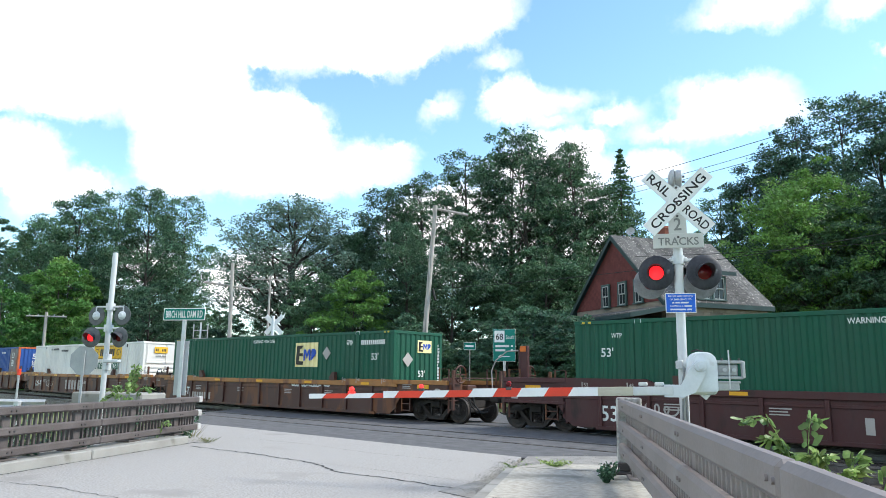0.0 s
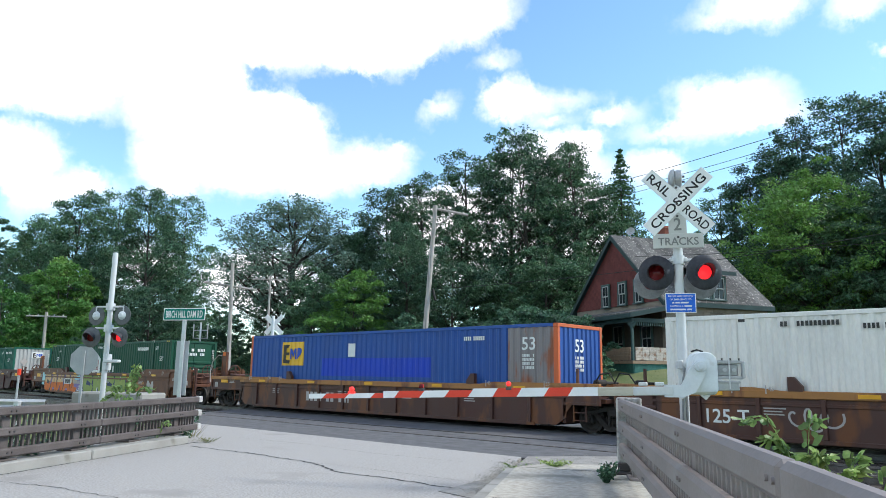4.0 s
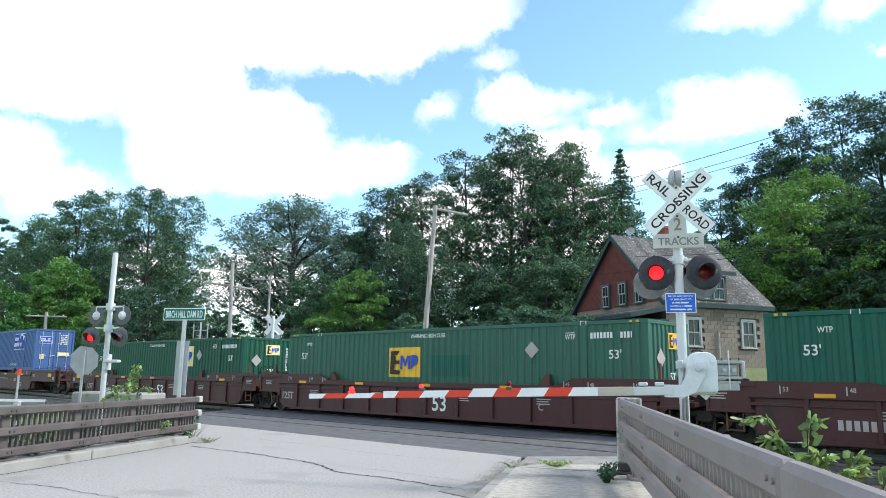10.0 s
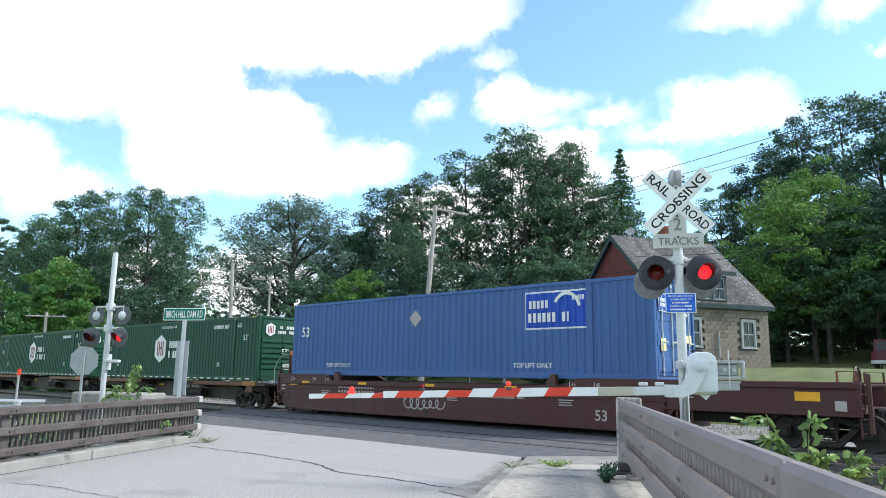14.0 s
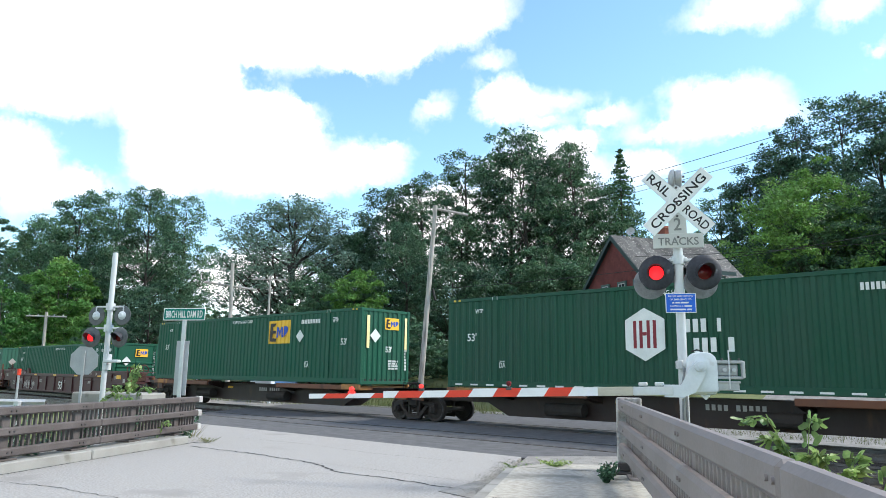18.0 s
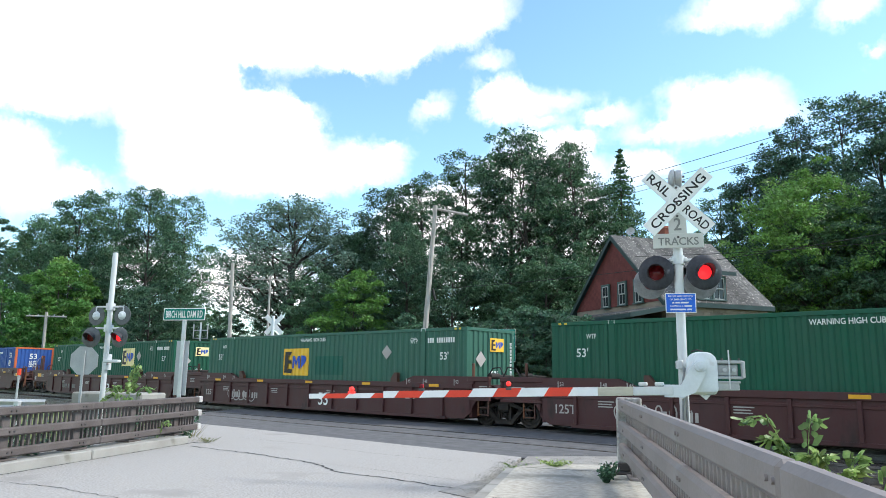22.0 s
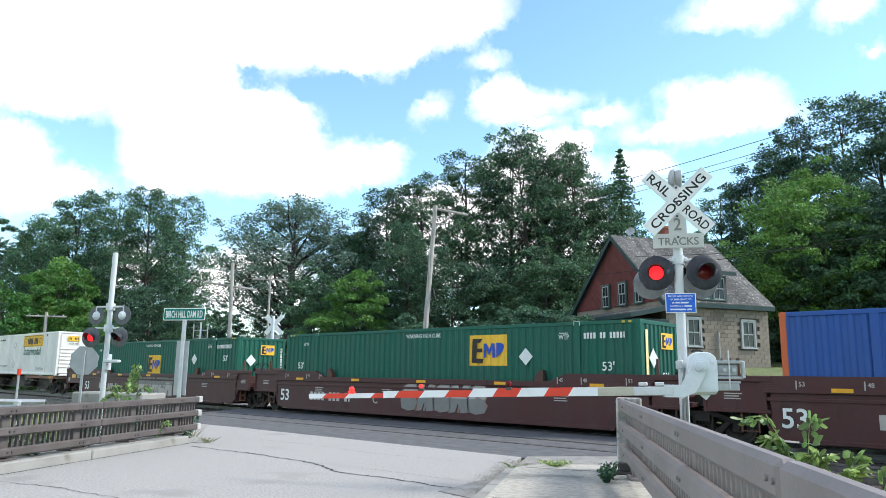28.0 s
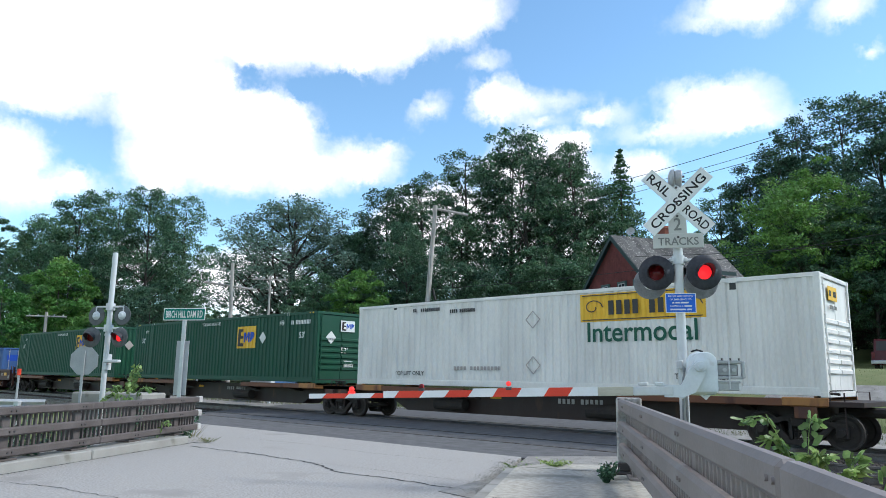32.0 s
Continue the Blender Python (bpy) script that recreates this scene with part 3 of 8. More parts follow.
def wave_panel(x0, x1, z0, z1, depth, pitch, y):
    """A wall sheet in trapezoid waves, ridges at y and valleys behind."""
    v, f, x = [], [], x0
    n = max(1, round((x1 - x0) / pitch))
    pitch = (x1 - x0) / n
    for i in range(n):
        for k, d in ((0, 0), (0.34, 0), (0.5, depth), (0.84, depth)):
            v.append((x0 + (i + k) * pitch, y + d))
    v.append((x1, y))
    m = len(v)
    return [(a, b, z) for z in (z0, z1) for a, b in v], [(i, i + 1, m + i + 1, m + i) for i in range(m - 1)]


def side_mesh(material, far_side=False):
    b = Build()
    vv, ff = wave_panel(0.10, LEN - 0.10, 0.20, HGT - 0.10, 0.036, PITCH, 0.012)
    if far_side:
        vv = [(x, WID - y, z) for x, y, z in vv]
    return b.add(vv, ff).mesh("side_panel", material)


PANELS = {}


def container_parts(material, posts, door, end_style):
    """Shared meshes of one paint: made once, used by each container of that look. Front end at x = LEN."""
    key = (material.name, posts.name, door.name, end_style)
    if key in PANELS:
        return PANELS[key]
    out = {"side_panel": [side_mesh(material), side_mesh(material, True)]}
    b = Build()
    vv, ff = wave_panel(0.1, LEN - 0.1, 0.08, WID - 0.08, 0.02, 0.4, 0)
    out["roof"] = [b.add([(x, z, HGT - 0.01 - y) for x, y, z in vv], ff).mesh("roof", material)]
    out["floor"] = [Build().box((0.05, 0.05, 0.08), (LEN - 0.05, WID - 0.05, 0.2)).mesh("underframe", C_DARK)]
    post = []
    for x in (0, LEN - 0.16):
        for y in (0, WID - 0.14):
            p = Build().box((x, y, 0.10), (x + 0.16, y + 0.14, HGT - 0.10), 0.02)
            for z in (0, HGT - 0.118):
                p.box((x - 0.004, y - 0.004, z), (x + 0.166, y + 0.146, z + 0.118), 0.01)
            post.append(p.mesh("corner_post", posts))
    out["corner_post"] = post
    mid = []
    for x in (1.9, LEN - 2.1):
        p = Build().box((x, -0.006, 0.12), (x + 0.2, 0.05, HGT - 0.04), 0.012).box((x + 0.01, -0.012, HGT - 0.13), (x + 0.19, 0.1, HGT + 0.004), 0.01)
        mid.append(p.mesh("lifting_post", material))
    out["lifting_post"] = mid
    rails = []
    for y in (0.0, WID - 0.07):
        rails.append(Build().box((0.16, y, HGT - 0.11), (LEN - 0.16, y + 0.07, HGT), 0.012).mesh("top_rail", material))
        low = Build().box((0.16, y, 0.03), (LEN - 0.16, y + 0.07, 0.22), 0.012)
        for i in range(19):
            low.box((0.6 + i * 0.82, y - 0.003, 0.05), (0.78 + i * 0.82, y, 0.09))
        rails.append(low.mesh("bottom_rail", material))
    out["bottom_rail"] = [rails[1], rails[3]]
    out["top_rail"] = [rails[0], rails[2]]
    X = LEN
    if end_style == "panel":
        b = Build()
        vv, ff = wave_panel(0.14, WID - 0.14, 0.12, HGT - 0.1, 0.04, 0.25, 0)
        out["end_wall"] = [b.add([(X - 0.012 - y, x, z) for x, y, z in vv], ff).mesh("end_wall", door)]
    else:
        doors, ribs = [], []
        for y0, y1 in ((0.15, WID / 2 - 0.008), (WID / 2 + 0.008, WID - 0.15)):
            d = Build().box((X - 0.07, y0, 0.16), (X - 0.04, y1, HGT - 0.12), 0.008)
            if end_style == "ribs":
                for i in range(6):
                    z = 0.52 + i * 0.235
                    ribs.append(Build().prism([(X - 0.045, z), (X + 0.012, z + 0.035), (X + 0.012, z + 0.115), (X - 0.045, z + 0.15)], y0 + 0.03, y1 - 0.03, axis=1).mesh("door_rib", door))
            else:
                for z in (0.25, 0.95, 1.65, 2.3):
                    d.box((X - 0.045, y0 + 0.05, z), (X - 0.02, y1 - 0.05, z + 0.38), 0.015)
            doors.append(d.mesh("door", door))
        out["door"] = doors
        if ribs:
            out["door_rib"] = ribs
        bars_ = []
        for y in ((0.22, WID - 0.22) if end_style == "ribs" else (0.45, 1.05, WID - 1.05, WID - 0.45)):
            q = Build().tube((X + 0.012, y, 0.15), (X + 0.012, y, HGT - 0.12), 0.02, n=8)
            for z in (0.3, 1.0, 1.9, 2.6):
                q.box((X - 0.02, y - 0.05, z), (X + 0.03, y + 0.05, z + 0.05), 0.008)
            q.box((X + 0.005, y - 0.03, 1.05), (X + 0.035, y + (0.3 if y < WID - 0.4 else 0.06), 1.1), 0.008)
            bars_.append(q.mesh("locking_bar", door if end_style == "ribs" else ALU))
        out["locking_bar"] = bars_
    b = Build()
    vv, ff = wave_panel(0.14, WID - 0.14, 0.12, HGT - 0.1, 0.04, 0.25, 0)
    out["rear_wall"] = [b.add([(0.012 + y, x, z) for x, y, z in vv], ff).mesh("rear_wall", material)]
    out["header"] = [Build().box((X - 0.12, 0.14, HGT - 0.11), (X, WID - 0.14, HGT), 0.01).mesh("end_header", posts),
                     Build().box((X - 0.12, 0.14, 0.0), (X, WID - 0.14, 0.13), 0.01).mesh("door_sill", posts)]
    PANELS[key] = out
    return out


def container(label, s_front, z0, material, end_style="panel", door=None, posts=None, decals=()):
    """One container; s_front is its front end's place along the train at the clip's start."""
    c = thing("shipping_container", label, "container", group="containers on the train")
    names = {"header": "end_header"}
    for key, meshes in container_parts(material, posts or material, door or material, end_style).items():
        for me in meshes:
            part(names.get(key, me.name.split(".")[0]), me, None, c)
    for d in decals:
        d(c)
    MOVERS.append((c, s_front - LEN, SIDE, z0))
    return c


# decals: x counts back from the front end, z up from the container's floor; each lies just proud of the ridges
def on_side(back, z):
    return pose(LEN - back, -0.001, z)


def on_end(y, z):
    return pose(LEN + 0.002, y, z, 0, 0, 90)


def txt(text, back, z, h, material=MARK, width=None, end=False):
    return lambda c: lettering(text, h, material, c, on_end(back, z) if end else on_side(back, z), width)


def wavy(back, w, h, lift=0.0):
    """A thin sheet, w wide and h high, laid over the waves of the side wall about a place counted back from the front end."""
    n = max(1, round((LEN - 0.20) / PITCH))
    pitch, mid = (LEN - 0.20) / n, LEN - back
    xs = [-w / 2, w / 2]
    for i in range(n):
        for k in (0, 0.34, 0.5, 0.84):
            x = 0.10 + (i + k) * pitch - mid
            if -w / 2 < x < w / 2:
                xs.append(x)

    def depth(x):
        u = ((x + mid - 0.10) / pitch) % 1.0
        return 0.0 if u < 0.34 else (u - 0.34) / 0.16 if u < 0.5 else 1.0 if u < 0.84 else (1.0 - u) / 0.16

    xs.sort()
    v = [(x, 0.013 + 0.036 * depth(x) - 0.005 - lift - t, z) for t in (0.0, 0.003) for z in (-h / 2, h / 2) for x in xs]
    m = len(xs)
    f = [(q * 2 * m + i, q * 2 * m + i + 1, q * 2 * m + m + i + 1, q * 2 * m + m + i) for q in (0, 1) for i in range(m - 1)]
    return Build().add(v, f)


def rect(back, z, w, h, material, end=False, lift=0.0, name="decal"):
    def make(c):
        if w > 1.0 and h > 0.3 and not end:
            part(name, wavy(back, w, h, lift), material, c).matrix_local = on_side(back, z)
            return
        ob = part(name, Build().box((-w / 2, -0.008, -h / 2), (w / 2, 0, h / 2)), material, c)
        ob.matrix_local = on_end(back, z) @ pose(0, -lift, 0) if end else on_side(back, z) @ pose(0, -lift, 0)
    return make


def diamond(back, z, r, material=MARK, end=False, outline=False):
    def make(c):
        shape = Build().prism([(-r, 0), (0, -r), (r, 0), (0, r)], -0.01, 0, axis=1)
        if outline:
            shape = strokes([(-r, 0, 0, -r), (0, -r, r, 0), (r, 0, 0, r), (0, r, -r, 0)], 0.01, 0.03)
        ob = part("placard_holder", shape, material, c)
        ob.matrix_local = on_end(back, z) if end else on_side(back, z)
    return make


def strokes(lines, h, w):
    """Thick bars that stand in for a drawn mark: (x0, z0, x1, z1)."""
    b = Build()
    for x0, z0, x1, z1 in lines:
        d = Vector((x1 - x0, z1 - z0)).normalized() * (w / 2)
        n = Vector((-d.y, d.x))
        p = [(x0 + n.x, z0 + n.y), (x0 - n.x, z0 - n.y), (x1 - n.x, z1 - n.y), (x1 + n.x, z1 + n.y)]
        b.prism(p, -h, 0, axis=1)
    return b


def bent_line(pts, h, w):
    """One unbroken flat line of even width along points in the xz plane."""
    p = [Vector(q) for q in pts]
    v, f = [], []
    for i, q in enumerate(p):
        d = (p[min(i + 1, len(p) - 1)] - p[max(i - 1, 0)]).normalized() * (w / 2)
        for y in (-h, 0.0):
            v += [(q.x - d.y, y, q.y + d.x), (q.x + d.y, y, q.y - d.x)]
    for i in range(len(p) - 1):
        a, b = 4 * i, 4 * i + 4
        f += [(a, a + 1, b + 1, b), (a + 2, b + 2, b + 3, a + 3), (a, b, b + 2, a + 2), (a + 1, a + 3, b + 3, b + 1)]
    return Build().add(v, f + [(0, 2, 3, 1), (len(v) - 4, len(v) - 3, len(v) - 1, len(v) - 2)])


def mark_square(back, z, w, h, back_mat=LOGO_YELLOW, a=LOGO_DARK, b=LOGO_BLUE, end=False, patch=False):
    """A square decal with a dark three-armed block, a zigzag and a hook on it."""
    def make(c):
        base = on_end(back, z) if end else on_side(back, z)
        part("decal", Build().box((-w / 2, -0.008, -h / 2), (w / 2, 0, h / 2)) if end else wavy(back, w, h), back_mat, c).matrix_local = base
        tall = [(-0.43, -0.40), (-0.13, -0.42), (-0.10, -0.28), (-0.30, -0.26), (-0.29, -0.06), (-0.14, -0.06), (-0.14, 0.06), (-0.28, 0.06), (-0.28, 0.24), (-0.20, 0.25), (-0.13, 0.38), (-0.41, 0.38)]
        wedge = [(-0.10, -0.24), (-0.04, -0.24), (-0.03, 0.06), (0.05, -0.18), (0.12, 0.08), (0.14, -0.24), (0.21, -0.24), (0.19, 0.22), (0.11, 0.22), (0.05, 0.02), (-0.02, 0.22), (-0.10, 0.22)]
        slab_ = [(0.24, -0.24), (0.33, -0.12), (0.41, -0.03), (0.44, 0.08), (0.43, 0.18), (0.37, 0.23), (0.24, 0.24)]
        for shape, m in ((tall, a), (wedge, b), (slab_, b)):
            ob = part("decal_figure", Build().prism([(x * w, q * h) for x, q in shape], -0.004, 0, axis=1), m, c)
            ob.matrix_local = base @ pose(0, -0.008, 0)
    return make


def hex_mark(back, z, r, end=False, house=False):
    """A white six-sided badge with a dark red figure on it."""
    def make(c):
        base = on_end(back, z) if end else on_side(back, z)
        shape = [(-0.8, -0.55), (0, -1), (0.8, -0.55), (0.8, 0.55), (0, 1), (-0.8, 0.55)]
        if house:
            shape = [(-0.85, -1.2), (0.85, -1.2), (0.85, 0.6), (0, 1.1), (-0.85, 0.6)]
        part("badge", Build().prism([(x * r, y * r) for x, y in shape], -0.008, 0, axis=1), MARK, c).matrix_local = base
        lines = [(-0.40, -0.52, -0.40, 0.52), (-0.15, -0.52, -0.15, 0.52), (0.15, -0.52, 0.15, 0.52), (0.40, -0.52, 0.40, 0.52), (-0.08, 0.02, 0.08, 0.02)]
        ob = part("badge_figure", strokes([tuple(v * r for v in q) for q in lines], 0.004, 0.13 * r), LOGO_RED, c)
        ob.matrix_local = base @ pose(0, -0.008, 0)
    return make


def block_rows(back, z, w, h, rows, material=MARK, end=False, seed=1, lift=0.0):
    """Word-like rows of plain bars."""
    def make(c):
        rng, out = random.Random(seed), []
        for r in range(rows):
            x, step = -w / 2, max(0.62 * h, w / 14)
            while x < w / 2 - 0.3 * step:
                if rng.random() > 0.12 or x < -0.4 * w:
                    out.append((x, min(x + step * 0.66, w / 2), (rows / 2 - r - 0.5) * h * 1.35))
                x += step
        bars(c, material, (on_end(back, z) if end else on_side(back, z)) @ pose(0, -lift, 0), out, h)
    return make


def marks(seed, end=True, low_len=True, warn=True, num=True):
    """Stencils that nearly every container carries. Some have their number behind the lifting post, most before it."""
    wtp, number = (1.55, 3.1) if seed in (5, 7, 9, 11) else (2.45, 1.12)
    out = [txt("53'", 1.0, 1.62 if seed in (11, 17) else 1.95, 0.26), txt("53'", LEN - 1.05, 1.62 if seed in (11, 17, 7, 9) else 2.0, 0.26), txt("WTP", wtp, 2.46, 0.15, width=0.36), rect(wtp, 2.575, 0.3, 0.022, MARK),
           txt("WTP", LEN - 1.35, 2.46, 0.14, width=0.33), rect(2.0, 2.84, 0.2, 0.13, MARK), rect(LEN - 2.0, 2.84, 0.2, 0.11, MARK)]
    if warn:
        out.append(txt("WARNING HIGH CUBE", 8.2, 2.64, 0.14, width=1.65))
    out += [rect(q, 2.845, 0.09, 0.06, SPRAY_YELLOW, name="warning_stripe") for q in (0.3, 0.5, LEN - 0.3, LEN - 0.5)]
    if num:
        out.append(block_rows(number, 2.48, 1.3, 0.17, 1, seed=seed + 9))
    if end:
        out.append(txt("53'", 1.45, 1.35, 0.24, end=True))
        out.append(block_rows(2.38, 1.5, 0.10, 0.09, 16, end=True, seed=seed))
    return out


def square_box(label, s, z0, material, seed, back=5.15, z=2.05, size=0.98, cream=False, **kw):
    bm_ = LOGO_CREAM if cream else LOGO_YELLOW
    d = marks(seed) + [mark_square(back, z, size * 1.54, size, bm_), diamond(3.82, 1.9 if seed % 2 else 2.1, 0.26, MARK if seed % 2 else MARK_FADED),
                       mark_square(1.6, 2.35, 0.75, 0.46, bm_ if seed % 3 else MARK, end=True), diamond(0.72, 1.85, 0.27, MARK if seed % 2 else MARK_FADED, end=True),
                       block_rows(1.7, 0.75, 0.5, 0.07, 4, end=True, seed=seed)]
    return container(label, s, z0, material, decals=d, **kw)


ZW, ZS = 0.285, 1.205
square_box("dark green container with faded stencils, in a well car", 4.89, ZW, C_GREEN, 2)
square_box("dark green container with a yellow square mark, in a well car", -18.84, ZW, C_GREEN, 4, cream=True)


def curl(back, z):
    """A small scroll drawn in black lines."""
    def make(c):
        pts = [(0.32 * math.cos(a) * (1 - a / 9), 0.24 * math.sin(a) * (1 - a / 9)) for a in [0.5 * i for i in range(14)]]
        ob = part("scroll", bent_line(pts, 0.004, 0.03), MARK_BLACK, c)
        ob.matrix_local = on_side(back, z) @ pose(0, -0.009, 0)
    return make


def white_box(label, s, z0):
    d = [rect(4.57, 2.35, 3.7, 0.80, LOGO_YELLOW), block_rows(4.5, 2.33, 2.0, 0.40, 1, MARK_BLACK, seed=8, lift=0.008), rect(4.57, 2.70, 3.55, 0.025, MARK_BLACK, lift=0.008), rect(4.57, 2.0, 3.55, 0.025, MARK_BLACK, lift=0.008),
         curl(6.0, 2.35), curl(3.1, 2.3), rect(1.0, 2.45, 0.02, 0.01, LOGO_YELLOW),
         txt("Intermodal", 4.57, 1.65, 0.56, LOGO_GREEN, width=3.25), txt("TOP LIFT ONLY", 13.4, 0.44, 0.15, MARK_BLACK), txt("TOP LIFT ONLY", 2.9, 0.44, 0.15, MARK_BLACK),
         block_rows(12.6, 2.62, 1.3, 0.12, 1, MARK_BLACK, seed=2), block_rows(10.9, 2.52, 1.2, 0.12, 1, MARK_BLACK, seed=4), diamond(8.1, 2.1, 0.26, MARK_FADED, outline=True), diamond(8.1, 0.72, 0.26, MARK_FADED, outline=True), rect(1.0, 2.45, 0.75, 0.34, LOGO_YELLOW, end=True), block_rows(1.0, 2.45, 0.6, 0.14, 1, MARK_BLACK, end=True, seed=2, lift=0.008),
         block_rows(1.0, 2.12, 0.6, 0.09, 1, GREY_INK, end=True, seed=5), block_rows(10.3, 0.62, 2.0, 0.12, 1, MARK_FADED, seed=6), rect(2.0, 2.72, 0.16, 0.24, MARK_BLACK), rect(LEN - 2.0, 2.78, 0.16, 0.16, MARK_BLACK)]
    return container(label, s, z0, C_WHITE, "ribs", decals=d)


white_box("white container with a yellow banner and green lettering", -38.4, ZW)


def orange_blue_box(s, rusty):
    d = [mark_square(13.07, 2.1, 1.45, 0.97, LOGO_CREAM if not rusty else LOGO_YELLOW), rect(8.15, 1.56, 5.95, 0.68, C_BLUE_PATCH), txt("53", 1.05, 2.3, 0.4, width=0.5), block_rows(1.05, 1.75, 0.45, 0.09, 4, seed=3, lift=0.01),
         txt("53", 1.2, 2.25, 0.4, end=True), block_rows(1.2, 1.7, 0.5, 0.09, 4, end=True, seed=4), rect(9.3, 2.2, 0.4, 0.5, MARK), block_rows(3.2, 2.5, 0.9, 0.13, 1, seed=6)]
    if rusty:
        d[:0] = [rect(1.0, 1.5, 1.75, 2.6, C_RUST, name="replaced_panel")]
        d[3] = lambda c: lettering("53", 0.4, MARK, c, on_side(1.05, 2.3) @ pose(0, -0.01, 0), 0.5)
    return container("blue container with orange corner posts, in a well car", s, ZW, C_BLUE, "panel", posts=C_ORANGE, decals=d)


orange_blue_box(-57.93, True)


def hex_box(label, s, z0, seed, house=False, material=C_GREEN_DEEP):
    d = marks(seed) + [hex_mark(9.0, 1.62 if house else 1.55, 0.72 if not house else 0.60, house=house), hex_mark(0.62, 2.3, 0.3, end=True),
                       block_rows(1.5, 2.42, 0.75, 0.14, 1, end=True, seed=2), block_rows(1.45, 2.2, 0.85, 0.14, 1, end=True, seed=3),
                       block_rows(7.5, 1.74 if not house else 1.9, 1.15, 0.34, 1, seed=12), block_rows(7.3, 1.24 if not house else 1.4, 1.6, 0.36, 1, seed=15),
                       block_rows(1.6, 0.7, 0.5, 0.07, 4, end=True, seed=seed)]
    d += [txt("DA", q, 0.72, 0.17, width=0.24) for q in (3.2, LEN - 2.3)] + [rect(q, 0.84, 0.2, 0.02, MARK) for q in (3.2, LEN - 2.3)]
    for i in range(24):
        d.append(rect(0.7 + i * 0.65, 0.10, 0.3, 0.05, MARK, name="reflective_strip")) if not house else None
    return container(label, s, z0, material, "ribs", decals=[q for q in d if q])


hex_box("deep green container with a white house-shaped badge", -81.39, ZW, 5, house=True)
square_box("bluish green container with a pale grey front end", -105.0, ZW, C_GREEN_TEAL, 6, cream=True, door=C_GREYDOOR)
faded = square_box("faded green container with a partly repainted square mark", -124.17, ZW, C_GREEN_FADED, 8, back=9.34, z=1.74, size=1.04)
rect(7.15, 1.62, 1.7, 0.72, C_GREEN_TEAL, name="repainted_patch")(faded)
square_box("green container with a square yellow mark, in a well car", -143.85, ZW, C_GREEN, 10, cream=True)
container("light blue container with a dark blue picture panel, stacked high", -170.05, 1.50, C_BLUE_LIGHT, "doors",
          decals=[rect(3.15, 2.07, 2.25, 1.15, MARK), rect(3.15, 2.07, 2.15, 1.05, LOGO_BLUE, lift=0.006), block_rows(3.75, 2.25, 0.7, 0.24, 1, seed=3, lift=0.014), block_rows(3.4, 1.85, 1.45, 0.28, 1, seed=5, lift=0.014),
                  (lambda c: setattr(part("badge_arc", bent_line([(0.45 * math.cos(a), 0.5 * math.sin(a)) for a in [0.2 + 0.27 * i for i in range(10)]], 0.004, 0.1), MARK, c), "matrix_local", on_side(2.75, 2.05) @ pose(0, -0.015, 0))),
                  txt("53", LEN - 0.85, 1.75, 0.4), txt("TOP LIFT ONLY", LEN - 3.0, 0.42, 0.15), txt("TOP LIFT ONLY", 4.0, 0.42, 0.15), block_rows(2.35, 2.4, 0.42, 0.14, 1), diamond(9.0, 2.05, 0.3, MARK_FADED),
                  rect(0.7, 2.15, 0.85, 0.5, MARK, end=True), rect(0.7, 2.15, 0.8, 0.45, LOGO_BLUE, end=True, lift=0.006), block_rows(0.65, 2.15, 0.6, 0.1, 2, end=True, seed=3, lift=0.014),
                  block_rows(1.9, 2.2, 0.5, 0.09, 6, end=True, seed=4), rect(1.9, 1.2, 0.8, 0.22, LOGO_CREAM, end=True), rect(0.5, 1.0, 0.3, 0.35, LOGO_CREAM, end=True)])
hex_box("deep green container with a white six-sided badge", -188.77, ZS, 7)
hex_box("deep green container with a white six-sided badge", -207.42, ZS, 9)


def yellow_strip(label, s, z0, seed, material):
    ob = square_box(label, s, z0, material, seed, back=5.32, z=2.11)
    rect(0.35, 2.0, 0.14, 1.25, LOGO_CREAM, end=True)(ob)
    rect(WID - 0.22, 2.0, 0.12, 1.25, LOGO_CREAM, end=True)(ob)
    txt("DA", 3.3, 0.72, 0.2, width=0.27)(ob)
    rect(3.3, 0.86, 0.2, 0.02, MARK)(ob)
    return ob


yellow_strip("tall-riding green container with a yellow square mark", -228.0, ZS, 11, C_GREEN)
square_box("green container with a white diamond and yellow mark", -249.35, ZW, C_GREEN, 13, z=1.9, end_style="ribs")
faded = square_box("faded green container with a half covered yellow mark", -268.82, ZW, C_GREEN_FADED, 14, back=9.32, z=1.76, size=1.1)
rect(7.15, 1.62, 1.7, 0.72, C_GREEN_TEAL, name="repainted_patch")(faded)
square_box("green container with a cream square mark, in a well car", -288.5, ZW, C_GREEN, 16, cream=True)
orange_blue_box(-312.0, False)
yellow_strip("bluish green container with a yellow square mark", -331.75, ZW, 17, C_GREEN_TEAL)
square_box("green container with a yellow mark and tall side sills below", -351.65, ZW, C_GREEN_TEAL, 19, back=7.98, z=1.66, size=0.95)
white_box("white container riding high on a spine car", -373.28, ZS)
square_box("green container riding high, with ribbed doors", -391.97, ZS, C_GREEN_DEEP, 21, z=1.95, end_style="ribs")
square_box("green container riding high on a spine car", -410.45, ZS, C_GREEN_DEEP, 22)
container("light blue container at the end of the visible train", -430.0, ZW, C_BLUE_LIGHT, "doors", decals=[rect(3.15, 2.07, 2.2, 1.1, LOGO_BLUE), rect(0.7, 2.15, 0.8, 0.45, LOGO_BLUE, end=True)])


# railcars
R_WHEEL = 0.42


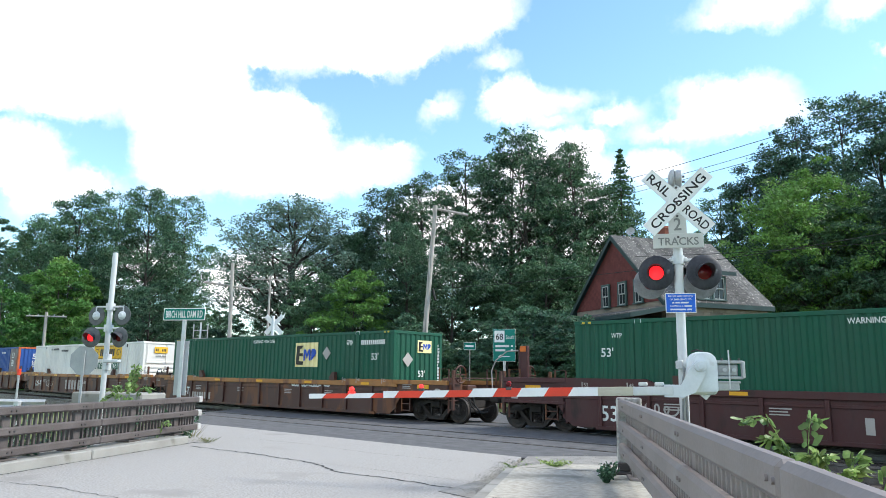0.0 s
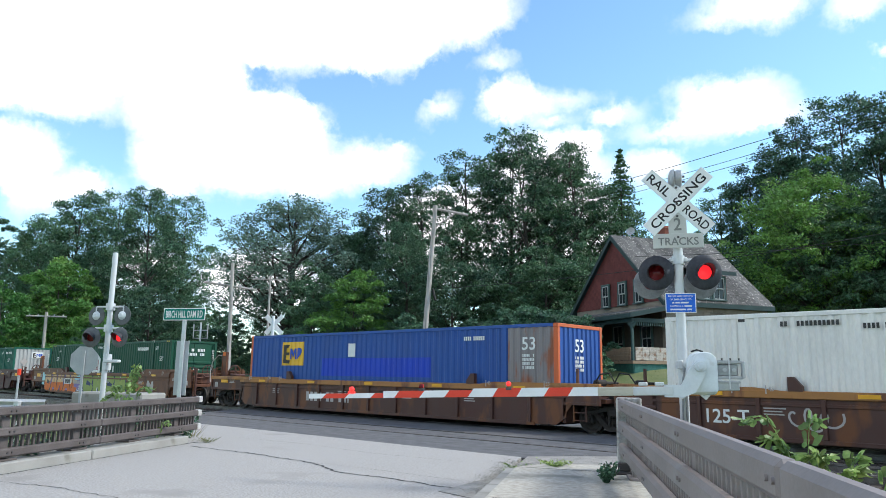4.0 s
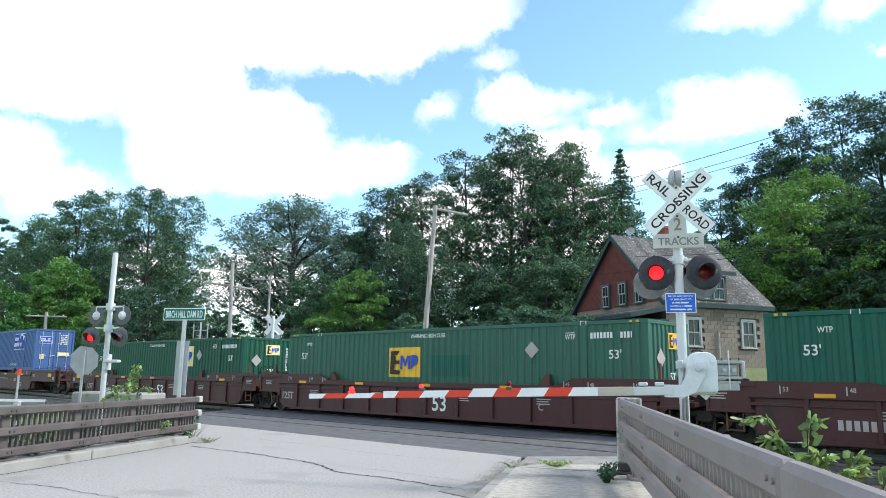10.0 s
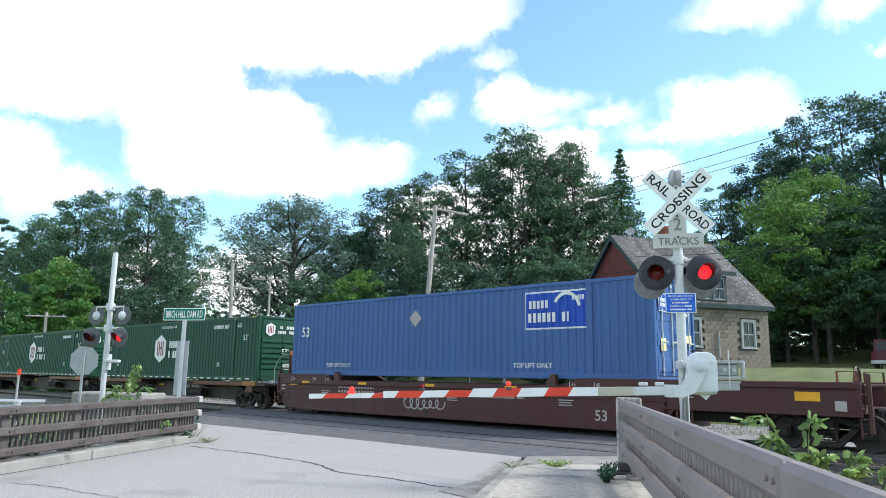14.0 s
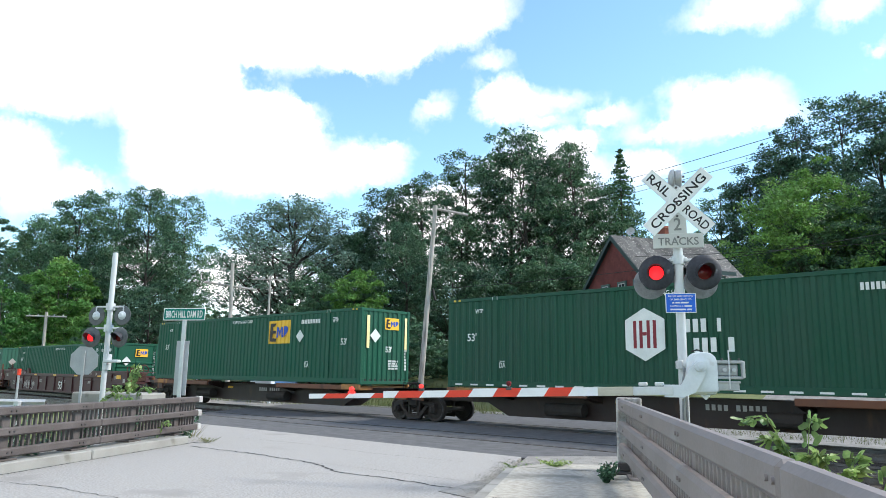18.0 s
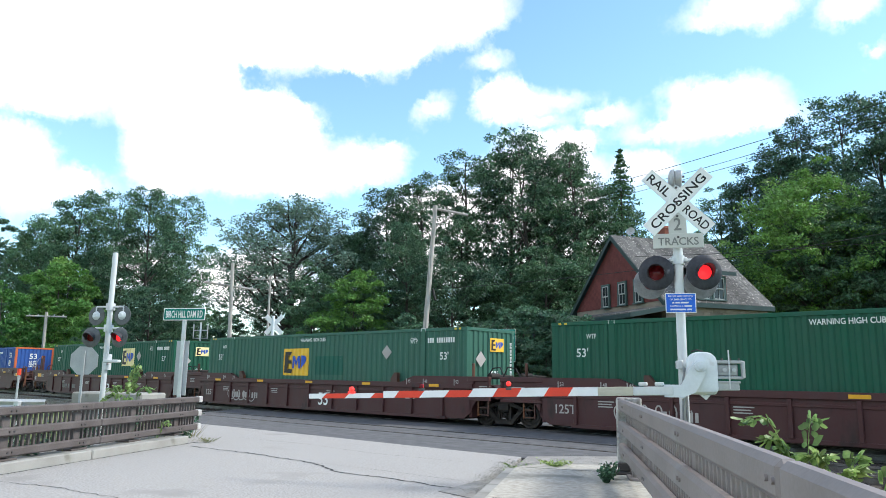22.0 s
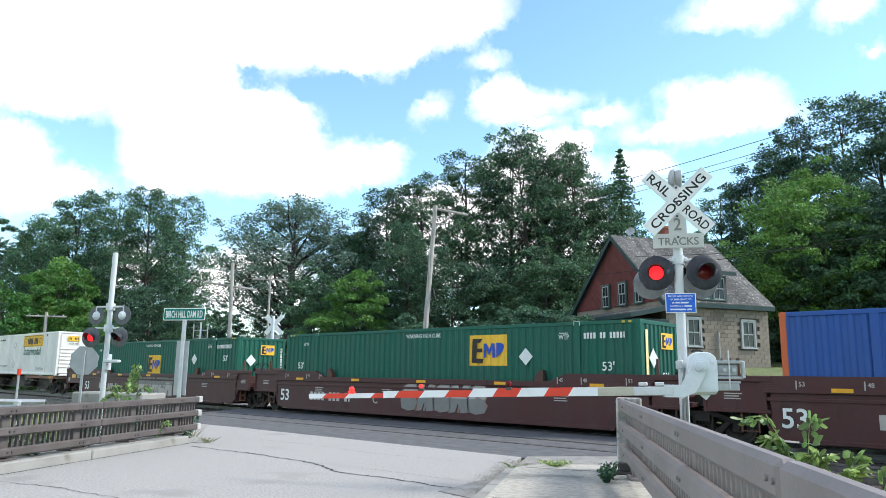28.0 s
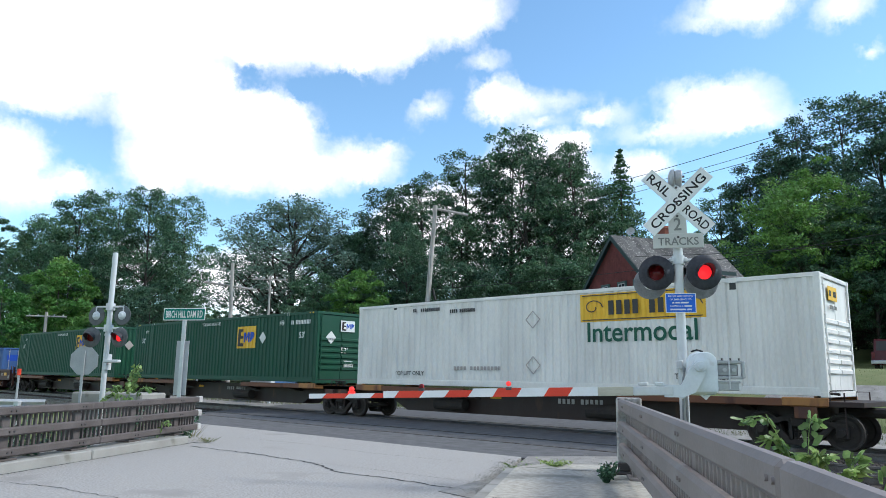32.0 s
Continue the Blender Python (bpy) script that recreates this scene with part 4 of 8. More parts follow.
def wheelset_mesh():
    b = Build()
    for s in (-1, 1):
        prof = [(0, 0.05), (0, 0.1), (0.03, 0.12), (0.05, 0.3), (0.02, 0.345), (0.0, 0.36), (0.0, 0.415), (0.02, R_WHEEL), (0.10, R_WHEEL), (0.105, R_WHEEL + 0.025), (0.13, R_WHEEL + 0.02), (0.135, 0.34), (0.1, 0.3), (0.1, 0.1), (0.135, 0.05)]
        b.lathe(prof, (0, s * 0.82, 0), (0, 0, 0), n=20)
        for i in range(5):
            a = i * 2 * math.pi / 5
            b.tube((0.2 * math.cos(a), s * 0.80, 0.2 * math.sin(a)), (0.2 * math.cos(a), s * 0.772, 0.2 * math.sin(a)), 0.035, n=6)
    b.tube((0, -0.98, 0), (0, 0.98, 0), 0.075, n=10)
    return b.mesh("wheelset", WHEEL, smooth=True)


WS = wheelset_mesh()


def frame_mesh(s):
    """One cast side frame with its window, spring nest and axle boxes; s: -1 near side."""
    y0, y1 = (s * 0.92 - 0.07, s * 0.92 + 0.07)
    b = Build()
    b.prism([(-1.02, 0.50), (-0.98, 0.62), (-0.65, 0.66), (-0.3, 0.78), (0.3, 0.78), (0.65, 0.66), (0.98, 0.62), (1.02, 0.50), (0.7, 0.52), (0.36, 0.64), (-0.36, 0.64), (-0.7, 0.52)], y0, y1, axis=1)
    b.prism([(-0.72, 0.54), (-0.6, 0.58), (-0.22, 0.22), (0.22, 0.22), (0.6, 0.58), (0.72, 0.54), (0.3, 0.10), (-0.3, 0.10)], y0, y1, axis=1)
    for x in (-0.26, 0.19):
        b.box((x, y0, 0.2), (x + 0.07, y1, 0.66))
    for x in (-0.88, 0.88):
        b.box((x - 0.13, y0 - 0.02, R_WHEEL - 0.14), (x + 0.13, y1 + 0.02, R_WHEEL + 0.14), 0.03)
        b.tube((x, s * 0.98, R_WHEEL), (x, s * 1.07, R_WHEEL), 0.085, 0.075, n=12)
    for i in range(4):
        for k in range(5):
            b.tube((-0.135 + i * 0.09, s * 0.92, 0.23 + k * 0.06), (-0.135 + i * 0.09, s * 0.92, 0.265 + k * 0.06), 0.042, n=8)
    return b.mesh("side_frame", GRIME)


FRAMES = [frame_mesh(-1), frame_mesh(1)]
BOLSTER = Build().box((-0.2, -1.05, 0.52), (0.2, 1.05, 0.72), 0.02).box((-0.5, -0.5, 0.3), (0.5, 0.5, 0.4)).mesh("bolster", GRIME)


def truck(car, x):
    """A four-wheel truck under a car, at x metres along it."""
    t = new("truck")
    t.empty_display_size = 0.2
    t.parent, t.location = car, (x, 0, 0)
    for me in FRAMES:
        part("side_frame", me, None, t)
    part("bolster", BOLSTER, None, t)
    for dx in (-0.88, 0.88):
        w = part("wheelset", WS, None, t)
        w.location = (dx, 0, R_WHEEL)
        WHEELS.append((w, dx))




def well_car(label, s_box, front_truck, rear_truck, paint_side, paint_top, rear_own, end_front=True, end_rear=True, sill_top=1.30, texts=(), sprays=(), ribs=True):
    """One unit of a well car: side sills with posts, top chords, end decks over the trucks. x = 0 at the box's rear end."""
    c = thing("well_car", label, "railcar", group="railcars of the train")
    x0, x1 = -0.25, LEN + 0.25
    rise = 0.11 if paint_top is CAR_YELLOW else 0.26
    key = (paint_side.name, paint_top.name, sill_top)

    def sill(s):
        y = s * 1.43
        b = Build()
        b.prism([(x0 - 0.1, 0.45), (x0 + 0.25, 0.22), (x1 - 0.25, 0.22), (x1 + 0.1, 0.45), (x1 + 0.1, sill_top - 0.12), (x0 - 0.1, sill_top - 0.12)], y - 0.02, y + 0.02, axis=1)
        b.box((x0 + 1.0, y - 0.06, 0.17), (x1 - 1.0, y + 0.06, 0.27), 0.01)
        b.box((x0 - 0.1, y - 0.05, sill_top - 0.32), (x1 + 0.1, y + 0.05, sill_top - 0.24), 0.01)
        return b.mesh("side_sill", paint_side)

    def chord(s):
        y = s * 1.43
        return Build().box((x0 - 0.15, y - 0.085, sill_top - 0.14), (x1 + 0.15, y + 0.085, sill_top + 0.04), 0.015).mesh("top_chord", paint_top)

    def raised(s, a):
        y = s * 1.43
        return Build().prism([(a if a < 5 else a - 0.6, sill_top + 0.04), (a, sill_top + rise), (a + 2.7, sill_top + rise)] + ([(a + 3.3, sill_top + 0.04)] if a < 5 else [(a + 2.7, sill_top + 0.04)]), y - 0.07, y + 0.07, axis=1).mesh("guide_rail", paint_top)

    stiff = shared((key, "stiff"), lambda: Build().box((-0.05, -0.075, 0.27), (0.05, 0, sill_top - 0.14), 0.012).mesh("side_post", paint_side))
    for s in (-1, 1):
        part("side_sill", shared((key, "sill", s), lambda: sill(s)), None, c)
        part("top_chord", shared((key, "chord", s), lambda: chord(s)), None, c)
        for a in (x0 - 0.2, x1 - 2.5):
            part("guide_rail", shared((key, "raised", s, a), lambda: raised(s, a)), None, c)
    block = shared((key, "block"), lambda: Build().prism([(-0.16, sill_top + 0.03), (0.16, sill_top + 0.03), (0.16, sill_top + 0.14), (-0.02, sill_top + 0.36), (-0.16, sill_top + 0.36)], -0.08, 0.06, axis=1).mesh("guide_block", CAR_RUST))
    for x, turn in ((3.2, 180), (LEN - 3.2, 0)):
        part("guide_block", block, None, c).matrix_local = pose(x, -1.44, 0, 0, 0, 0) @ Matrix.Diagonal((1 if turn else -1, 1, 1, 1))
    for i in range(11 if ribs else 0):
        part("side_post", stiff, None, c).location = (0.9 + i * 1.435, -1.45, 0)
    part("well_floor", shared((key, "floor"), lambda: Build().box((0.1, -1.3, 0.2), (LEN - 0.1, 1.3, 0.26)).box((0.3, -1.4, 0.18), (0.6, 1.4, 0.28)).box((LEN - 0.6, -1.4, 0.18), (LEN - 0.3, 1.4, 0.28)).mesh("well_floor", CAR_DARK)), None, c)
    # end decks reach over the trucks
    for end, tx in ((1, front_truck - s_box + LEN), (-1, rear_truck - s_box + LEN)):
        xa = x1 if end > 0 else x0
        tip = tx + end * (0.9 if (end > 0 and end_front) or (end < 0 and end_rear) else -0.15)
        lo, hi = min(xa, tip), max(xa, tip)
        d = Build().box((lo, -1.25, 0.86), (hi, 1.25, 0.98), 0.01)
        d.prism([(xa - end * 0.05, 0.35), (xa + end * 0.35, 0.78), (tip, 0.78), (tip, 0.98), (xa - end * 0.05, sill_top)], -0.35, 0.35, axis=1)
        d.box((xa - 0.05, -1.40, 0.27), (xa + 0.05, 1.40, sill_top), 0.01)
        part("end_deck", d, paint_side, c)
        own_end = (end > 0 and end_front) or (end < 0 and end_rear)
        reach, top = tip - end * (0.05 if own_end else 0.12), sill_top + rise
        for y in (-1.43, 1.43):
            e = Build().prism([(xa, 0.45), (xa + end * 0.28, 0.80), (reach, 0.84), (reach, top - 0.10), (xa, top - 0.10)], y - 0.02, y + 0.02, axis=1)
            e.box((min(xa, reach), y - 0.055, 0.80), (max(xa, reach), y + 0.055, 0.88), 0.01)
            e.box((reach - 0.04, y - 0.06, 0.80), (reach + 0.04, y + 0.06, top - 0.1), 0.01)
            part("end_sill", e, paint_side, c)
            part("end_chord", Build().box((min(xa, reach) - 0.05, y - 0.085, top - 0.15), (max(xa, reach) + 0.05, y + 0.085, top), 0.015), paint_top, c)
        ladder = Build()
        for q in (0.32, 0.72):
            ladder.box((xa + end * q - 0.02, -1.40, 0.34), (xa + end * q + 0.02, -1.36, 0.84))
        for z in (0.36, 0.58):
            ladder.box((xa + end * 0.52 - 0.2, -1.395, z), (xa + end * 0.52 + 0.2, -1.365, z + 0.03))
        part("ladder", ladder, CAR_RUST, c)
        part("draft_sill", Build().box((lo, -0.6, 0.50), (hi, 0.6, 0.86), 0.02), GRIME, c)
        part("end_walkway", Build().box((min(xa, reach) + 0.03, -1.34, sill_top - 0.30), (max(xa, reach) - 0.03, -0.75, sill_top - 0.26)), paint_side, c)
        bars(c, MARK_FADED, pose(xa + end * 0.75 - 0.35, -1.452, 1.18), [(0, 0.44, 0.07), (0, 0.36, 0.01), (0, 0.40, -0.05)], 0.028)
        if (end > 0 and end_front) or (end < 0 and end_rear):
            for y in (-1.28, 1.28):
                part("grab_iron", Build().path([(tip - end * 0.08, y, 0.35), (tip - end * 0.08, y, 1.80), (tip - end * 0.5, y, 1.80), (tip - end * 0.5, y, 0.9)], 0.028, 6), CAR_RUST, c)
                part("end_stake", Build().box((tip + end * 0.12 - 0.045, y - 0.045, 0.45), (tip + end * 0.12 + 0.045, y + 0.045, 1.75), 0.01), CAR_RUST, c)
            part("warning_plate", Build().box((tip - end * 1.1 - 0.27, -1.472, 1.12), (tip - end * 1.1 + 0.27, -1.451, 1.33), 0.004), REFLECT, c)
            part("placard", Build().box((tip - end * 0.42 - 0.12, -1.468, 0.92), (tip - end * 0.42 + 0.12, -1.451, 1.14), 0.004), MARK_FADED, c)
            for dx in (0.15, 0.32):
                part("air_hose", Build().path([(tip + end * dx, -0.5, 0.92), (tip + end * (dx + 0.1), -0.5, 0.6), (tip + end * (dx + 0.35), -0.48, 0.36), (tip + end * (dx + 0.6), -0.45, 0.42)], 0.025, 6), CABLE, c)
            if end < 0:
                stand = Build().box((tip + 0.42, -1.22, sill_top - 0.1), (tip + 0.72, -1.08, 2.52), 0.02).box((tip + 0.40, -1.24, sill_top - 0.1), (tip + 0.46, -1.02, 2.40), 0.01)
                part("end_post", stand, paint_side, c)
                part("post_reflector", Build().box((tip + 0.46, -1.235, 2.34), (tip + 0.68, -1.221, 2.50), 0.003), SPRAY_ORANGE, c)
                part("grab_rail", Build().path([(tip + 0.42, -1.15, 2.38), (tip - 0.1, -1.15, 2.36), (tip - 0.55, -1.15, 2.08), (tip - 0.72, -1.15, 1.75), (tip - 0.68, -1.15, 1.1)], 0.02, 6), MARK_FADED, c, "pale bent grab rail")
            for z in (0.45, 0.75, 1.05, 1.3):
                part("rung", Build().tube((tip - end * 0.05, -1.28, z), (tip - end * 0.05, -0.8, z), 0.016, n=6), paint_side, c)
            part("hand_rail", Build().path([(tip, -1.2, 0.95), (tip, -1.2, 1.5), (tip, 1.2, 1.5), (tip, 1.2, 0.95)], 0.02, 6), paint_side, c)
            k = Build().tube((tip - end * 0.3, 0, 0.86), (tip + end * 0.85, 0, 0.86), 0.10, n=8).box((tip + end * 0.95 - 0.2, -0.16, 0.7), (tip + end * 0.95 + 0.2, 0.16, 1.0), 0.05)
            k.path([(tip, -0.3, 0.8), (tip + end * 0.5, -0.32, 0.4), (tip + end * 0.95, -0.2, 0.62)], 0.03, 6)
            part("coupler", k, GRIME, c)
            part("brake_stand", Build().box((tip - end * 0.62 - 0.25, -0.75, 0.98), (tip - end * 0.62 + 0.25, -0.2, 1.5), 0.04), CAR_RUST, c)
            part("brake_wheel", Build().lathe([(0, 0.29), (0.025, 0.32), (0.05, 0.29), (0.025, 0.26), (0, 0.29)], (tip - end * 0.3, -0.45, 1.62), (tip + end, -0.45, 1.62), 18).box((tip - end * 0.3 - 0.012, -0.74, 1.60), (tip - end * 0.3 + 0.012, -0.16, 1.64)).box((tip - end * 0.3 - 0.012, -0.47, 1.33), (tip - end * 0.3 + 0.012, -0.43, 1.91)), CAR_RUST, c)
            part("valve_box", Build().box((tip - end * 0.7 - 0.2, 0.2, 0.98), (tip - end * 0.7 + 0.2, 0.7, 1.25), 0.03), CAR_RUST, c)
            part("air_tank", Build().lathe([(0, 0.0), (0.0, 0.1), (0.06, 0.17), (0.7, 0.17), (0.76, 0.1), (0.76, 0.0)], (tip - end * 1.3, -0.9, 1.16), (tip - end * 1.3, 1, 1.16), 14), CAR_RUST, c)
        else:
            part("brake_cylinder", Build().lathe([(0, 0.0), (0.0, 0.07), (0.04, 0.10), (0.5, 0.10), (0.55, 0.05), (1.3, 0.035), (1.3, 0.0)], (tip - end * 0.5, -0.95, top + 0.02), (tip - end * 0.5, 1, top + 0.02), 12), GRIME, c)
            part("cable_loop", Build().path([(tip - end * 0.5, -1.0, top), (tip - end * 0.3, -1.0, top + 0.27), (tip, -1.0, top + 0.3), (tip + end * 0.2, -1.0, top - 0.05)], 0.022, 6), CABLE, c)
            part("step_post", Build().box((tip - end * 0.9 - 0.03, -1.3, sill_top - 0.1), (tip - end * 0.9 + 0.03, -1.2, top + 0.42), 0.01), CAR_RUST, c)
            part("articulation", Build().box((tip - 0.35, -0.45, 0.62), (tip + 0.35, 0.45, 0.95), 0.04).tube((tip, -0.8, 1.05), (tip, 0.1, 1.05), 0.16, n=12), GRIME, c)
    truck(c, front_truck - s_box + LEN)
    if rear_own:
        truck(c, rear_truck - s_box + LEN)
    # plates, reflectors and stencils on the near side
    face = pose(0, -1.452, 0)
    for i in range(5):
        part("reflector", shared("reflector", lambda: Build().box((-0.22, -0.09, -0.045), (0.22, -0.075, 0.045)).mesh("reflector", REFLECT)), None, c).location = (1.3 + i * 3.4, -1.44, sill_top - 0.05)
    rng = random.Random(len(MOVERS))
    for i in range(4):
        bars(c, MARK_FADED, pose(2.2 + i * 3.6 + rng.uniform(-0.6, 0.6), -1.462, sill_top - 0.42), [(0, 0.5, 0.05), (0, 0.42, -0.02), (0, 0.46, -0.09)], 0.03)
    for q, text in ((0.35, "53"), (1.75, "48"), (2.55, "45"), (LEN - 0.35, "53"), (LEN - 1.75, "48"), (LEN - 2.55, "45")):
        part("length_tick", shared("length_tick", lambda: Build().box((-0.014, -0.006, -0.1), (0.014, 0, 0.1)).mesh("length_tick", MARK_FADED)), None, c).location = (q, -1.516, sill_top + 0.06)
        lettering(text, 0.11, MARK_FADED, c, pose(q + 0.12, -1.516, sill_top + 0.08), 0.13)
    for text, back, z, h in texts:
        lettering(text, h, MARK if h > 0.3 else MARK_FADED, c, pose(LEN - back, -1.455, z))
    for make in sprays:
        make(c)
    MOVERS.append((c, s_box - LEN, 19.4, 0.0))
    return c


def car_bars(back, z, w, h, material=MARK_FADED, seed=1, lift=0.0):
    def make(c):
        rng, out, x = random.Random(seed), [], -w / 2
        while x < w / 2 - 0.03:
            k = min(h * 0.5, w / 2 - x)
            out.append((x, x + k, 0))
            x += h * 0.74 if rng.random() < 0.85 else h * 1.4
        b = bars(c, material, pose(LEN - back, -1.455 - lift, z), out, h)
    return make


def scrawl(back, z, w, h, material, seed, thick=0.06):
    """A loose sprayed line of loops, told as a chain of short strokes."""
    def make(c):
        rng, pts = random.Random(seed), []
        loops = max(2, int(w / (h * 0.62)))
        n = loops * 14
        tall = [rng.uniform(0.55, 1.0) for _ in range(loops + 1)]
        for i in range(n + 1):
            a = 2 * math.pi * i / 14 + 0.9
            pts.append((-w / 2 + w * i / n + 0.30 * h * math.cos(a), 0.5 * h * math.sin(a) * tall[i // 14]))
        ob = part("graffiti", bent_line(pts, 0.004, thick), material, c)
        ob.matrix_local = pose(LEN - back, -1.458, z)
    return make


def blob_letters(back, z, w, h, fill, edge, seed, n):
    """Fat sprayed shapes side by side with darker outlines."""
    def make(c):
        rng = random.Random(seed)
        for layer, m, grow in ((0, edge, 1.0), (1, fill, 0.82)):
            b, r2 = Build(), random.Random(seed)
            for i in range(n):
                cx, cz = -w / 2 + (i + 0.5) * w / n, r2.uniform(-0.06, 0.06) * h
                pts = []
                for k in range(12):
                    a = 2 * math.pi * k / 12
                    pts.append((cx + math.cos(a) * 0.56 * w / n * grow * r2.uniform(0.75, 1.15), cz + math.sin(a) * 0.5 * h * grow * r2.uniform(0.8, 1.1)))
                b.prism(pts, -0.003, 0, axis=1)
            ob = part("graffiti", b, m, c)
            ob.matrix_local = pose(LEN - back, -1.453 - 0.004 * layer, z)
    return make


BR = (CAR_BROWN, CAR_BROWN)
TT = (CAR_RUST, CAR_YELLOW)
BROWN = "oxide-brown steel well car with ribbed side sills"
YELLOW = "rusty brown well car with a dirty yellow top chord"
well_car(BROWN, 4.89, 9.0, -12.84, *BR, True, texts=[("53", 15.0, 0.62, 0.42), ("A", 2.2, 0.62, 0.4)], sprays=[car_bars(7.0, 0.62, 3.6, 0.36, seed=2), scrawl(13.9, 0.75, 1.6, 0.4, MARK_FADED, 3, 0.05)])
well_car(YELLOW, -18.84, -17.0, -36.69, *TT, False, end_rear=False, texts=[("125-T", 14.56, 0.7, 0.34)], sprays=[scrawl(4.6, 1.2, 2.4, 0.25, MARK, 5, 0.06), car_bars(13.0, 0.5, 2.0, 0.3, MARK_FADED, 4)])
well_car(YELLOW, -38.4, -36.69, -56.25, *TT, False, end_front=False, end_rear=False, texts=[("125-T", 14.56, 0.7, 0.34)], sprays=[car_bars(8.6, 0.72, 2.6, 0.62, seed=7), scrawl(12.6, 0.7, 1.0, 0.5, MARK_FADED, 8, 0.05), scrawl(5.3, 1.22, 1.6, 0.2, MARK_BLACK, 9, 0.04)])
well_car(YELLOW, -57.93, -56.25, -76.06, *TT, True, end_front=False, texts=[], sprays=[car_bars(10.5, 0.7, 2.6, 0.35, MARK_FADED, 5), scrawl(5.3, 1.22, 1.8, 0.2, MARK_BLACK, 10, 0.04)])


def patch(back0, back1, z0, z1, material, lift=0.0):
    def make(c):
        ob = part("graffiti", Build().box((-back0, -0.003, z0), (-back1, 0, z1)), material, c)
        ob.matrix_local = pose(LEN, -1.451 - lift, 0)
    return make


def sprayed_piece(back0, back1, z0, z1, forms, low, high, edge, split=0.5, slant=0.12):
    """A row of fat sprayed figures between two places along the sill: each a dark outline, a lower and an upper fill, and dark slits."""
    def make(c):
        w, h = (back0 - back1) / len(forms), z1 - z0

        def lay(name_points, m, lift):
            ob = part("graffiti", Build().prism(name_points, -0.003, 0, axis=1), m, c)
            ob.matrix_local = pose(LEN - back0, -1.453 - lift, z0)

        for k, (outline, slits) in enumerate(forms):
            def at(a, b):
                return ((k + a + slant * (b - 0.5)) * w, b * h)

            mid_a = sum(a for a, b in outline) / len(outline)
            lay([at(mid_a + (a - mid_a) * 1.16, 0.5 + (b - 0.5) * 1.07) for a, b in outline], edge, 0.0)
            for m, keep in ((low, lambda b: b <= split), (high, lambda b: b >= split)):
                pts = []
                for (a, b), (p, q) in zip(outline, outline[1:] + outline[:1]):
                    if keep(b):
                        pts.append(at(a, b))
                    if (b - split) * (q - split) < 0:
                        u = (split - b) / (q - b)
                        pts.append(at(a + (p - a) * u, split))
                if len(pts) > 2:
                    lay(pts, m, 0.004)
            for slit in slits:
                lay([at(a, b) for a, b in slit], edge, 0.008)
    return make


# rough outlines in a unit box, with the dark slits in them
ROUND = ([(0.0, 0.35), (0.1, 0.08), (0.45, 0.0), (0.85, 0.06), (1.0, 0.3), (0.85, 0.42), (1.0, 0.7), (0.8, 0.95), (0.4, 1.0), (0.08, 0.85)], [[(0.35, 0.4), (0.75, 0.36), (0.8, 0.48), (0.4, 0.62)]])
FORK = ([(0.0, 0.0), (0.3, 0.04), (0.42, 0.35), (0.6, 0.02), (0.98, 0.05), (0.9, 0.55), (1.0, 0.95), (0.66, 1.0), (0.5, 0.72), (0.34, 0.98), (0.02, 0.92)], [[(0.45, 0.62), (0.52, 0.62), (0.5, 0.95)], [(0.4, 0.0), (0.56, 0.0), (0.46, 0.3)]])
TENT = ([(0.0, 0.0), (0.28, 0.0), (0.38, 0.2), (0.62, 0.18), (0.74, 0.0), (1.02, 0.04), (0.72, 0.98), (0.3, 1.0)], [[(0.44, 0.40), (0.58, 0.40), (0.52, 0.68)]])
SLAB = ([(0.02, 0.04), (0.9, 0.0), (1.0, 0.22), (0.55, 0.28), (0.56, 0.42), (0.9, 0.44), (0.92, 0.6), (0.55, 0.62), (0.6, 0.76), (1.0, 0.8), (0.95, 1.0), (0.0, 0.96)], [[(0.3, 0.2), (0.36, 0.2), (0.34, 0.8), (0.28, 0.8)]])
LEANER = ([(0.0, 0.0), (0.3, 0.0), (0.36, 0.45), (0.66, 0.0), (1.0, 0.0), (0.98, 1.0), (0.7, 1.0), (0.66, 0.55), (0.34, 1.0), (0.0, 1.0)], [])
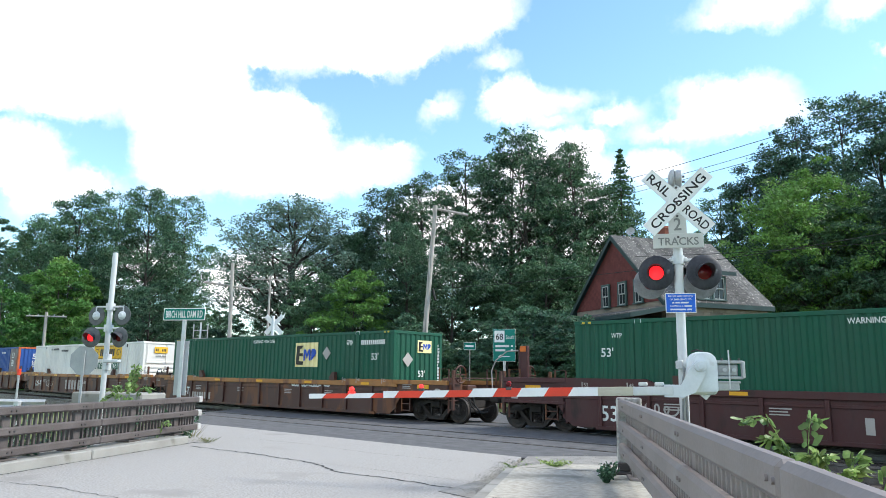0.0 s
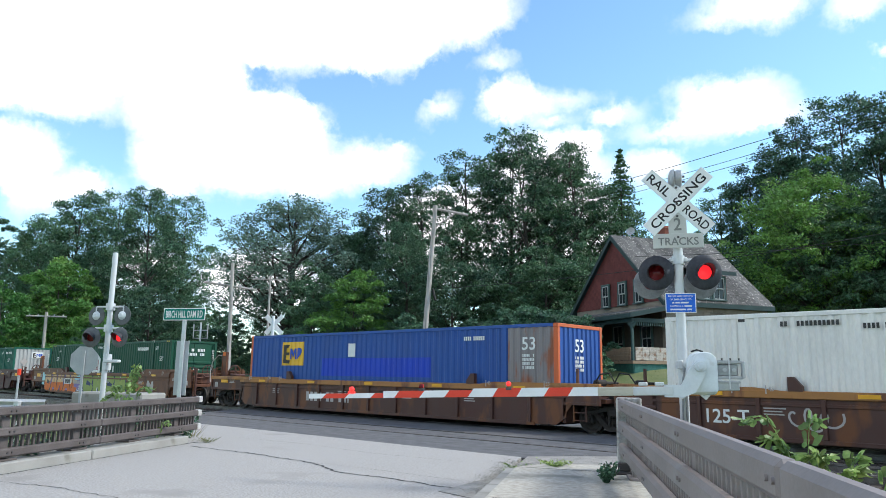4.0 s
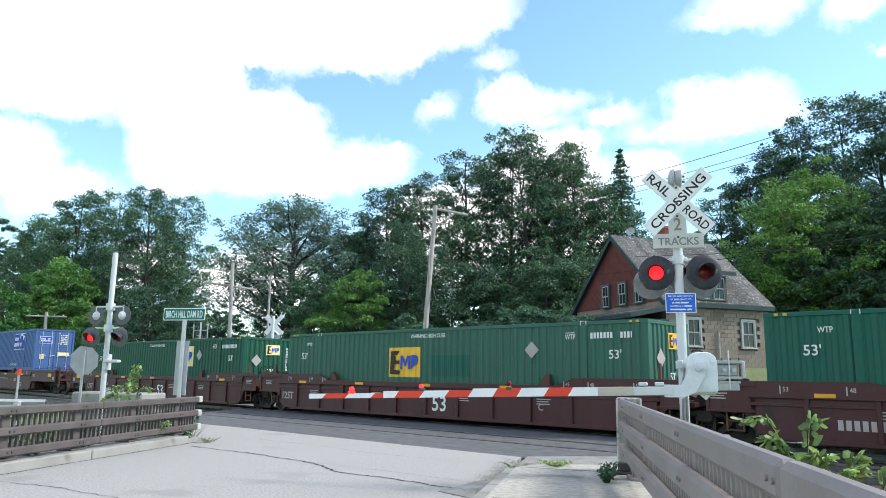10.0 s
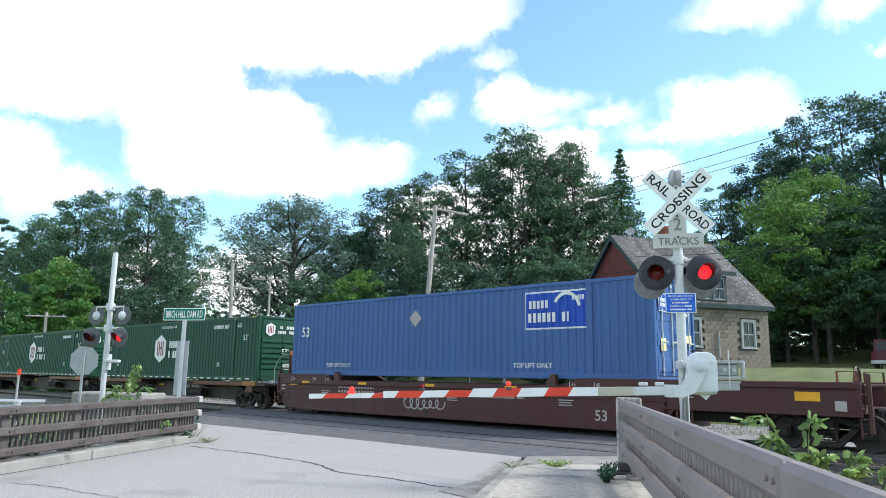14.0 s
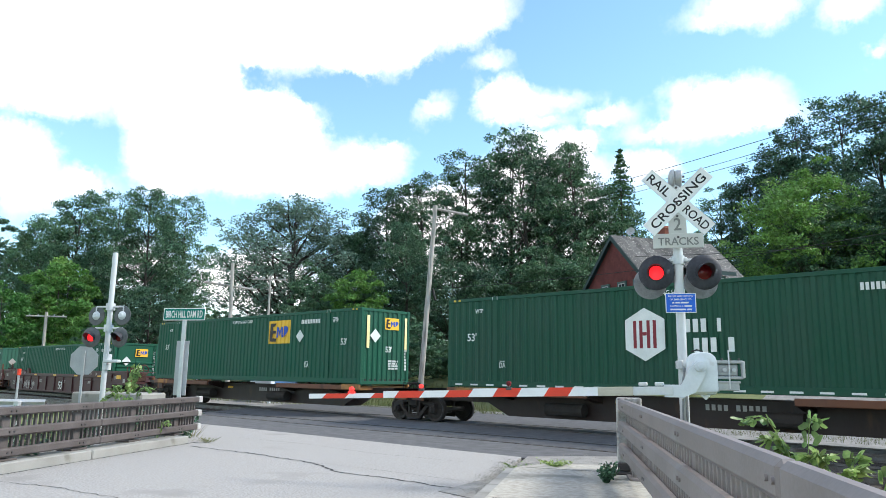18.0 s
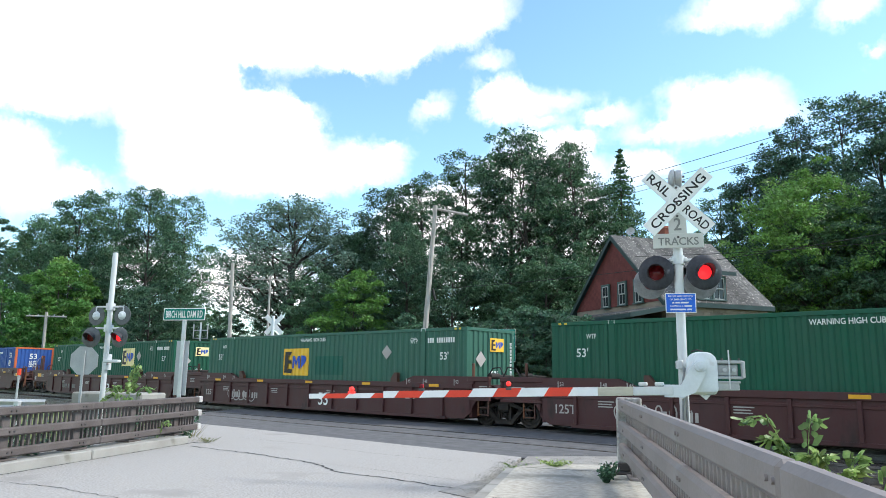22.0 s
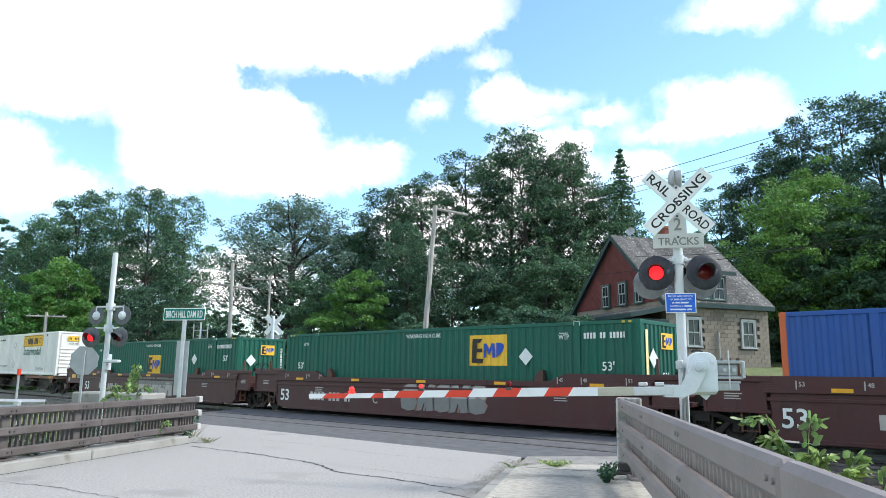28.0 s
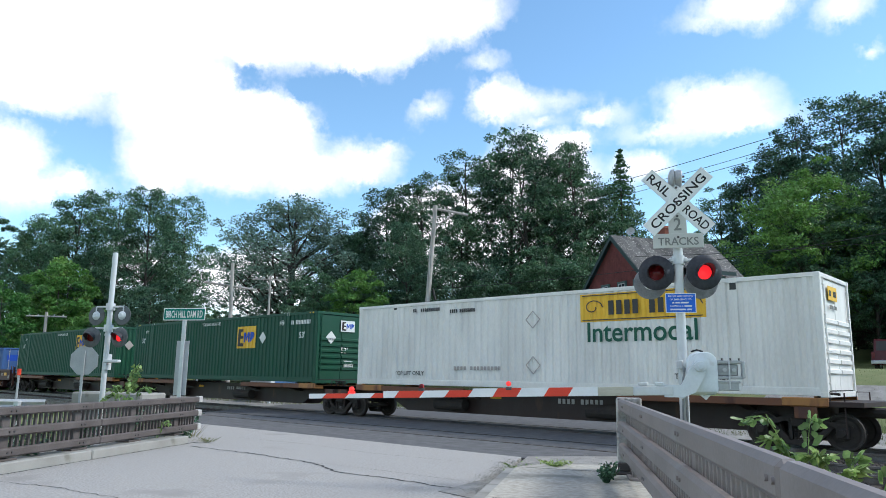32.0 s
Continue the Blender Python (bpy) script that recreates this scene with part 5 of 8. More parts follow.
well_car("burnt orange well car covered with spray-painted letters", -81.39, -79.77, -99.3, CAR_ORANGE, CAR_ORANGE, True, sill_top=1.42, ribs=False,
         sprays=[patch(17.0, 15.9, 0.62, 1.4, LOGO_CYAN), patch(16.5, 10.8, 0.34, 1.38, SPRAY_PURPLE, 0.0005), patch(11.7, 10.9, 1.0, 1.4, LOGO_CYAN, 0.001),
                 sprayed_piece(16.5, 11.2, 0.26, 1.46, [ROUND, TENT, FORK, TENT, SLAB], SPRAY_ORANGE, SPRAY_BEIGE, MARK_BLACK, 0.46),
                 patch(13.2, 12.1, 0.74, 1.06, MARK, 0.014), car_bars(12.65, 0.9, 0.85, 0.22, MARK_BLACK, 3, 0.018), car_bars(11.1, 0.86, 1.2, 0.2, MARK_FADED, 4, 0.018),
                 scrawl(10.75, 0.42, 0.8, 0.26, MARK, 31, 0.03), scrawl(10.7, 0.62, 0.6, 0.2, MARK, 32, 0.025),
                 patch(10.3, 4.7, 0.36, 1.36, MARK, 0.0005), sprayed_piece(10.35, 4.5, 0.24, 1.48, [ROUND, FORK, ROUND, FORK], SPRAY_LIME, SPRAY_LIME, LOGO_NAVY, 0.5, -0.1),
                 blob_letters(10.6, 1.28, 0.3, 0.3, MARK, CAR_ORANGE, 6, 1), blob_letters(5.9, 0.7, 0.24, 0.24, MARK, LOGO_NAVY, 7, 1), scrawl(4.0, 1.28, 1.1, 0.24, SPRAY_YELLOW, 4, 0.045),
                 sprayed_piece(4.3, 2.4, 0.45, 1.0, [FORK, SLAB], CAR_YELLOW, CAR_YELLOW, CAR_ORANGE), blob_letters(1.7, 0.8, 0.9, 0.7, MARK_FADED, CAR_ORANGE, 5, 2)])
well_car(BROWN, -105.0, -103.32, -122.83, *BR, False, end_rear=False, texts=[("53", 7.35, 0.66, 0.50)], sprays=[car_bars(13.6, 0.62, 2.1, 0.22, seed=3)])
well_car(BROWN, -124.17, -122.83, -142.3, *BR, False, end_front=False, end_rear=False, texts=[("53", 7.48, 0.66, 0.50), ("125T", 15.9, 0.7, 0.28), ("C", 3.4, 0.7, 0.2)])
well_car(BROWN, -143.85, -142.3, -161.76, *BR, True, end_front=False, texts=[("53", 7.25, 0.66, 0.50), ("125T", 15.9, 0.7, 0.28), ("B", 11.5, 0.7, 0.2)], sprays=[car_bars(12.5, 0.5, 2.4, 0.24, MARK, seed=5), lambda c: lettering("LD. LMT. 116,600", 0.13, MARK, c, pose(LEN - 10.23, -1.456, 0.86), 1.15), lambda c: lettering("LT. WT. 137,300", 0.13, MARK, c, pose(LEN - 10.23, -1.456, 0.66), 1.15)])
well_car("dark oxide-brown well car under a stacked blue container", -170.05, -166.12, -186.0, CAR_BROWN, CAR_BROWN, True, ribs=False, texts=[("53", 1.6, 0.55, 0.3)], sprays=[car_bars(11.9, 1.0, 2.0, 0.22, seed=6), car_bars(5.3, 0.98, 2.2, 0.14, seed=7), scrawl(8.4, 0.62, 1.8, 0.42, MARK_FADED, 12, 0.045)])
for s, f, r, own in ((-249.35, -247.96, -267.52, False), (-268.82, -267.52, -287.0, False), (-288.5, -287.0, -306.54, True)):
    well_car(BROWN, s, f, r, *BR, own, end_front=f == -247.96, end_rear=own, texts=[("53", 7.2, 0.62, 0.48)] + ([] if own else [("125T", 15.6, 0.68, 0.26)]),
             sprays=[car_bars(12.7, 0.62, 2.0, 0.24, GREY_INK if own else MARK_FADED, seed=9)] + ([] if own else [scrawl(13.0, 0.6, 2.0, 0.6, MARK_FADED, int(-f), 0.04)]))
for s, f, r, own in ((-312.0, -310.52, -330.25, False), (-331.75, -330.25, -350.1, False), (-351.65, -350.1, -369.84, True)):
    well_car("maroon well car with graffiti and patched side sill", s, f, r, *BR, own, end_front=f == -310.52, end_rear=own, sill_top=1.42, ribs=False, texts=[("53", 15.9, 0.72, 0.46), ("C" if f == -330.25 else "B", 10.4, 0.7, 0.3)],
             sprays=[car_bars(13.0, 0.72, 2.4, 0.32, seed=9)] + ([sprayed_piece(9.2, 5.5, 0.36, 1.34, [FORK, ROUND, FORK, ROUND, FORK], MARK_FADED, GREY_INK, C_RUST, 0.55)] if f == -350.1 else [scrawl(6.2, 0.85, 2.6, 0.5, MARK_FADED, 14, 0.06)] if f == -310.52 else [sprayed_piece(9.0, 5.2, 0.40, 1.30, [ROUND, FORK, ROUND, FORK, ROUND], GREY_INK, MARK_FADED, C_RUST, 0.5)]))
well_car(BROWN, -430.0, -428.2, -447.8, *BR, True)


def spine_car(label, s_box, front_truck, rear_truck, rear_own, texts=()):
    """A spine car unit: a deep centre beam with yellow container pedestals at both ends. x = 0 at the box's rear end."""
    c = thing("spine_car", label, "railcar", group="railcars of the train")
    fx, rx = front_truck - s_box + LEN, rear_truck - s_box + LEN
    lo, hi = min(rx + 0.1, 0.2), max(fx, LEN - 0.2)
    b = Build().prism([(lo, 0.75), (lo, 1.08), (hi, 1.08), (hi, 0.72), (LEN - 1.1, 0.72), (LEN - 1.9, 0.33), (1.9, 0.33), (1.1, 0.72)], -0.48, 0.48, axis=1)
    part("centre_beam", b, CAR_DARK, c)
    for x in (0.5, LEN - 0.5):
        p = Build().box((x - 0.35, -1.3, 0.98), (x + 0.35, 1.3, 1.14), 0.015)
        p.box((x - 0.5, -1.36, 1.0), (x + 0.9 if x < 5 else x + 0.5, -1.24, 1.2), 0.02).box((x - 0.5, 1.24, 1.0), (x + 0.5, 1.36, 1.2), 0.02)
        part("pedestal", p, CAR_YELLOW, c, "dirty yellow container pedestal")
    for x in (2.0, 5.2, LEN - 5.2, LEN - 2.0):
        part("outrigger", Build().prism([(-1.28, 1.02), (-1.28, 1.12), (1.28, 1.12), (1.28, 1.02), (0.35, 0.8), (-0.35, 0.8)], x - 0.14, x + 0.14, axis=0), CAR_DARK, c)
    for x in (3.6, 9.6):
        part("air_tank", Build().tube((x, -0.75, 0.62), (x + 1.3, -0.75, 0.62), 0.2, n=12), GRIME, c)
    for a, b in ((0.1, 5.3), (LEN - 5.3, LEN - 0.1)):
        part("side_beam", Build().box((a, -1.34, 0.99), (b, -1.22, 1.17), 0.012), CAR_ORANGE, c, "rusty orange side beam")
    part("walkway", Build().box((0.4, -1.3, 1.06), (2.7, -0.9, 1.12)).box((LEN - 2.7, -1.3, 1.06), (LEN - 0.4, -0.9, 1.12)), CAR_YELLOW, c)
    for end, tip in ((1, hi + 0.6), (-1, lo - 0.5)):
        g = Build()
        for y in (-1.2, 1.2):
            g.path([(tip - end * 0.1, y, 0.4), (tip - end * 0.1, y, 1.32), (tip - end * 0.4, y, 1.32), (tip - end * 0.4, y, 1.05)], 0.018, 6)
        g.box((tip - end * 1.3 if end > 0 else tip - 0.3, -1.30, 1.00), (tip + 0.3 if end > 0 else tip + 1.3, 1.30, 1.12), 0.01)
        part("end_platform", g, CAR_DARK, c)
        part("coupler", Build().tube((tip - end * 0.5, 0, 0.86), (tip + end * 0.9, 0, 0.86), 0.12, n=8), GRIME, c)
        part("side_step", Build().box((tip - end * 0.9 - 0.25, -1.32, 0.72), (tip - end * 0.9 + 0.25, -1.24, 1.0), 0.01), CAR_RUST, c)
        part("brake_lever", Build().path([(tip - end * 0.8, -1.1, 1.1), (tip - end * 0.55, -1.1, 1.3), (tip - end * 0.2, -1.1, 1.28)], 0.03, 6), GRIME, c)
    truck(c, fx)
    if rear_own:
        truck(c, rx)
    bars(c, MARK_FADED, pose(LEN * 0.52, -0.49, 0.86), [(i * 0.16, i * 0.16 + 0.10, 0) for i in range(10) if i != 4], 0.15)
    part("reflector", shared("reflector", None), None, c).location = (6, -0.42, 0.9)
    MOVERS.append((c, s_box - LEN, 19.4, 0.0))


for s, f, r, own in ((-188.77, -189.81, -207.22, False), (-207.42, -207.22, -225.45, False), (-228.0, -225.45, -243.4, True),
                     (-373.28, -374.01, -390.73, False), (-391.97, -390.73, -409.0, False), (-410.45, -409.0, -425.8, True)):
    spine_car("dark brown spine car with dirty yellow pedestals", s, f, r, own)




# ---- crossing signals and signs ----
FACE = math.degrees(math.atan2(BX.y, BX.x))  # turns a plate that is read from -y towards the traffic
FLIPS = []
HALF = 5.0 / 9.0


def flash_lamp(t, at, first, plate, hood, label="", size=1.0, lit=None):
    """A red crossing lamp on a round plate with a hood. Its lens turns over: one side glows, the other is dark. first: 0 or 180 at the start."""
    lamp = new("lamp")
    lamp.empty_display_size = 0.1
    lamp.parent, lamp.matrix_local = t, at
    tagged(lamp, label)
    k = size
    part("backing_plate", Build().lathe([(0, 0.10 * k), (0, 0.255 * k), (0.008, 0.262 * k), (0.016, 0.255 * k), (0.03, 0.2 * k), (0.04, 0.12 * k)], (0, 0.02, 0), (0, -1, 0), 32), plate, lamp, smooth=True)
    part("housing", Build().lathe([(0, 0.02), (0.02, 0.10 * k), (0.10, 0.125 * k), (0.20, 0.13 * k)], (0, 0.21, 0), (0, -1, 0), 20), plate, lamp, smooth=True)
    h, n = Build(), 22
    p, f = [], []
    for r in (0.118 * k, 0.126 * k):
        for i in range(n + 1):
            a = radians(-28 + 236 * i / n)
            reach = 0.08 + 0.17 * max(0.0, math.sin(a)) ** 0.7
            p += [(r * math.cos(a), 0.0, r * math.sin(a)), (r * math.cos(a) * 1.02, -reach * k, r * math.sin(a) * 1.02 - 0.02)]
    for o in (0, 2 * (n + 1)):
        f += [(o + 2 * i, o + 2 * i + 1, o + 2 * i + 3, o + 2 * i + 2) for i in range(n)]
    f += [(2 * i + 1, 2 * (n + 1) + 2 * i + 1, 2 * (n + 1) + 2 * i + 3, 2 * i + 3) for i in range(n)]
    part("hood", h.add(p, f), hood, lamp, smooth=True)
    lens = Build()
    lens.slot = 0
    lens.lathe([(0, 0.0), (0.008, 0.05 * k), (0.02, 0.09 * k), (0.024, 0.108 * k)], (0, -0.024, 0), (0, 1, 0), 24)
    lens.slot = 1
    lens.lathe([(0, 0.0), (0.008, 0.05 * k), (0.02, 0.09 * k), (0.024, 0.108 * k)], (0, 0.024, 0), (0, -1, 0), 24)
    FLIPS.append((part("lens", lens, [lit or RED_LIT, RED_DARK], lamp), first))
    return lamp


def flip_rows(first):
    """Over and over: half a turn at each change, done within a tenth of a second."""
    rows, turn, t = [(0.0, pose(0, 0, 0, 0, 0, first))], first, 1.0 - HALF
    while t < 32:
        for dt, da in ((-0.06, 0), (-0.025, 60), (0.01, 120), (0.045, 180)):
            rows.append((t + dt, pose(0, 0, 0, 0, 0, turn + da)))
        turn, t = turn + 180, t + HALF
    return [r for r in rows if r[0] <= 31.98] + [(32.0, pose(0, 0, 0, 0, 0, turn))]


def blade(length, width, material=WHITE):
    return Build().box((-length / 2, -0.006, -width / 2), (length / 2, 0.006, width / 2), 0.003)


def crossbuck(t, z, y, texts, material=WHITE):
    for ang, left, right in ((-45, *texts[0]), (45, *texts[1])):
        b = part("blade", blade(1.22, 0.235), material, t)
        lift = -0.016 if ang > 0 else 0.0
        b.matrix_local = pose(0, y + lift, z, 0, -ang, 0)
        if left:
            lettering(left, 0.145, BLACK, b, pose(-0.36, -0.008, 0), width=0.42)
        if right:
            lettering(right, 0.145, BLACK, b, pose(0.36, -0.008, 0), width=0.42)
        bars(b, MARK, pose(0, -0.007, 0), [(-0.6, 0.6, 0.112), (-0.6, 0.6, -0.112)], 0.006)


mast = thing("crossing_signal", "silver railroad crossing signal with crossbuck and red lamps", "crossing signal", pose(-4.53, 10.21, 0.0, 0, 0, FACE))
part("mast", Build().tube((0, 0, 0.0), (0, 0, 4.55), 0.068, n=20), SILVER, mast, smooth=True)
part("base", Build().box((-0.22, -0.22, 0.0), (0.22, 0.22, 0.05), 0.01).tube((0, 0, 0.05), (0, 0, 0.35), 0.12, 0.10, n=16), SILVER, mast, smooth=True)
part("bell_gong", Build().lathe([(0, 0.0), (0.0, 0.05), (0.018, 0.11), (0.045, 0.142), (0.085, 0.152), (0.085, 0.11)], (-0.10, 0.0, 4.60), (0.2, 0.0, 4.585), 26), SIGNBACK, mast, "grey crossing bell", smooth=True)
part("bell_case", Build().lathe([(0, 0.0), (0.0, 0.125), (0.03, 0.138), (0.09, 0.138), (0.105, 0.12), (0.105, 0.0)], (-0.005, 0.0, 4.595), (0.3, 0.0, 4.58), 22).tube((0, 0, 4.48), (0, 0, 4.60), 0.045), SIGNBACK, mast, smooth=True)
for z in (4.54, 4.62):
    part("bell_bolt", Build().tube((0.09, -0.02, z), (0.14, -0.02, z), 0.018, n=8), BOLT, mast)
for z in (4.42, 4.17, 3.98, 3.66):
    part("bolt", Build().tube((0, -0.13, z), (0, -0.155, z), 0.018, n=8), BOLT, mast)
# the long blade reads CROSSING, the other RAIL ROAD
for ang, lift in ((45, -0.125), (-45, -0.105)):
    bl = part("blade", blade(1.24, 0.235), WHITE, mast)
    bl.matrix_local = pose(0.02, lift, 4.21, 0, -ang, 0)
    bars(bl, MARK, pose(0, -0.0065, 0), [(-0.61, 0.61, 0.112), (-0.61, 0.61, -0.112)], 0.005)
    if ang > 0:
        lettering("CROSSING", 0.135, BLACK, bl, pose(0, -0.007, 0), width=1.08)
    else:
        lettering("RAIL", 0.135, BLACK, bl, pose(-0.37, -0.007, 0), width=0.40)
        lettering("ROAD", 0.135, BLACK, bl, pose(0.36, -0.007, 0), width=0.44)
cnt = part("track_plate", Build().box((-0.36, -0.125, 3.50), (0.36, -0.113, 3.72), 0.003).prism([(-0.13, 3.70), (0.13, 3.70), (0.13, 3.93), (0.0, 4.06), (-0.13, 3.93)], -0.124, -0.113, axis=1), OFFWHITE, mast, "aged plate that counts the tracks")
lettering("2", 0.19, GREY_INK, mast, pose(0.0, -0.126, 3.86), width=0.11)
lettering("TRACKS", 0.12, GREY_INK, mast, pose(0.0, -0.127, 3.60), width=0.58)
part("cross_arm", Build().tube((-0.34, 0.03, 3.33), (0.34, 0.03, 3.33), 0.03, n=10).tube((0, 0, 3.27), (0, 0, 3.40), 0.092, n=14).box((-0.13, -0.05, 3.30), (0.13, 0.05, 3.37), 0.015).tube((-0.34, 0.03, 3.33), (-0.34, 0.1, 3.17), 0.03).tube((0.34, 0.03, 3.33), (0.34, 0.1, 3.17), 0.03), SILVER, mast, smooth=True)
flash_lamp(mast, pose(-0.325, -0.05, 3.14, 0, 0, -6), 0, LAMP_BLACK, LAMP_BLACK, "worn black round-backed red crossing lamp")
flash_lamp(mast, pose(0.355, -0.05, 3.14, 0, 0, 10), 180, LAMP_BLACK, LAMP_BLACK, "worn black round-backed red crossing lamp")
for x in (-0.40, 0.34):
    part("rear_lamp_plate", Build().lathe([(0, 0.1), (0.0, 0.24), (0.012, 0.25), (0.02, 0.24), (0.02, 0.1)], (x, 0.30, 3.03), (x, 1, 3.03), 28).lathe([(0, 0.16), (0.02, 0.165), (0.25, 0.17)], (x, 0.3, 3.03), (x, 1, 3.03), 20), HOOD_GREY, mast, "grey back of a lamp for the other side", smooth=True)
bp = part("notice_plate", Build().box((-0.215, -0.105, 2.535), (0.215, -0.095, 2.825), 0.004), WHITE, mast, "blue emergency notice with white edge")
part("notice_face", Build().box((-0.203, -0.111, 2.547), (0.203, -0.105, 2.813), 0.002), SIGN_BLUE, mast)
lettering("REPORT MALFUNCTION", 0.026, MARK, mast, pose(0, -0.111, 2.780), 0.35)
lettering("OR EMERGENCY TO", 0.026, MARK, mast, pose(0, -0.111, 2.732), 0.30)
lettering("CROSSING #", 0.024, MARK, mast, pose(-0.06, -0.111, 2.634), 0.19)
bars(mast, MARK, pose(0, -0.111, 2.68), [(-0.12, -0.09, 0.004), (-0.075, -0.015, 0.004), (0.0, 0.11, 0.004), (0.05, 0.155, -0.046), (-0.15, 0.07, -0.096), (0.085, 0.15, -0.096)], 0.022)
part("conduit", Build().path([(0.03, -0.09, 0.05), (0.03, -0.09, 1.5)], 0.018, 8).path([(-0.03, -0.09, 0.05), (-0.03, -0.09, 1.3)], 0.014, 8), HOOD_GREY, mast)

gate = thing("crossing_gate", "lowered crossing gate with red and white striped arm", "crossing gate", pose(-4.33, 10.05, 0, 0, 0, FACE))
def rounded(x0, x1, z0, z1, y0, y1, r_top, r_low, bev):
    """A casting with round upper and lower corners and softened front and back edges."""
    ring = []
    for cx, cz, r, a0 in ((x1 - r_low, z0 + r_low, r_low, -90), (x1 - r_top, z1 - r_top, r_top, 0), (x0 + r_top, z1 - r_top, r_top, 90), (x0 + r_low, z0 + r_low, r_low, 180)):
        for k in range(8):
            a = radians(a0 + 90 * k / 7)
            ring.append((cx + r * math.cos(a), cz + r * math.sin(a), math.cos(a), math.sin(a)))
    m, v, f = len(ring), [], []
    rows = [(y0, bev), (y0 + 0.3 * bev, 0.3 * bev), (y0 + bev, 0), (y1 - bev, 0), (y1 - 0.3 * bev, 0.3 * bev), (y1, bev)]
    for y, inset in rows:
        v += [(x - inset * cx, y, z - inset * cz) for x, z, cx, cz in ring]
    for q in range(len(rows) - 1):
        f += [(q * m + i, q * m + (i + 1) % m, (q + 1) * m + (i + 1) % m, (q + 1) * m + i) for i in range(m)]
    return Build().add(v, f + [tuple(range(m)), tuple(range(len(v) - m, len(v)))[::-1]])


part("motor_housing", rounded(-0.09, 0.30, 1.37, 1.955, -0.32, -0.02, 0.17, 0.06, 0.05), WHITEMETAL, gate, "white gate motor housing", smooth=True)
part("housing_lid", rounded(-0.02, 0.305, 1.40, 1.95, -0.345, -0.30, 0.15, 0.05, 0.015), WHITEMETAL, gate, smooth=True)
part("housing_foot", Build().prism([(0.06, 1.38), (0.22, 1.38), (0.15, 1.30)], -0.26, -0.08, axis=1), SILVER, gate)
part("cable_gland", Build().path([(-0.02, -0.2, 1.96), (0.06, -0.2, 1.985), (0.14, -0.2, 1.96)], 0.012, 6), CABLE, gate)
part("stay_rod", Build().tube((-0.14, -0.1, 1.52), (-0.10, -0.1, 1.74), 0.014, n=8).tube((-0.2, -0.1, 1.44), (-0.14, -0.1, 1.52), 0.014, n=8), HOOD_GREY, gate)
part("arm_crank", Build().prism([(0.16, 1.83), (0.02, 1.83), (-0.06, 1.73), (-0.18, 1.50), (-0.41, 1.50), (-0.41, 1.33), (-0.16, 1.33), (0.0, 1.40), (0.14, 1.66), (0.18, 1.76)], -0.42, -0.335, axis=1), WHITEMETAL, gate, "white cast crank of the gate arm")
part("pivot_cap", Build().lathe([(0, 0.075), (0.035, 0.07), (0.04, 0.03), (0.06, 0.03), (0.06, 0.0)], (0.07, -0.42, 1.75), (0.07, -1, 1.75), 20), WHITEMETAL, gate, smooth=True)
part("clamp", Build().tube((-0.1, -0.15, 1.78), (-0.1, 0.22, 1.78), 0.03).box((-0.2, -0.08, 1.72), (-0.12, 0.22, 1.84), 0.01), SILVER, gate)
for z0, z1 in ((1.795, 1.84), (1.585, 1.625)):
    part("counterweight_bar", Build().box((0.28, -0.30, z0), (0.64, -0.22, z1), 0.008), SIGNBACK, gate, "grey counterweight bar")
part("counterweight_end", Build().box((0.62, -0.31, 1.60), (0.665, -0.21, 1.83), 0.01), SIGNBACK, gate)
part("counterweight", Build().box((0.31, -0.25, 1.63), (0.58, -0.15, 1.79), 0.012), SIGNBACK, gate, "grey cast counterweight")
part("lower_weight", Build().box((0.30, -0.28, 1.43), (0.585, -0.16, 1.55), 0.012).box((0.30, -0.29, 1.53), (0.60, -0.15, 1.56), 0.006), SIGNBACK, gate)
for x in (0.40, 0.52):
    part("weight_bolt", Build().tube((x, -0.31, 1.71), (x, -0.25, 1.71), 0.028, 0.022, n=8), ALU, gate)
for x in (0.37, 0.48, 0.59):
    part("weight_stud", Build().tube((x, -0.3, 1.84), (x, -0.3, 1.87), 0.012, n=6), BOLT, gate)
part("rod", Build().tube((0.46, -0.3, 1.45), (0.46, -0.3, 1.98), 0.010), SILVER, gate)

# the arm falls a little from root to tip
ARM0, ARM1 = Vector((-0.39, -0.38, 1.415)), Vector((-5.67, -0.38, 1.26))
arm_dir = (ARM1 - ARM0).normalized()
arm_len = (ARM1 - ARM0).length
arm = new("arm")
arm.parent = gate
arm.matrix_local = Matrix.Translation(ARM0) @ arm_dir.to_track_quat("X", "Z").to_matrix().to_4x4()
# in its own space the arm runs along +x, its near face is +y
part("adapter", Build().box((-0.1, -0.05, -0.06), (0.44, 0.05, 0.06), 0.01).box((0.02, -0.08, 0.07), (0.14, 0.04, 0.12), 0.01).box((0.24, -0.08, 0.07), (0.36, 0.04, 0.12), 0.01), SILVER, arm, "grey steel arm adapter")
part("bare_board", Build().box((0.44, -0.02, -0.062), (0.92, 0.022, 0.062), 0.005), GATE_WOOD, arm, "bare beige board at the arm's root")
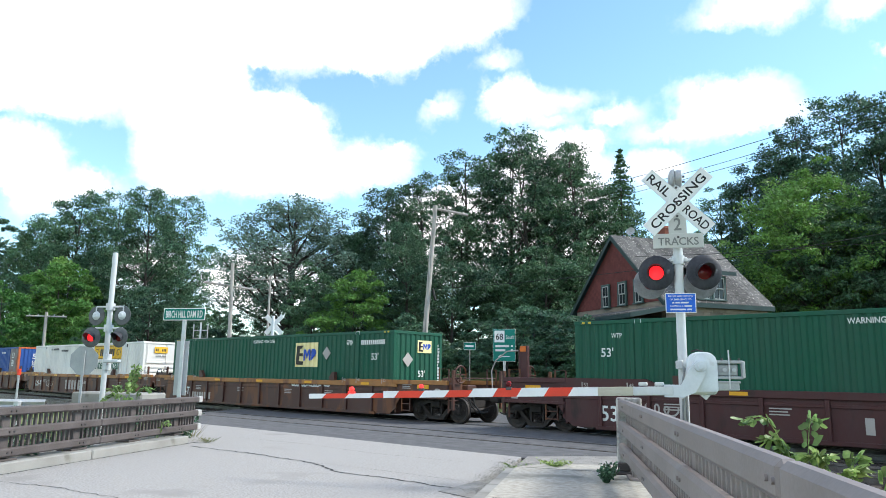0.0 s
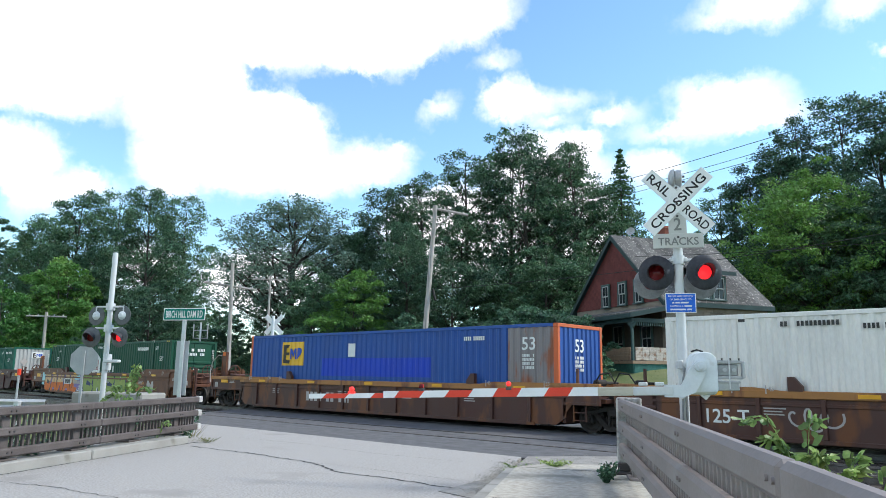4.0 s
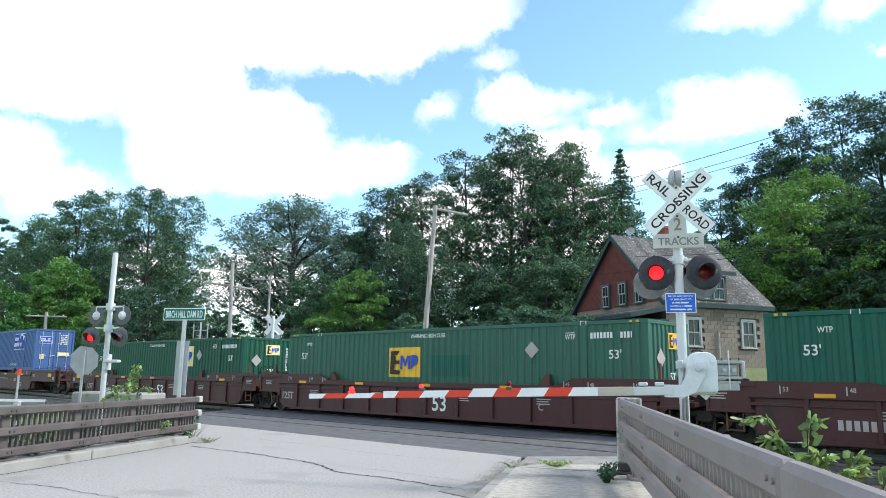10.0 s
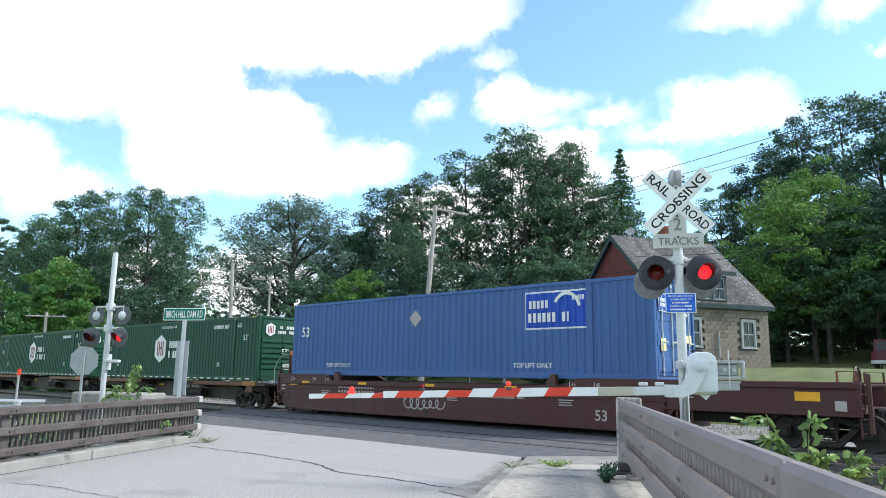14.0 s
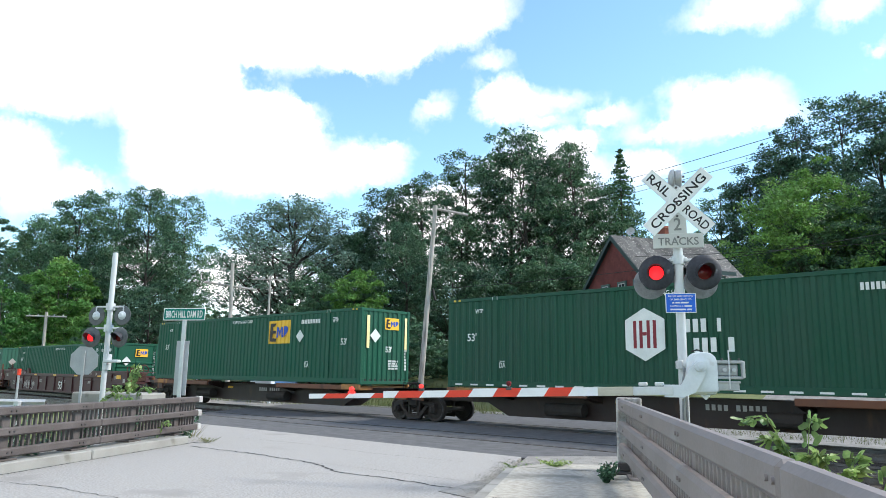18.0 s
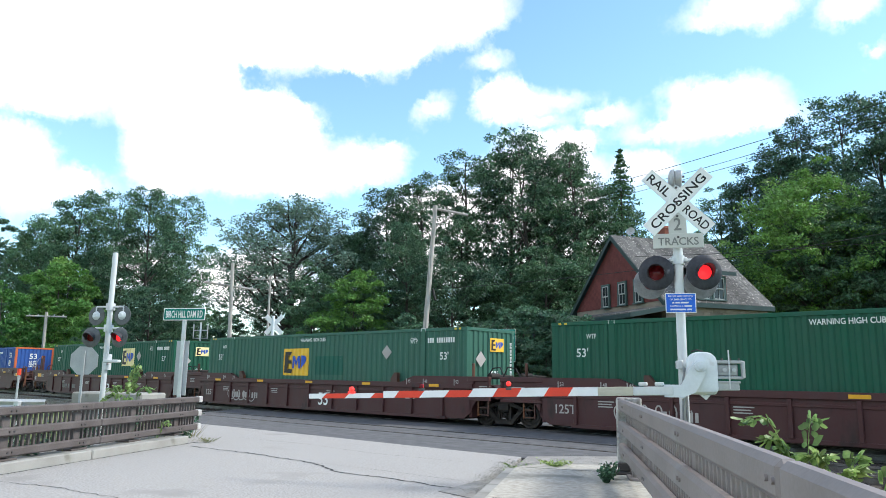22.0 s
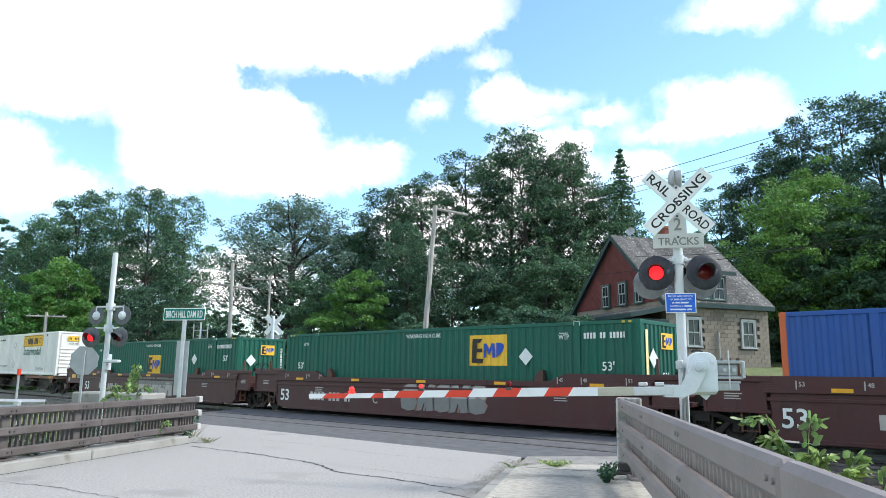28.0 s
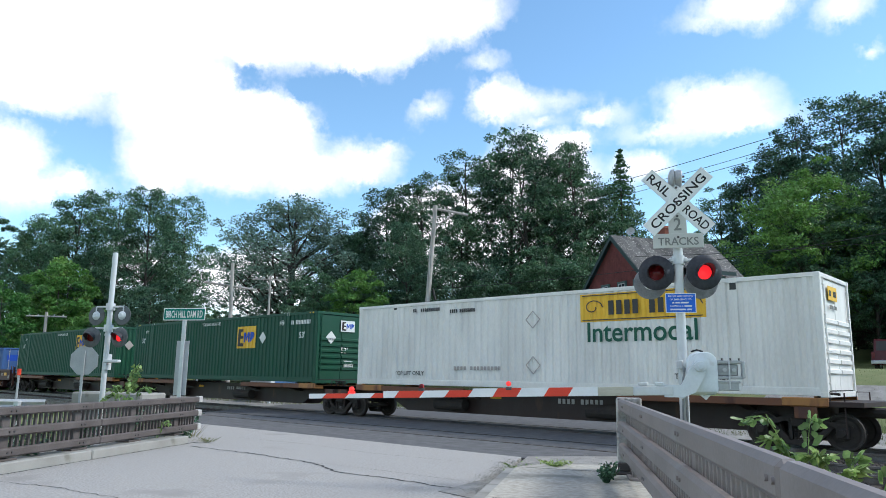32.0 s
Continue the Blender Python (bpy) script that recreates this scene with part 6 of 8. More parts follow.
# three overlapping boards with one lower edge; each stripe leans back towards the root at its top
EDGES = [0.92, 1.30, 1.64, 2.03, 2.38, 2.71, 2.75, 3.10, 3.48, 3.87, 4.08, 4.25, 4.66, 5.03, 5.28]
STRIPES = "wrwrwwrwrwrwrw"
for x, x1, tone in zip(EDGES, EDGES[1:], STRIPES):
    top = 0.062 if x < 2.7 else 0.040 if x < 4.0 else 0.012
    s0, s1 = (0 if e in (0.92, 2.71, 4.08, 5.28) else 0.04 for e in (x, x1))
    part("stripe", Build().prism([(x + s0, -0.06), (x - s0, top), (x1 - s1 - 0.001, top), (x1 + s1 - 0.001, -0.06)], -0.02, 0.022 if x < 2.7 else 0.020 if x < 4.0 else 0.018, axis=1), GATE_RED if tone == "r" else WHITE, arm)
for lx, first in ((2.18, 180), (3.49, 0)):
    part("lamp_foot", Build().box((lx - 0.04, -0.03, 0.035), (lx + 0.04, 0.03, 0.075), 0.005), BOLT, arm)
    ob = Build()
    ob.lathe([(0, 0.0), (0.0, 0.02), (0.015, 0.036), (0.03, 0.036)], (0, 0.032, 0), (0, -1, 0), 14)
    ob.slot = 1
    ob.lathe([(0, 0.0), (0.0, 0.02), (0.015, 0.036), (0.035, 0.036)], (0, -0.032, 0), (0, 1, 0), 14)
    seat = new("arm_lamp")
    seat.empty_display_size = 0.05
    seat.parent, seat.location = arm, (lx, 0, 0.125 if lx < 2.7 else 0.103)
    FLIPS.append((part("arm_lamp_lens", ob, [RED_SMALL, RED_DARK], seat, "small red lamp on the gate arm"), first))
tip = part("tip_lamp", Build().lathe([(0, 0.0), (0.0, 0.02), (0.015, 0.038), (0.06, 0.038), (0.07, 0.0)], (4.59, 0.035, 0.075), (4.59, -1, 0.075), 14).box((4.54, -0.03, 0.008), (4.64, 0.03, 0.04)), RED_SMALL, arm, "small red lamp at the arm's tip")

far_sig = thing("crossing_signal", "grey crossing signal with four round lamps, behind the railing", "crossing signal", pose(-19.1, 8.02, -0.6, 0, 0, FACE - 2))
part("mast", Build().tube((0, 0, 0.0), (0, 0, 5.24), 0.068, n=16).tube((0, 0, 5.24), (0, 0, 5.27), 0.06), SILVER, far_sig, smooth=True)
part("base", Build().box((-0.3, -0.3, -0.3), (0.3, 0.3, 0.1), 0.02), CONCRETE, far_sig)
for z in (2.98 + 0.6 + 0.25, 2.42 + 0.6 + 0.25):
    part("cross_arm", Build().tube((-0.42, 0, z), (0.42, 0, z), 0.028, n=10).tube((0, 0, z - 0.09), (0, 0, z + 0.09), 0.115, n=14).tube((-0.42, 0, z), (-0.42, 0, z - 0.16), 0.03).tube((0.42, 0, z), (0.42, 0, z - 0.16), 0.03), SILVER, far_sig, smooth=True)
flash_lamp(far_sig, pose(-0.435, -0.1, 3.03, 0, 0, 8), 0, PLATE_GREY, LAMP_BLACK, "grey round-backed red crossing lamp")
flash_lamp(far_sig, pose(0.435, -0.1, 3.03, 0, 0, -4), 180, PLATE_GREY, LAMP_BLACK, "grey round-backed red crossing lamp")
for x in (-0.40, 0.40):
    part("rear_lamp", Build().lathe([(0, 0.10), (0, 0.245), (0.012, 0.255), (0.02, 0.245), (0.02, 0.1)], (x, -0.02, 3.60), (x, 1, 3.60), 28), PLATE_GREY, far_sig, "grey back plate of a lamp", smooth=True)
    part("rear_housing", Build().lathe([(0, 0.0), (0.0, 0.05), (0.05, 0.11), (0.14, 0.125), (0.2, 0.125)], (x, -0.09, 3.60), (x, 1, 3.60), 18), WHITEMETAL, far_sig, "pale lamp housing", smooth=True)
part("bell_bracket", Build().box((-0.02, -0.06, 2.2), (0.12, 0.1, 2.6), 0.02).box((0.05, -0.16, 2.38), (0.5, -0.02, 2.46), 0.02).tube((0.06, 0, 2.2), (0.06, 0, 2.35), 0.1, n=14), SILVER, far_sig)


def post_sign(name, label, category, at, height, post_r, plates, turn=0, post=ALU):
    t = thing(name, label, category, pose(*at, 0, 0, FACE + turn))
    part("post", Build().box((-post_r, -post_r * 0.6, 0), (post_r, post_r * 0.6, height), 0.004), post, t)
    for make in plates:
        make(t)
    return t


def plate(w, h, z, face, edge=WHITE, rim=0.012, y=-0.03, x=0.0):
    def make(t):
        part("sign_plate", Build().box((x - w / 2, y - 0.006, z - h / 2), (x + w / 2, y, z + h / 2), 0.002), edge, t)
        part("sign_face", Build().box((x - w / 2 + rim, y - 0.010, z - h / 2 + rim), (x + w / 2 - rim, y - 0.006, z + h / 2 - rim), 0.001), face, t)
    return make


def say(text, z, h, w=None, m=MARK, y=-0.042, x=0.0):
    return lambda t: lettering(text, h, m, t, pose(x, y, z), w)


post_sign("street_sign", "green street name sign with white lettering on a steel post", "street sign", (-16.42, 8.7, -0.6), 3.45, 0.045,
          [plate(1.14, 0.30, 3.56, SIGN_GREEN, rim=0.02), say("BIRCH HILL DAM RD", 3.56, 0.175, 1.0, WHITE),
           lambda t: part("marker_back", Build().box((-0.19, 0.03, 1.62), (0.15, 0.045, 2.92), 0.004), SIGNBACK, t, "bare grey back of a marker plate")])
octo = [(0.375 * math.cos(radians(22.5 + 45 * i)) / math.cos(radians(22.5)), 2.44 + 0.375 * math.sin(radians(22.5 + 45 * i)) / math.cos(radians(22.5))) for i in range(8)]
post_sign("stop_sign", "bare grey back of an octagonal stop sign", "stop sign", (-20.25, 7.92, -0.6), 2.7, 0.032,
          [lambda t: part("sign_back", Build().prism(octo, 0.03, 0.04, axis=1), SIGNBACK, t)], turn=12, post=SIGNBACK)
route = post_sign("route_sign", "green route sign with a white number panel and arrow", "road sign", (-18.9, 24.72, 0.0), 2.3, 0.05,
                  [plate(0.98, 1.38, 2.90, SIGN_GREEN), lambda t: part("number_panel", Build().box((-0.42, -0.05, 3.02), (0.02, -0.04, 3.52), 0.002), WHITE, t),
                   say("68", 3.26, 0.27, 0.32, BLACK, -0.052, -0.2), say("South", 3.24, 0.16, 0.36, MARK, -0.042, 0.26),
                   lambda t: bars(t, MARK, pose(0, -0.041, 2.78), [(-0.38, 0.22, 0.08), (-0.38, 0.05, -0.10), (0.30, 0.38, 0.08), (0.30, 0.38, -0.10)], 0.09),
                   lambda t: part("arrow", Build().prism([(-0.26, 2.42), (-0.13, 2.50), (-0.13, 2.44), (0.26, 2.44), (0.26, 2.40), (-0.13, 2.40), (-0.13, 2.34)], -0.044, -0.04, axis=1), MARK, t)], turn=-4)
post_sign("street_sign", "small green street sign on a thin post", "street sign", (-23.85, 28.3, 0.9), 2.0, 0.03,
          [plate(0.62, 0.36, 2.18, SIGN_GREEN), lambda t: bars(t, MARK, pose(0, -0.041, 2.18), [(-0.22, 0.2, 0.0)], 0.1)], post=POLE_WOOD)
post_sign("marker_post", "leaning grey post with a red and white top", "post", (-16.55, 28.2, 0.75), 1.5, 0.045,
          [lambda t: part("red_top", Build().box((-0.06, -0.04, 1.5), (0.06, 0.03, 2.2), 0.006), CHIPPED, t)], turn=10)
dl = thing("marker_post", "thin grey marker post with a red top", "post", pose(-25.37, 8.0, -0.5))
part("post", Build().tube((0, 0, 0), (0, 0, 1.9), 0.035), SIGNBACK, dl)
part("cap", Build().tube((0, 0, 1.9), (0, 0, 2.1), 0.06), GATE_RED, dl, "red cap")

block = Build().box((-1.15, -0.5, 0), (1.15, 0.5, 1.62), 0.04)
solid("concrete_block", block, CONCRETE, "pale concrete block behind the railing", "block", pose(-20.0, 8.85, -0.62, 0, 0, FACE - 4))
solid("concrete_block", Build().box((-0.35, -0.3, 0), (0.35, 0.3, 0.62), 0.1), CONCRETE, "small rounded concrete footing beside the tracks", "block", pose(-3.05, 10.6, -0.2, 0, 0, 20))
gr = thing("guard_rail", "galvanised steel guard rail end behind the railing", "guard rail", pose(-18.85, 6.5, 0, 0, 0, 222))
pr = [(0.0, 0.88), (0.05, 0.82), (0.0, 0.74), (0.05, 0.66), (0.0, 0.60), (-0.012, 0.60), (0.035, 0.66), (-0.012, 0.74), (0.035, 0.82), (-0.012, 0.88)]
part("beam", Build().prism([(a, b) for a, b in pr], -0.1, 5.0, axis=0), ALU, gr)
for x in (0.5, 2.4, 4.3):
    part("post", Build().box((x - 0.06, 0.05, -0.9), (x + 0.06, 0.2, 0.84), 0.01), ALU, gr)

# the crossbuck mast across the tracks, seen from behind
fm = thing("crossing_signal", "grey crossing signal mast across the tracks, seen from behind", "crossing signal", pose(-34.75, 23.8, -0.1, 0, 0, FACE))
part("mast", Build().tube((0, 0, 0), (0, 0, 4.9), 0.09, n=14), WHITEMETAL, fm, smooth=True)
for ang in (45, -45):
    part("blade", blade(1.45, 0.26), WHITE, fm).matrix_local = pose(0, 0.1 if ang > 0 else 0.12, 4.4, 0, ang, 0)
for x in (-0.4, 0.4):
    part("lamp_back", Build().lathe([(0, 0.0), (0, 0.1), (0.1, 0.14), (0.16, 0.26), (0.18, 0.26)], (x, -0.15, 2.7), (x, 1, 2.7), 18), LAMP_BLACK, fm, smooth=True)
part("cross_arm", Build().tube((-0.45, 0, 2.85), (0.45, 0, 2.85), 0.03), SILVER, fm)
flash_lamp(fm, pose(-0.42, -0.2, 2.7, 0, 0, -60), 180, LAMP_GREY, LAMP_GREY, "grey round-backed red crossing lamp")
flash_lamp(fm, pose(0.42, -0.2, 2.7, 0, 0, 5), 180, PLATE_GREY, LAMP_BLACK, "dark round-backed red crossing lamp")
part("count_plate", Build().box((-0.42, 0.09, 3.62), (0.42, 0.10, 3.84), 0.003), SIGNBACK, fm, "bare back of the track count plate")
part("bell", Build().lathe([(0, 0.0), (0.0, 0.1), (0.06, 0.16), (0.1, 0.16)], (0.28, -0.1, 3.5), (0.28, 1, 3.5), 16).box((0.0, -0.06, 3.46), (0.3, 0.0, 3.52)), SIGNBACK, fm)
gm = thing("gate_machine", "white gate machine on the mast across the tracks", "crossing gate", pose(-34.4, 23.5, 0.0, 0, 0, FACE))
part("housing", rounded(-0.32, 0.28, 0.7, 1.45, -0.3, 0.2, 0.15, 0.06, 0.05), WHITEMETAL, gm, smooth=True)
part("stand", Build().box((-0.1, -0.1, 0.0), (0.1, 0.1, 0.72), 0.01), SILVER, gm)
cab = thing("signal_cabinet", "small white signal cabinet across the tracks", "cabinet", pose(-36.6, 24.3, -0.1, 0, 0, FACE))
part("body", Build().box((-0.4, -0.3, 0.3), (0.4, 0.3, 1.35), 0.03), WHITEMETAL, cab)
part("door", Build().box((-0.34, -0.315, 0.36), (0.34, -0.3, 1.28), 0.006), WHITEMETAL, cab)
part("handle", Build().box((0.24, -0.34, 0.78), (0.27, -0.315, 0.9), 0.004), BOLT, cab)
part("leg", Build().box((-0.3, -0.2, 0), (0.3, 0.2, 0.3), 0.02), CONCRETE, cab)
wc = thing("waiting_car", "pale blue car waiting across the tracks", "car", pose(-38.6, 27.0, ground_z(-38.6, 27.0), 0, 0, -48))
CAR_BLUE = mat("blue_car_paint", (0.10, 0.19, 0.36), (0.08, 0.16, 0.31), rough=0.3, bump=0)
part("body", Build().prism([(-2.2, 0.35), (-2.28, 0.62), (-2.15, 1.0), (0.75, 1.06), (2.05, 0.95), (2.3, 0.66), (2.25, 0.35)], -0.9, 0.9, axis=1), CAR_BLUE, wc)
part("cabin", Build().prism([(-1.9, 1.0), (-1.55, 1.62), (-1.3, 1.70), (0.1, 1.70), (0.95, 1.04)], -0.76, 0.76, axis=1), CAR_BLUE, wc)
part("windscreen", Build().prism([(0.16, 1.66), (0.93, 1.06), (0.96, 1.07), (0.19, 1.68)], -0.68, 0.68, axis=1), GLASS, wc)
for y in (-0.775, 0.762):
    part("side_window", Build().prism([(-1.7, 1.08), (-1.42, 1.58), (0.05, 1.62), (0.7, 1.1)], y, y + 0.013, axis=1), GLASS, wc)
for y in (-0.85, 0.55):
    part("headlight", Build().box((2.16, y, 0.70), (2.30, y + 0.3, 0.86), 0.03), ALU, wc)
part("bumper", Build().box((2.2, -0.9, 0.38), (2.36, 0.9, 0.58), 0.04), SIGNBACK, wc)
for x in (-1.4, 1.4):
    for y in (-0.91, 0.70):
        part("wheel", Build().tube((x, y, 0.32), (x, y + 0.21, 0.32), 0.32, n=18), CABLE, wc)
br = thing("sign_bracket", "thin grey metal bracket on a pole", "bracket", pose(-42.4, 23.6, 0.5, 0, 0, FACE))
part("pole", Build().tube((0, 0, 0), (0, 0, 4.2), 0.06), SILVER, br)
part("frame", Build().path([(-0.5, 0, 4.1), (-0.5, 0, 3.2), (0.5, 0, 3.2), (0.5, 0, 4.1)], 0.04, 6).tube((-0.5, 0, 3.7), (0.5, 0, 3.7), 0.03), SIGNBACK, br)


# ---- poles and cables ----
def utility_pole(label, foot, top, r, arms, group="utility poles"):
    t = thing("utility_pole", label, "utility pole", group=group)
    part("pole", Build().tube(foot, top, r, r * 0.75, n=14), POLE_WOOD, t, smooth=True)
    for a, b, w in arms:
        part("cross_arm", Build().tube(a, b, w, n=8), POLE_WOOD, t)
        for k in (0.08, 0.3, 0.7, 0.92):
            p = Vector(a).lerp(Vector(b), k)
            part("insulator", Build().lathe([(0, 0.03), (0.1, 0.06), (0.16, 0.05), (0.2, 0.0)], p, p + Vector((0, 0, 1)), 8), SIGNBACK, t)
    return t


p3 = utility_pole("weathered grey pole with a side arm and brace", (-25.75, 26.62, 0.2), (-25.25, 27.05, 10.45), 0.15, [])
part("side_arm", Build().tube((-25.3, 27.0, 10.3), (-23.95, 28.2, 9.95), 0.07), POLE_WOOD, p3)
part("brace", Build().tube((-25.38, 26.95, 9.2), (-24.45, 27.75, 10.05), 0.04), POLE_WOOD, p3)
part("hanger", Build().tube((-25.3, 27.0, 6.0), (-25.1, 27.0, 5.4), 0.06), CABLE, p3)
utility_pole("pale wooden utility pole with one cross arm", (-40.95, 24.9, 0.3), (-41.1, 24.8, 8.6), 0.15, [((-42.4, 23.6, 7.32), (-39.9, 25.9, 6.85), 0.07)])
utility_pole("slim wooden pole with a cross arm behind the signal", (-40.6, 27.4, 0.3), (-40.6, 27.4, 8.0), 0.09, [((-41.4, 26.6, 7.75), (-39.8, 28.2, 7.75), 0.05)])
utility_pole("distant wooden pole with a long cross arm", (-67.0, 22.8, 0.0), (-67.05, 22.75, 6.5), 0.16, [((-68.4, 21.6, 6.15), (-65.7, 23.9, 6.1), 0.07)])


def cable(a, b, sag, r=0.016):
    a, b = Vector(a), Vector(b)
    pts = [a.lerp(b, i / 24) - Vector((0, 0, 4 * sag * (i / 24) * (1 - i / 24))) for i in range(25)]
    return solid("overhead_cable", Build().path(pts, r, 5), CABLE, "thin black overhead cable", "cable", group="overhead cables")


R0 = Vector((6.0, 36.0, 15.6))
for dz, far_z, r in ((0.0, 19.6, 0.022), (-0.55, 18.6, 0.018), (-1.0, 18.2, 0.02)):
    cable(R0 + Vector((0, 0, dz)), (-50.0, 62.0, far_z), 0.6, r)
cable((4.0, 38.0, 9.6), (-25.1, 27.0, 6.0), 0.7, 0.016)
cable((4.0, 38.0, 8.2), (-18.5, 34.5, 8.0), 0.4, 0.014)


# ---- house ----
house = thing("house", "old tan block house with red gable and grey roof", "house", pose(-15.5, 33.25, 2.0, 0, 0, 62.4))
GW, HL, EZ, RZ = 8.4, 6.34, 3.5, 7.3
core = Build().box((0.1, 0.1, -0.6), (HL - 0.1, GW - 0.1, EZ - 0.05))
core.prism([(0.12, EZ - 0.1), (GW - 0.12, EZ - 0.1), (GW / 2, RZ - 0.3)], 0.1, HL - 0.1, axis=0)
part("wall", core, MORTAR, house)
OPEN = [(1.15, 2.05, 1.15, 2.6), (4.55, 5.45, 1.15, 2.6)]
blk = Build().box((0.002, 0, 0.002), (0.407, 0.12, 0.203), 0.007).mesh("block", BLOCK)
half = Build().box((0.002, 0, 0.002), (0.203, 0.12, 0.203), 0.007).mesh("block", BLOCK)
sooty = Build().box((0.002, 0, 0.002), (0.407, 0.12, 0.203), 0.007).mesh("block", SOOT)
for r in range(20):
    z = -0.6 + r * 0.205
    x = 0.0 if r % 2 else -0.2
    while x < HL - 0.05:
        mesh, w = blk, 0.41
        x_ = x
        if x < 0:
            mesh, w, x_ = half, 0.205, 0.0
        elif x + 0.41 > HL + 0.02:
            mesh, w = half, 0.205
        if not any(a - 0.3 < x_ < b and c - 0.15 < z < d for a, b, c, d in OPEN):
            near_flue = abs(x_ - 3.0 + 0.3 * math.sin(r * 1.7)) < 0.45 and 1.6 < z < 3.1
            part("block", sooty if near_flue and mesh is blk else mesh, None, house).location = (x_, -0.02, z)
        x += w if x >= 0 else 0.41 - 0.005
gable_low = Build().box((0.0, 0.1, -0.6), (0.1, GW - 0.05, EZ - 0.1))
part("gable_wall", gable_low, BLOCK, house)
# red shingle courses up the gable
for k in range(20):
    z0 = EZ - 0.1 + k * 0.19
    half_w = (RZ - 0.15 - z0) / (RZ - EZ) * GW / 2
    if half_w < 0.25:
        break
    b = Build()
    y, step = GW / 2 - half_w, 0.22
    while y < GW / 2 + half_w - 0.05:
        y1 = min(y + step, GW / 2 + half_w)
        b.box((-0.045 - 0.003 * ((k * 5 + int(y * 7)) % 3), y + 0.004, z0), (0.06, y1 - 0.004, z0 + 0.20))
        y = y1
    part("shingle_course", b, RED_SHINGLE, house)


def sash(parent, w, h, m, trim, glass=GLASS, bars_on=True):
    """A double-hung window, w wide and h high, read from -y, its sill at the origin."""
    win = new("window")
    win.empty_display_size = 0.2
    win.parent, win.matrix_local = parent, m
    f = Build().box((-w / 2 - 0.1, -0.06, -0.02), (-w / 2, 0.05, h + 0.1), 0.01).box((w / 2, -0.06, -0.02), (w / 2 + 0.1, 0.05, h + 0.1), 0.01)
    f.box((-w / 2, -0.06, h), (w / 2, 0.05, h + 0.1), 0.01)
    part("window_frame", f, trim, win)
    part("window_sill", Build().box((-w / 2 - 0.13, -0.11, -0.08), (w / 2 + 0.13, 0.05, -0.02), 0.01), trim, win)
    s = Build()
    for z0, z1, y in ((0, h / 2 + 0.02, 0.0), (h / 2 - 0.02, h, -0.025)):
        s.box((-w / 2, y - 0.02, z0), (-w / 2 + 0.05, y + 0.01, z1)).box((w / 2 - 0.05, y - 0.02, z0), (w / 2, y + 0.01, z1))
        s.box((-w / 2 + 0.05, y - 0.02, z0), (w / 2 - 0.05, y + 0.01, z0 + 0.05)).box((-w / 2 + 0.05, y - 0.02, z1 - 0.05), (w / 2 - 0.05, y + 0.01, z1))
        if bars_on:
            s.box((-0.012, y - 0.015, z0 + 0.05), (0.012, y + 0.005, z1 - 0.05))
    part("sash", s, FRAME_WHITE, win)
    part("pane", Build().box((-w / 2, 0.012, 0), (w / 2, 0.02, h)), glass, win)
    return win


for a, b, c, d in OPEN:
    sash(house, b - a - 0.16, d - c - 0.12, pose((a + b) / 2, -0.02, c + 0.04), FRAME_WHITE)
for y in (2.0, 3.45, 5.05):
    sash(house, 0.60, 1.15, pose(-0.12, y, 3.45, 0, 0, -90), TEAL)
# roof: two slabs, each with its shingle courses
over = 0.26
slope = math.atan2(RZ - EZ, GW / 2)
run = (GW / 2 + over) / math.cos(slope)
for side in (0, 1):
    m = pose(-over, 0 - over, EZ - over * math.tan(slope) + 0.06, math.degrees(slope)) if side == 0 else pose(HL + over, GW + over, EZ - over * math.tan(slope) + 0.06, math.degrees(slope), 0, 180)
    deck = part("roof", Build().box((0, 0, -0.14), (HL + 2 * over, run, -0.02)), TRIM_GREEN, house, "dark green roof edge")
    deck.matrix_local = m
    rng = random.Random(side)
    for k in range(int(run / 0.2)):
        b, x = Build(), 0.0
        while x < HL + 2 * over - 0.05:
            w = rng.uniform(0.25, 0.36)
            b.box((x + 0.004, k * 0.2, -0.02), (min(x + w, HL + 2 * over) - 0.004, k * 0.2 + 0.22, 0.012 + rng.uniform(0, 0.012)))
            x += w
        part("shingle_course", b, ROOFING, deck)
rake = Build()
for s in (0, 1):
    y0, y1 = (-over, GW / 2) if s == 0 else (GW + over, GW / 2)
    z0, z1 = EZ - over * math.tan(slope), RZ
    rake.prism([(y0, z0 - 0.22), (y0, z0 + 0.05), (y1, z1 + 0.05), (y1, z1 - 0.22)], -over - 0.05, -over + 0.02, axis=0)
part("rake_board", rake, TRIM_GREEN, house, "dark green barge board")
part("eave_board", Build().box((-over, -over - 0.04, EZ - 0.42), (HL + over, -over + 0.03, EZ - 0.18), 0.01), TRIM_GREEN, house)
part("chimney", Build().box((3.2, 4.0, 6.6), (3.9, 4.7, 8.1), 0.02).box((3.14, 3.94, 8.0), (3.96, 4.76, 8.15), 0.02), BRICK, house, "red brick chimney")
part("dish", Build().tube((0.9, 4.0, 7.2), (0.9, 4.0, 7.55), 0.03).lathe([(0, 0.02), (0.03, 0.12), (0.08, 0.2), (0.12, 0.24), (0.10, 0.22), (0.05, 0.13)], (0.95, 4.0, 7.6), (0.2, 3.4, 7.9), 16), SIGNBACK, house, "small grey dish on the ridge")
